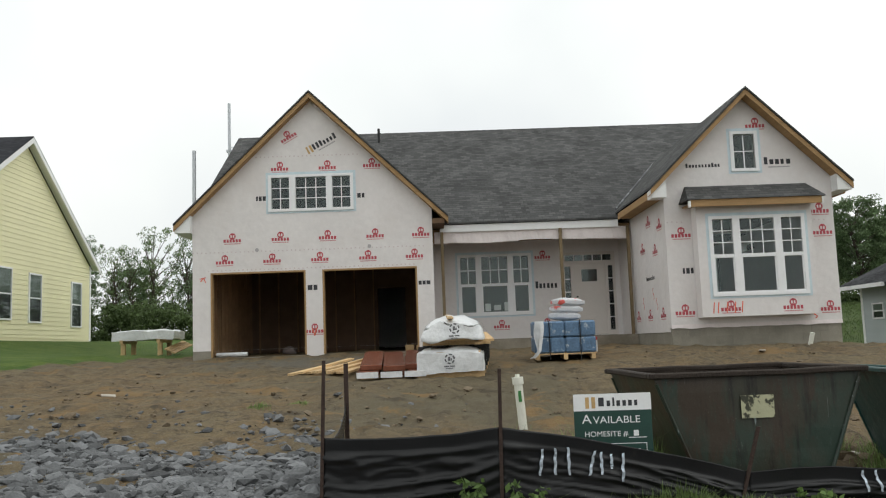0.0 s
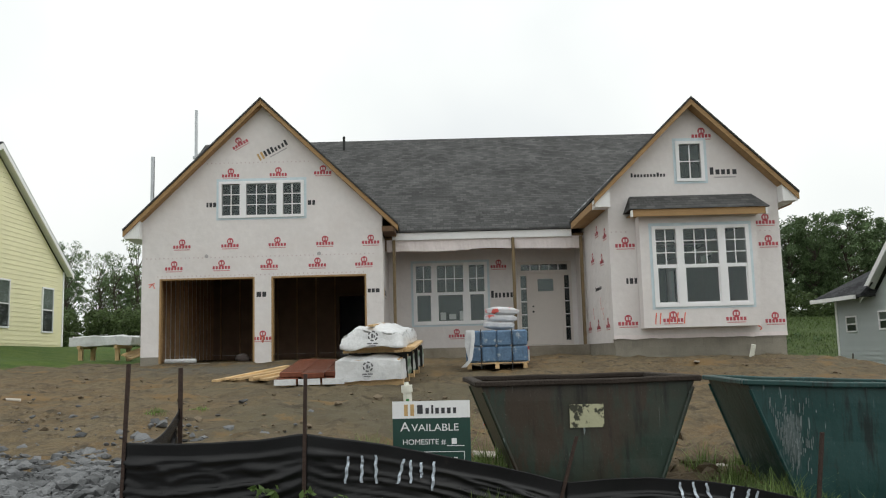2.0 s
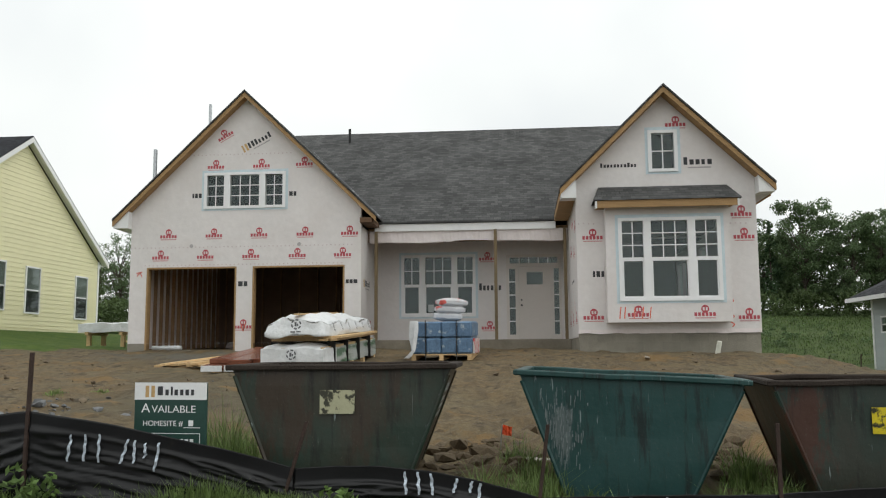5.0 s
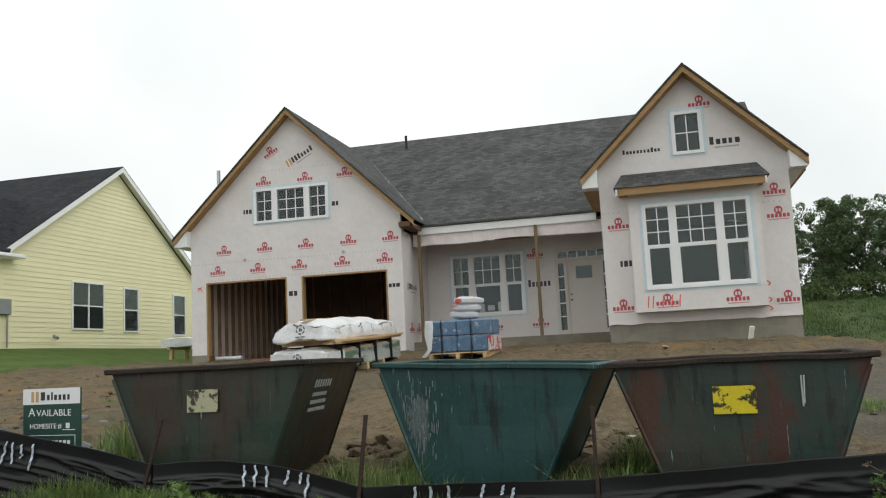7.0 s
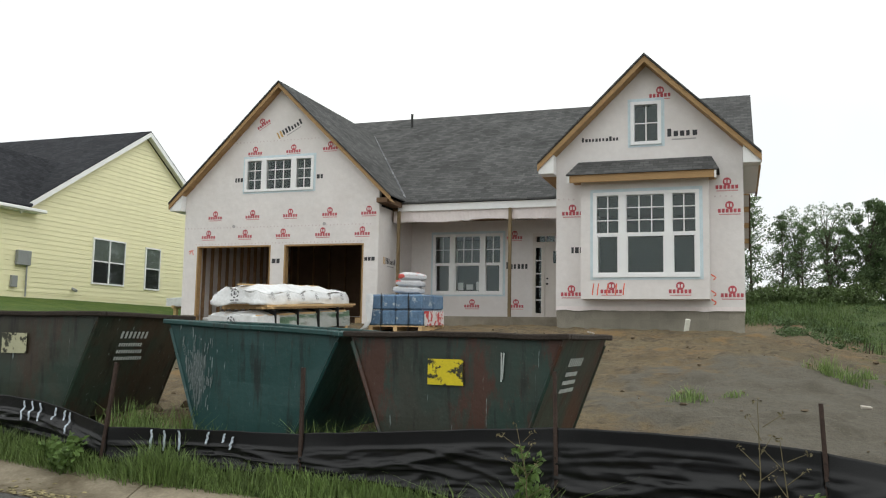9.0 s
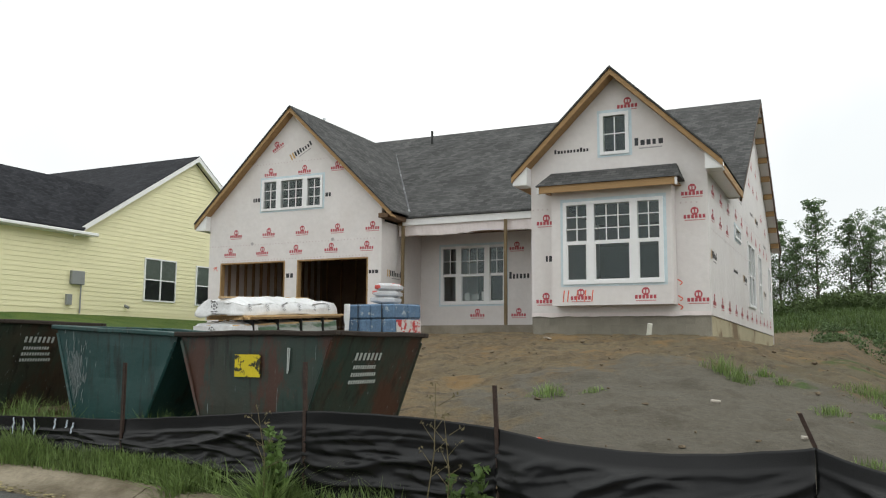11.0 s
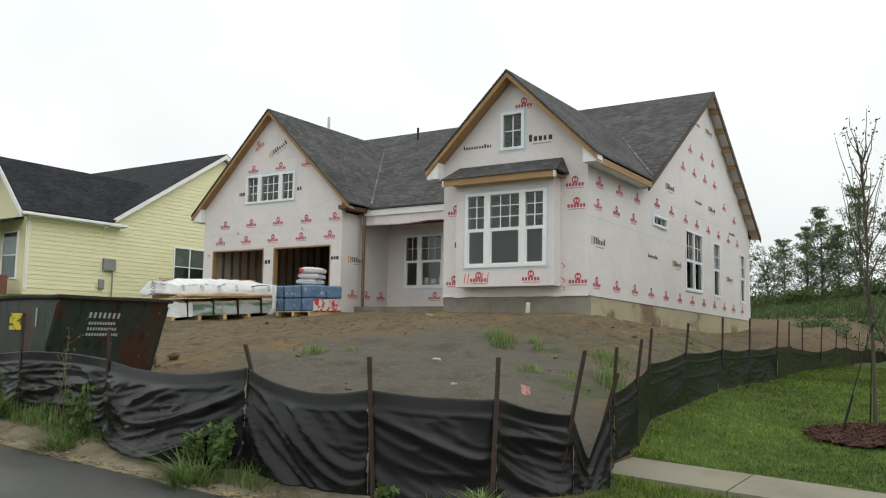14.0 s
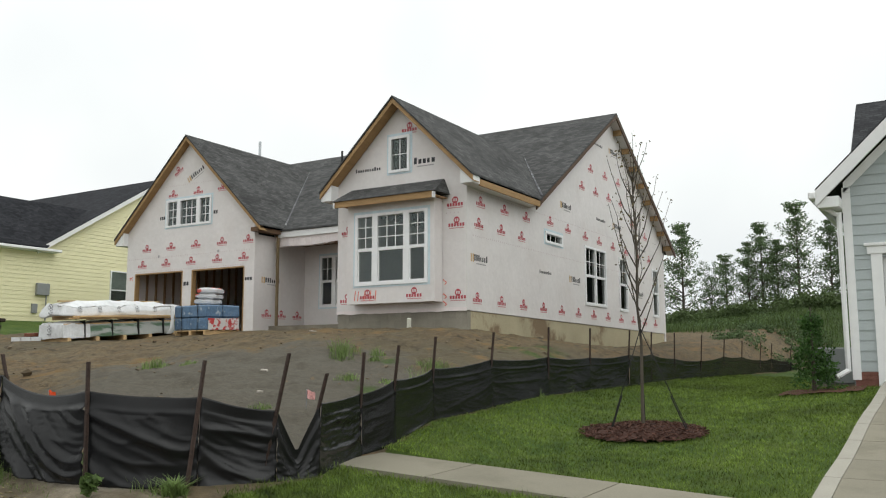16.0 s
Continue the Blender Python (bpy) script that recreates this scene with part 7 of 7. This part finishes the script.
rng = np.random.default_rng(21)
def in_lawn(x, y):
    ok = (x > lawn_edge(y)) & ((y > 8.85) | (y < 7.86)) & (x < np.where(y < 17.9, 12.89 - 0.004 * (y - 9.2), 12.2))
    ok &= np.hypot(x - 10.53, y - 12.0) > 0.72
    return ok & ((y > 7.85) | (x > 8.9) | (y < 6.6))
n = 210000
d = rng.uniform(0, 1, n) ** 1.7
x, y = rng.uniform(8.0, 13.4, n), 6.2 + d * 24
k = in_lawn(x, y)
x, y = x[k], y[k]
blades("lawn_grass", "mown green lawn grass", np.column_stack([x, y]), rng.uniform(0.02, 0.05, len(x)) * (1 + 0.02 * (y - 6)), rng.uniform(0.002, 0.0045, len(x)) * (1 + 0.06 * (y - 6)), GRASS, 1, 1.7)


def tuft_points(tufts, per, seed):
    rng = np.random.default_rng(seed)
    out, hh = [], []
    for x, y, r, h in tufts:
        m = int(per * r / 0.3)
        a = rng.uniform(0, math.tau, m)
        q = rng.uniform(0, 1, m) ** 0.8 * r * (1 + 0.35 * np.sin(3 * a + x))
        out.append(np.column_stack([x + q * np.cos(a), y + q * np.sin(a)]))
        hh.append(h * rng.uniform(0.35, 1.0, m) * (1.05 - 0.75 * (q / r) ** 2))
    return np.concatenate(out), np.concatenate(hh)


T = [(-4.5, 8.4, 0.5, 0.42), (-3.9, 8.1, 0.4, 0.45), (-3.35, 7.1, 0.25, 0.6), (-3.3, 7.7, 0.3, 0.5), (-0.85, 7.0, 0.35, 0.4), (-0.95, 7.8, 0.35, 0.35), (1.05, 7.1, 0.3, 0.35), (0.95, 7.8, 0.3, 0.4), (3.2, 7.1, 0.25, 0.2),
     (-1.35, 6.85, 0.4, 0.42), (-1.0, 6.7, 0.35, 0.45), (0.62, 6.8, 0.35, 0.42), (0.95, 6.65, 0.4, 0.45), (1.0, 8.2, 0.35, 0.5), (-3.7, 7.3, 0.3, 0.85), (-1.1, 8.4, 0.25, 0.4),
     (5.05, 12.8, 0.35, 0.34), (5.3, 12.4, 0.25, 0.28), (6.9, 12.9, 0.5, 0.22), (7.35, 11.7, 0.3, 0.42), (7.6, 11.4, 0.2, 0.3), (7.7, 13.6, 0.4, 0.25), (6.4, 11.2, 0.25, 0.14), (3.4, 10.2, 0.25, 0.2), (7.6, 15, 0.5, 0.3), (-7.7, 11.5, 0.2, 0.12), (6.8, 9.0, 0.3, 0.12)]
pts, hs = tuft_points(T + [(q[0] + 0.5, q[1] + 0.3, 0.16, q[3] * 0.6) for q in T], 210, 4)
blades("weed_tufts", "rough green grass tufts on the bare soil", pts, hs, np.full(len(hs), 0.0045), WEED, 2, 1.1)
# uncut verge in front of the fence
rng = np.random.default_rng(31)
n = 46000
x = rng.uniform(-5.8, 8.6, n)
dens = np.array([0.3 + 0.9 * noise.noise((q * 1.1, 2.0, 0)) for q in x]) + 0.3 * smooth_step((2.2 - x) / 1.5)
k = rng.random(n) < dens
x = x[k]
fence_y = np.interp(x, [p[0] for p in POSTS[:9]], [p[1] for p in POSTS[:9]])
y = fence_y - 0.03 - 0.2 * rng.random(len(x)) ** 1.4 + np.where(rng.random(len(x)) < 0.2, 0.25, 0.0)
tall = np.array([0.4 + 0.7 * max(0, noise.noise((q * 1.3, 8.0, 0))) + 0.1 * float(smooth_step((-1.8 - q) / 2.0)) for q in x])
blades("verge_grass", "uncut grass and weeds along the silt fence", np.column_stack([x, y]), rng.uniform(0.08, 0.42, len(x)) * tall, rng.uniform(0.003, 0.0065, len(x)), WEED, 3, 1.0)
n = 9000
x = rng.uniform(8.9, 15, n)
y = rng.uniform(6.25, 7.82, n)
blades("verge_lawn", "grass strip between kerb and sidewalk", np.column_stack([x, y]), rng.uniform(0.03, 0.1, n), rng.uniform(0.002, 0.004, n), GRASS, 6, 1.6)


# ---- trees ----
def leaf_cloud(name, centres, radii, per, size, mat, parent, seed, flat=0.75):
    rng = np.random.default_rng(seed)
    V = []
    for c, r in zip(centres, radii):
        m = int(per)
        d = rng.standard_normal((m, 3))
        d /= np.linalg.norm(d, axis=1)[:, None]
        p = np.asarray(c) + d * (r * rng.uniform(0.25, 1.0, m) ** 0.6)[:, None] * [1, 1, flat]
        u = rng.standard_normal((m, 3))
        u /= np.linalg.norm(u, axis=1)[:, None]
        w = np.cross(u, rng.standard_normal((m, 3)))
        w /= np.linalg.norm(w, axis=1)[:, None]
        s = (size * rng.uniform(0.5, 1.3, m))[:, None]
        V.append(np.stack([p - u * s, p + w * s * 0.5, p + u * s, p - w * s * 0.5], 1).reshape(-1, 3))
    V = np.concatenate(V)
    F = np.arange(len(V)).reshape(-1, 4)
    return from_arrays(name, V.tolist(), F.tolist(), mat, parent)


def tree(label, height, spread, mat, seed, m, per=52, leaf=0.12, bare=0.16, clumps=95):
    rng = random.Random(seed)
    root = thing("tree", label, "tree", m, group="tree line behind the plots")
    bm = bmesh.new()
    p, r = Vector((0, 0, -0.3)), height * 0.018
    trunk = [p]
    for i in range(6):
        q = p + Vector((rng.uniform(-0.25, 0.25), rng.uniform(-0.25, 0.25), height * 0.75 / 6))
        rod(bm, p, q, r, r * 0.82, 7)
        p, r = q, r * 0.82
        trunk.append(p)
    centres, radii = [], []
    for i in range(clumps):
        t = bare + (1 - bare) * rng.random()
        k = min(5, int(t * 6))
        base = trunk[k].lerp(trunk[k + 1], rng.random())
        a = rng.uniform(0, math.tau)
        reach = spread * (0.25 + 0.75 * math.sin(math.pi * min(1, 0.25 + 0.75 * (1 - t)))) * rng.uniform(0.3, 1.0)
        tip = Vector((math.cos(a) * reach, math.sin(a) * reach, height * min(1, t + rng.uniform(0.0, 0.12))))
        if i % 2 == 0:
            rod(bm, base, tip, height * 0.005, height * 0.0012, 5)
        centres.append(tip)
        radii.append(spread * rng.uniform(0.12, 0.27))
    part("trunk", bm, BARK, root)
    leaf_cloud("crown", [c[:] for c in centres], radii, per, leaf, mat, root, seed)
    return root


def conifer(label, height, spread, seed, m):
    rng = random.Random(seed)
    root = thing("tree", label, "tree", m, group="tree line behind the plots")
    bm = bmesh.new()
    rod(bm, (0, 0, -0.3), (0, 0, height), height * 0.015, 0.01, 7)
    part("trunk", bm, BARK, root)
    cs, rs = [], []
    for i in range(90):
        t = rng.random() ** 0.8
        a = rng.uniform(0, math.tau)
        r = spread * (1 - t) * rng.uniform(0.3, 1.0)
        cs.append((math.cos(a) * r, math.sin(a) * r, height * (0.08 + 0.9 * t)))
        rs.append(spread * 0.22 * (1.15 - t))
    leaf_cloud("crown", cs, rs, 40, 0.14, NEEDLE, root, seed, 0.6)
    return root


def young_conical(label, height, spread, seed, m):
    """An upright young tree: straight stem, rising limbs in loose tiers, sky between them."""
    rng = random.Random(seed)
    root = thing("tree", label, "tree", m, group="tree line behind the plots")
    bm = bmesh.new()
    rod(bm, (0, 0, -0.3), (0, 0, height * 0.98), height * 0.014, 0.012, 7)
    cs, rs = [], []
    tiers = 20
    for k in range(tiers):
        t = 0.16 + 0.82 * k / (tiers - 1) + rng.uniform(-0.02, 0.02)
        for b in range(rng.choice((2, 3, 4))):
            a = rng.uniform(0, math.tau)
            reach = spread * (1.0 - 0.8 * t) * rng.uniform(0.3, 1.3)
            lift = reach * rng.uniform(0.3, 1.0)
            base, tip = Vector((0, 0, height * t)), Vector((math.cos(a) * reach, math.sin(a) * reach, min(height, height * t + lift)))
            rod(bm, base, tip, 0.035 * (1.2 - t), 0.008, 5)
            for f in (0.45, 0.75, 1.0):
                if rng.random() < 0.85:
                    cs.append(base.lerp(tip, f)[:])
                    rs.append(spread * (0.3 - 0.14 * t) * rng.uniform(0.55, 1.1))
    cs.append((0, 0, height))
    rs.append(0.16)
    part("trunk", bm, BARK, root)
    leaf_cloud("crown", cs, rs, 30, 0.08, LEAF_MID, root, seed, 0.85)
    return root


# crown shapes built once each at the size of a full tree
DENSE = [tree("dense dark green deciduous tree", 10.0, 3.4, LEAF_DARK, 2, pose(20, 68, gz(20, 68)), per=130, leaf=0.13, bare=0.12, clumps=135),
         tree("dense mid-green deciduous tree", 10.0, 3.2, LEAF_MID, 7, pose(28, 69, gz(28, 69)), per=120, leaf=0.13, bare=0.14, clumps=120)]
OPEN = [tree("thin open-crowned tree with sky showing through", 10.0, 2.6, LEAF_MID, 3, pose(38, 70, gz(38, 70)), per=44, clumps=85, leaf=0.11, bare=0.22),
        tree("slender half-bare tree with pale green leaves", 10.0, 2.4, LEAF, 5, pose(-31, 55, gz(-31, 55)), per=36, clumps=90, leaf=0.11, bare=0.25)]
CONIC = [young_conical("upright young tree with rising tiers of branches", 7.0, 2.1, 11, pose(-6.9, 62, gz(-6.9, 62))),
         young_conical("upright young tree with loose tiers of branches", 7.0, 1.9, 12, pose(-8.4, 62, gz(-8.4, 62)))]
FIR = conifer("dark green conifer with drooping boughs", 9.0, 2.4, 4, pose(42, 66, gz(42, 66)))


def plant(proto, full, x, y, top, width, turn):
    """A copy scaled so that its tip stands at the height top and its crown is width times as wide."""
    z = gz(x, y)
    k = (top - z) / full
    c = copy_thing(proto, pose(x, y, z, 0, 0, turn))
    c.scale = (k * width, k * width, k)


rng = random.Random(9)
# single young trees on the bank behind the plot
for i, (x, top, w) in enumerate(((-3.0, 10.9, 1.15), (-5.6, 9.9, 1.1), (0.2, 8.4, 1.3), (1.5, 9.3, 1.1), (2.5, 10.5, 1.15), (3.6, 9.2, 1.2), (4.85, 11.8, 1.1), (6.9, 10.4, 1.1), (8.1, 9.6, 1.2))):
    plant(CONIC[i % 2], 7.0, x, 63 + rng.uniform(-0.6, 0.6), top, w, rng.uniform(0, 360))
for i, (x, top, w) in enumerate(((8.0, 11.2, 0.95), (9.9, 11.4, 0.9), (-1.2, 8.3, 1.0))):
    plant(OPEN[0], 10.4, x, 64 + rng.uniform(-0.5, 0.5), top, w, rng.uniform(0, 360))
# closed edge of the wood further along
for i, (x, top, w) in enumerate(((12.4, 11.3, 0.85), (14.8, 11.6, 0.9), (19.2, 12.7, 0.95), (22.2, 11.3, 0.9), (24.4, 11.9, 0.8), (27.2, 12.2, 1.0), (30.4, 11.6, 0.95), (33.6, 12.0, 0.95), (37, 11.4, 1.0), (40.5, 11.8, 1.0), (44, 11.2, 1.0), (48, 11.6, 1.0), (52, 11.4, 1.0))):
    plant(DENSE[i % 2 if x > 18 else 0], 10.6, x, 63.5 + rng.uniform(-0.8, 0.8), top, w, rng.uniform(0, 360))
plant(FIR, 9.0, 16.8, 63.2, 11.3, 0.85, 40)
plant(FIR, 9.0, 13.5, 65.0, 11.0, 0.9, 140)
for i in range(16):
    x = 11.5 + 2.8 * i + rng.uniform(-0.8, 0.8)
    plant(DENSE[(i + 1) % 2], 10.6, x, 69 + rng.uniform(-1.5, 1.5), 11.0 + rng.uniform(-0.6, 0.5), 1.05, rng.uniform(0, 360))
# thicket between the two plots
for i, (x, top, w) in enumerate(((-36, 9.0, 1.0), (-33.4, 9.4, 1.0), (-28.9, 9.3, 0.9), (-27.0, 9.7, 0.85), (-25.4, 9.2, 0.8), (-23.8, 8.8, 0.8), (-22.3, 10.1, 0.9), (-20.5, 9.6, 0.9), (-18.7, 8.6, 0.8), (-16.8, 8.0, 0.8))):
    plant((OPEN[1], OPEN[0])[i % 2], 10.4, x, 53 + rng.uniform(-0.7, 0.7), top, w, rng.uniform(0, 360))
for i in range(9):
    x = -34 + 2.2 * i + rng.uniform(-0.5, 0.5)
    plant((DENSE[1], OPEN[1])[i % 2], 10.4, x, 57 + rng.uniform(-0.7, 0.7), 7.6 + rng.uniform(-0.6, 0.9), 1.1, rng.uniform(0, 360))
# the first tree of each shape stands in the rows too, at its neighbours' size
for proto, k in ((DENSE[0], 0.57), (DENSE[1], 0.57), (OPEN[0], 0.6), (OPEN[1], 0.58), (CONIC[0], 0.75), (CONIC[1], 0.7), (FIR, 0.65)):
    proto.scale = (k, k, k)
# bramble and scrub under the trees
cs, rs = [], []
for i in range(1500):
    if i < 480:
        x, y, h = rng.uniform(-38, -13), rng.uniform(48.5, 53), 2.0
    elif i < 900:
        x, y, h = rng.uniform(-9, 12), rng.uniform(58, 63), 0.9
    else:
        x, y, h = rng.uniform(11, 56), rng.uniform(60, 65), 1.6
    cs.append((x, y, gz(x, y) + rng.uniform(-0.1, 1.0) * h))
    rs.append(rng.uniform(0.3, 0.9))
tagged(leaf_cloud("undergrowth", cs, rs, 100, 0.11, SCRUB, None, 5, 0.7), "dark scrub and brambles below the trees", "undergrowth", kind="stuff")
# long grass and weeds on the field behind
rr = np.random.default_rng(14)
n = 52000
x, y = rr.uniform(-9, 34, n), 37.5 + 22 * rr.uniform(0, 1, n) ** 1.2
clump = np.array([noise.noise((a * 0.35, b * 0.35, 2.0)) for a, b in zip(x, y)])
k = (x > 9.2) | (y > 41.5 + 1.5 * clump)
x, y, clump = x[k], y[k], clump[k]
hh = rr.uniform(0.12, 0.5, len(x)) * (1 + 1.1 * np.clip(clump, 0, 1)) * np.where(x > 9.5, 0.35, 0.9)
blades("field_weeds", "long grass and weeds on the rough field", np.column_stack([x, y]), hh, rr.uniform(0.008, 0.02, len(x)), FIELD, 15, 1.0, "weeds")
cs, rs = [], []
for i in range(190):
    x, y = (rng.uniform(5.5, 9.5), rng.uniform(36, 44)) if i < 70 else (rng.uniform(-6, 16), rng.uniform(43, 58))
    cs.append((x, y, gz(x, y) + 0.1))
    rs.append(rng.uniform(0.15, 0.5))
tagged(leaf_cloud("rough_growth", cs, rs, 80, 0.06, LEAF_DARK, None, 6, 0.6), "leafy weed clumps on the rough field", "weeds", kind="stuff")

# young staked tree in a mulch bed
TX, TY = 10.53, 12.0
yt = thing("young_tree", "slender staked young tree with few leaves", "tree", pose(TX, TY, gz(TX, TY)))
rng = random.Random(5)
bm = bmesh.new()
p, r = Vector((0, 0, -0.1)), 0.027
stem = [p]
for i in range(8):
    q = p + Vector((rng.uniform(-0.04, 0.012), rng.uniform(-0.02, 0.02), 0.43))
    rod(bm, p, q, r, r * 0.88, 8)
    p, r = q, r * 0.88
    stem.append(p)
tips = []
for i in range(34):
    t = 1.3 + 2.4 * (i / 34)
    base = stem[min(7, int((min(t, 3.3) + 0.1) / 0.43))].copy()
    base.z = min(t, 3.3)
    a = i * 2.4 + rng.uniform(-0.4, 0.4)
    ln = rng.uniform(0.45, 1.0) * (1.1 - 0.25 * (t - 1.3))
    prev, rr = base, 0.011
    for k in range(4):
        f = (k + 1) / 4
        nxt = base + Vector((math.cos(a) * 0.5 * ln * f ** 0.7, math.sin(a) * 0.5 * ln * f ** 0.7, ln * 1.25 * f)) + Vector((rng.uniform(-0.02, 0.02), rng.uniform(-0.02, 0.02), 0))
        rod(bm, prev, nxt, rr, rr * 0.7, 5)
        prev, rr = nxt, rr * 0.7
        if k > 0:
            tips.append(nxt)
part("trunk", bm, BARK, yt)
leaf_cloud("crown", [q[:] for q in tips], [0.07] * len(tips), 3, 0.022, leaf_material("young_leaves", (0.16, 0.13, 0.07)), yt, 3)
STRAP = material("black_strap", (0.015, 0.015, 0.015), 0.6, bump=0)
for dx, dy in ((-0.35, -0.25), (0.62, -0.1), (-0.12, 0.45)):
    bm = bmesh.new()
    rod(bm, (0, 0, 1.35), (dx, dy, 0.05), 0.006, n=5)
    rod(bm, (dx * 0.62, dy * 0.62, 0.5), (dx, dy, 0.0), 0.009, n=6)
    part("guy_strap", bm, STRAP, yt)
mb = thing("mulch_bed", "round bed of dark red-brown bark mulch", "mulch bed", pose(TX, TY, gz(TX, TY)))
bm = bmesh.new()
bmesh.ops.create_grid(bm, x_segments=40, y_segments=40, size=0.86)
bmesh.ops.delete(bm, geom=[v for v in bm.verts if math.hypot(v.co.x, v.co.y) > 0.78 + 0.09 * noise.noise(v.co * 3)], context="VERTS")
for v in bm.verts:
    q = math.hypot(v.co.x, v.co.y) / 0.8
    v.co.z = 0.1 * max(0, 1 - q * q) + 0.03 + 0.035 * noise.noise(v.co * 11) + gz(TX + v.co.x, TY + v.co.y) - gz(TX, TY)
part("mulch_mound", bm, MULCH, mb)
rng2 = np.random.default_rng(3)
bm = bmesh.new()
for i in range(700):
    a, q = rng2.uniform(0, math.tau), 0.8 * math.sqrt(rng2.random())
    xx, yy = q * math.cos(a), q * math.sin(a)
    zz = 0.1 * max(0, 1 - (q / 0.8) ** 2) + 0.045 + gz(TX + xx, TY + yy) - gz(TX, TY)
    add_box(bm, -0.035, 0.035, -0.009, 0.009, -0.004, 0.004, pose(xx, yy, zz, rng2.uniform(-30, 30), rng2.uniform(-30, 30), rng2.uniform(0, 180)))
tagged(part("mulch", bm, MULCH, mb), kind="stuff")
# evergreen shrub by the grey house
sh = thing("shrub", "upright evergreen shrub on the lawn's edge", "shrub", pose(11.8, 17.6, gz(11.8, 17.6)))
bm = bmesh.new()
rod(bm, (0, 0, -0.1), (0, 0, 1.5), 0.04, 0.01)
part("trunk", bm, BARK, sh)
rng = random.Random(8)
cs, rs = [], []
for i in range(46):
    t = rng.random()
    a, q = rng.uniform(0, math.tau), 0.45 * (1.05 - t) * rng.uniform(0.3, 1)
    cs.append((math.cos(a) * q, math.sin(a) * q, 0.12 + 1.15 * t))
    rs.append(0.2)
leaf_cloud("crown", cs, rs, 70, 0.035, leaf_material("shrub_leaves", (0.05, 0.11, 0.025)), sh, 8)
# weeds standing at the fence: bushy long-bladed clumps, one with dry seed stalks
DRY = material("dry_stalk", (0.12, 0.1, 0.05), 0.8, vary=0.3, bump=0)
for i, (x, y, r, h) in enumerate(((2.6, 5.9, 0.24, 0.62), (4.2, 5.78, 0.26, 0.4), (6.18, 5.62, 0.25, 0.5), (-4.95, 5.85, 0.28, 0.55), (7.75, 5.6, 0.1, 0.14), (8.6, 6.1, 0.14, 0.2), (5.2, 5.42, 0.12, 0.1), (1.7, 5.9, 0.2, 0.35))):
    pts, hs = tuft_points([(x, y, r, h * 0.85)], 520, 50 + i)
    g = blades("weed", "bushy green weed with long blades at the fence", pts, hs, np.full(len(hs), 0.0095), WEED, 60 + i, 2.2, "weed")
    g["group"] = "weeds at the fence"
for i, (x, y, h) in enumerate(((3.95, 5.8, 1.15), (4.15, 5.76, 0.95), (2.62, 5.85, 0.85))):
    ws_ = thing("weed_stalk", "thin dry weed stalk with brown seed heads", "weed", pose(x, y, gz(x, y) + 0.05, 3 * i - 4, 5 - 4 * i, 0), group="dry stalks at the fence")
    rng = random.Random(i)
    bm = bmesh.new()
    rod(bm, (0, 0, -0.05), (0.03, 0, h * 0.6), 0.005, 0.004, 5)
    rod(bm, (0.03, 0, h * 0.6), (-0.02, 0, h), 0.004, 0.002, 5)
    tips = [Vector((-0.02, 0, h))]
    for k in range(7):
        z = h * (0.45 + 0.07 * k)
        e = Vector(((-1) ** k * rng.uniform(0.05, 0.14), rng.uniform(-0.05, 0.05), z + rng.uniform(0.06, 0.14)))
        rod(bm, (0.02, 0, z), e, 0.003, 0.0015, 4)
        tips.append(e)
    part("stem", bm, DRY, ws_)
    tagged(leaf_cloud("seed_heads", [q[:] for q in tips], [0.03] * len(tips), 8, 0.012, DRY, ws_, i), kind="stuff")

LEAFY = leaf_material("weed_leaves", (0.11, 0.175, 0.05))
for i, (x, y, r, h) in enumerate(((4.25, 5.86, 0.2, 0.5), (6.3, 5.72, 0.22, 0.42), (6.05, 5.7, 0.14, 0.3), (2.62, 5.98, 0.14, 0.6), (-1.2, 5.9, 0.22, 0.28), (-2.3, 6.05, 0.25, 0.3), (-4.6, 5.8, 0.2, 0.4), (-5.0, 5.8, 0.18, 0.45), (8.0, 5.75, 0.12, 0.12))):
    lw = thing("leafy_weed", "leafy green weed growing against the silt fence", "weed", pose(x, y, max(gz(x, y), float(road_z(x)) + 0.09)), group="leafy weeds at the fence")
    rng = random.Random(70 + i)
    bm = bmesh.new()
    cs = []
    for k in range(9):
        a, q = rng.uniform(0, math.tau), r * rng.uniform(0.2, 1.0)
        tip = Vector((math.cos(a) * q, math.sin(a) * q * 0.6, h * rng.uniform(0.45, 1.0)))
        rod(bm, (tip.x * 0.2, tip.y * 0.2, -0.03), tip, 0.004, 0.002, 4)
        cs += [tuple(tip * f) for f in (0.4, 0.6, 0.8, 1.0)]
    part("stem", bm, LEAFY, lw)
    leaf_cloud("foliage", cs, [0.05] * len(cs), 9, 0.035, LEAFY, lw, 80 + i, 0.8)

sb = thing("mulch_bed", "narrow mulch bed along the neighbour's wall", "mulch bed", pose(11.95, 17.5, 0))
bm = bmesh.new()
bmesh.ops.create_grid(bm, x_segments=16, y_segments=14, size=0.5)
for v in bm.verts:
    v.co.x *= 1.35
    v.co.z = gz(11.95 + v.co.x, 17.5 + v.co.y) + 0.03 + 0.02 * noise.noise(v.co * 9)
part("mulch_mound", bm, MULCH, sb)
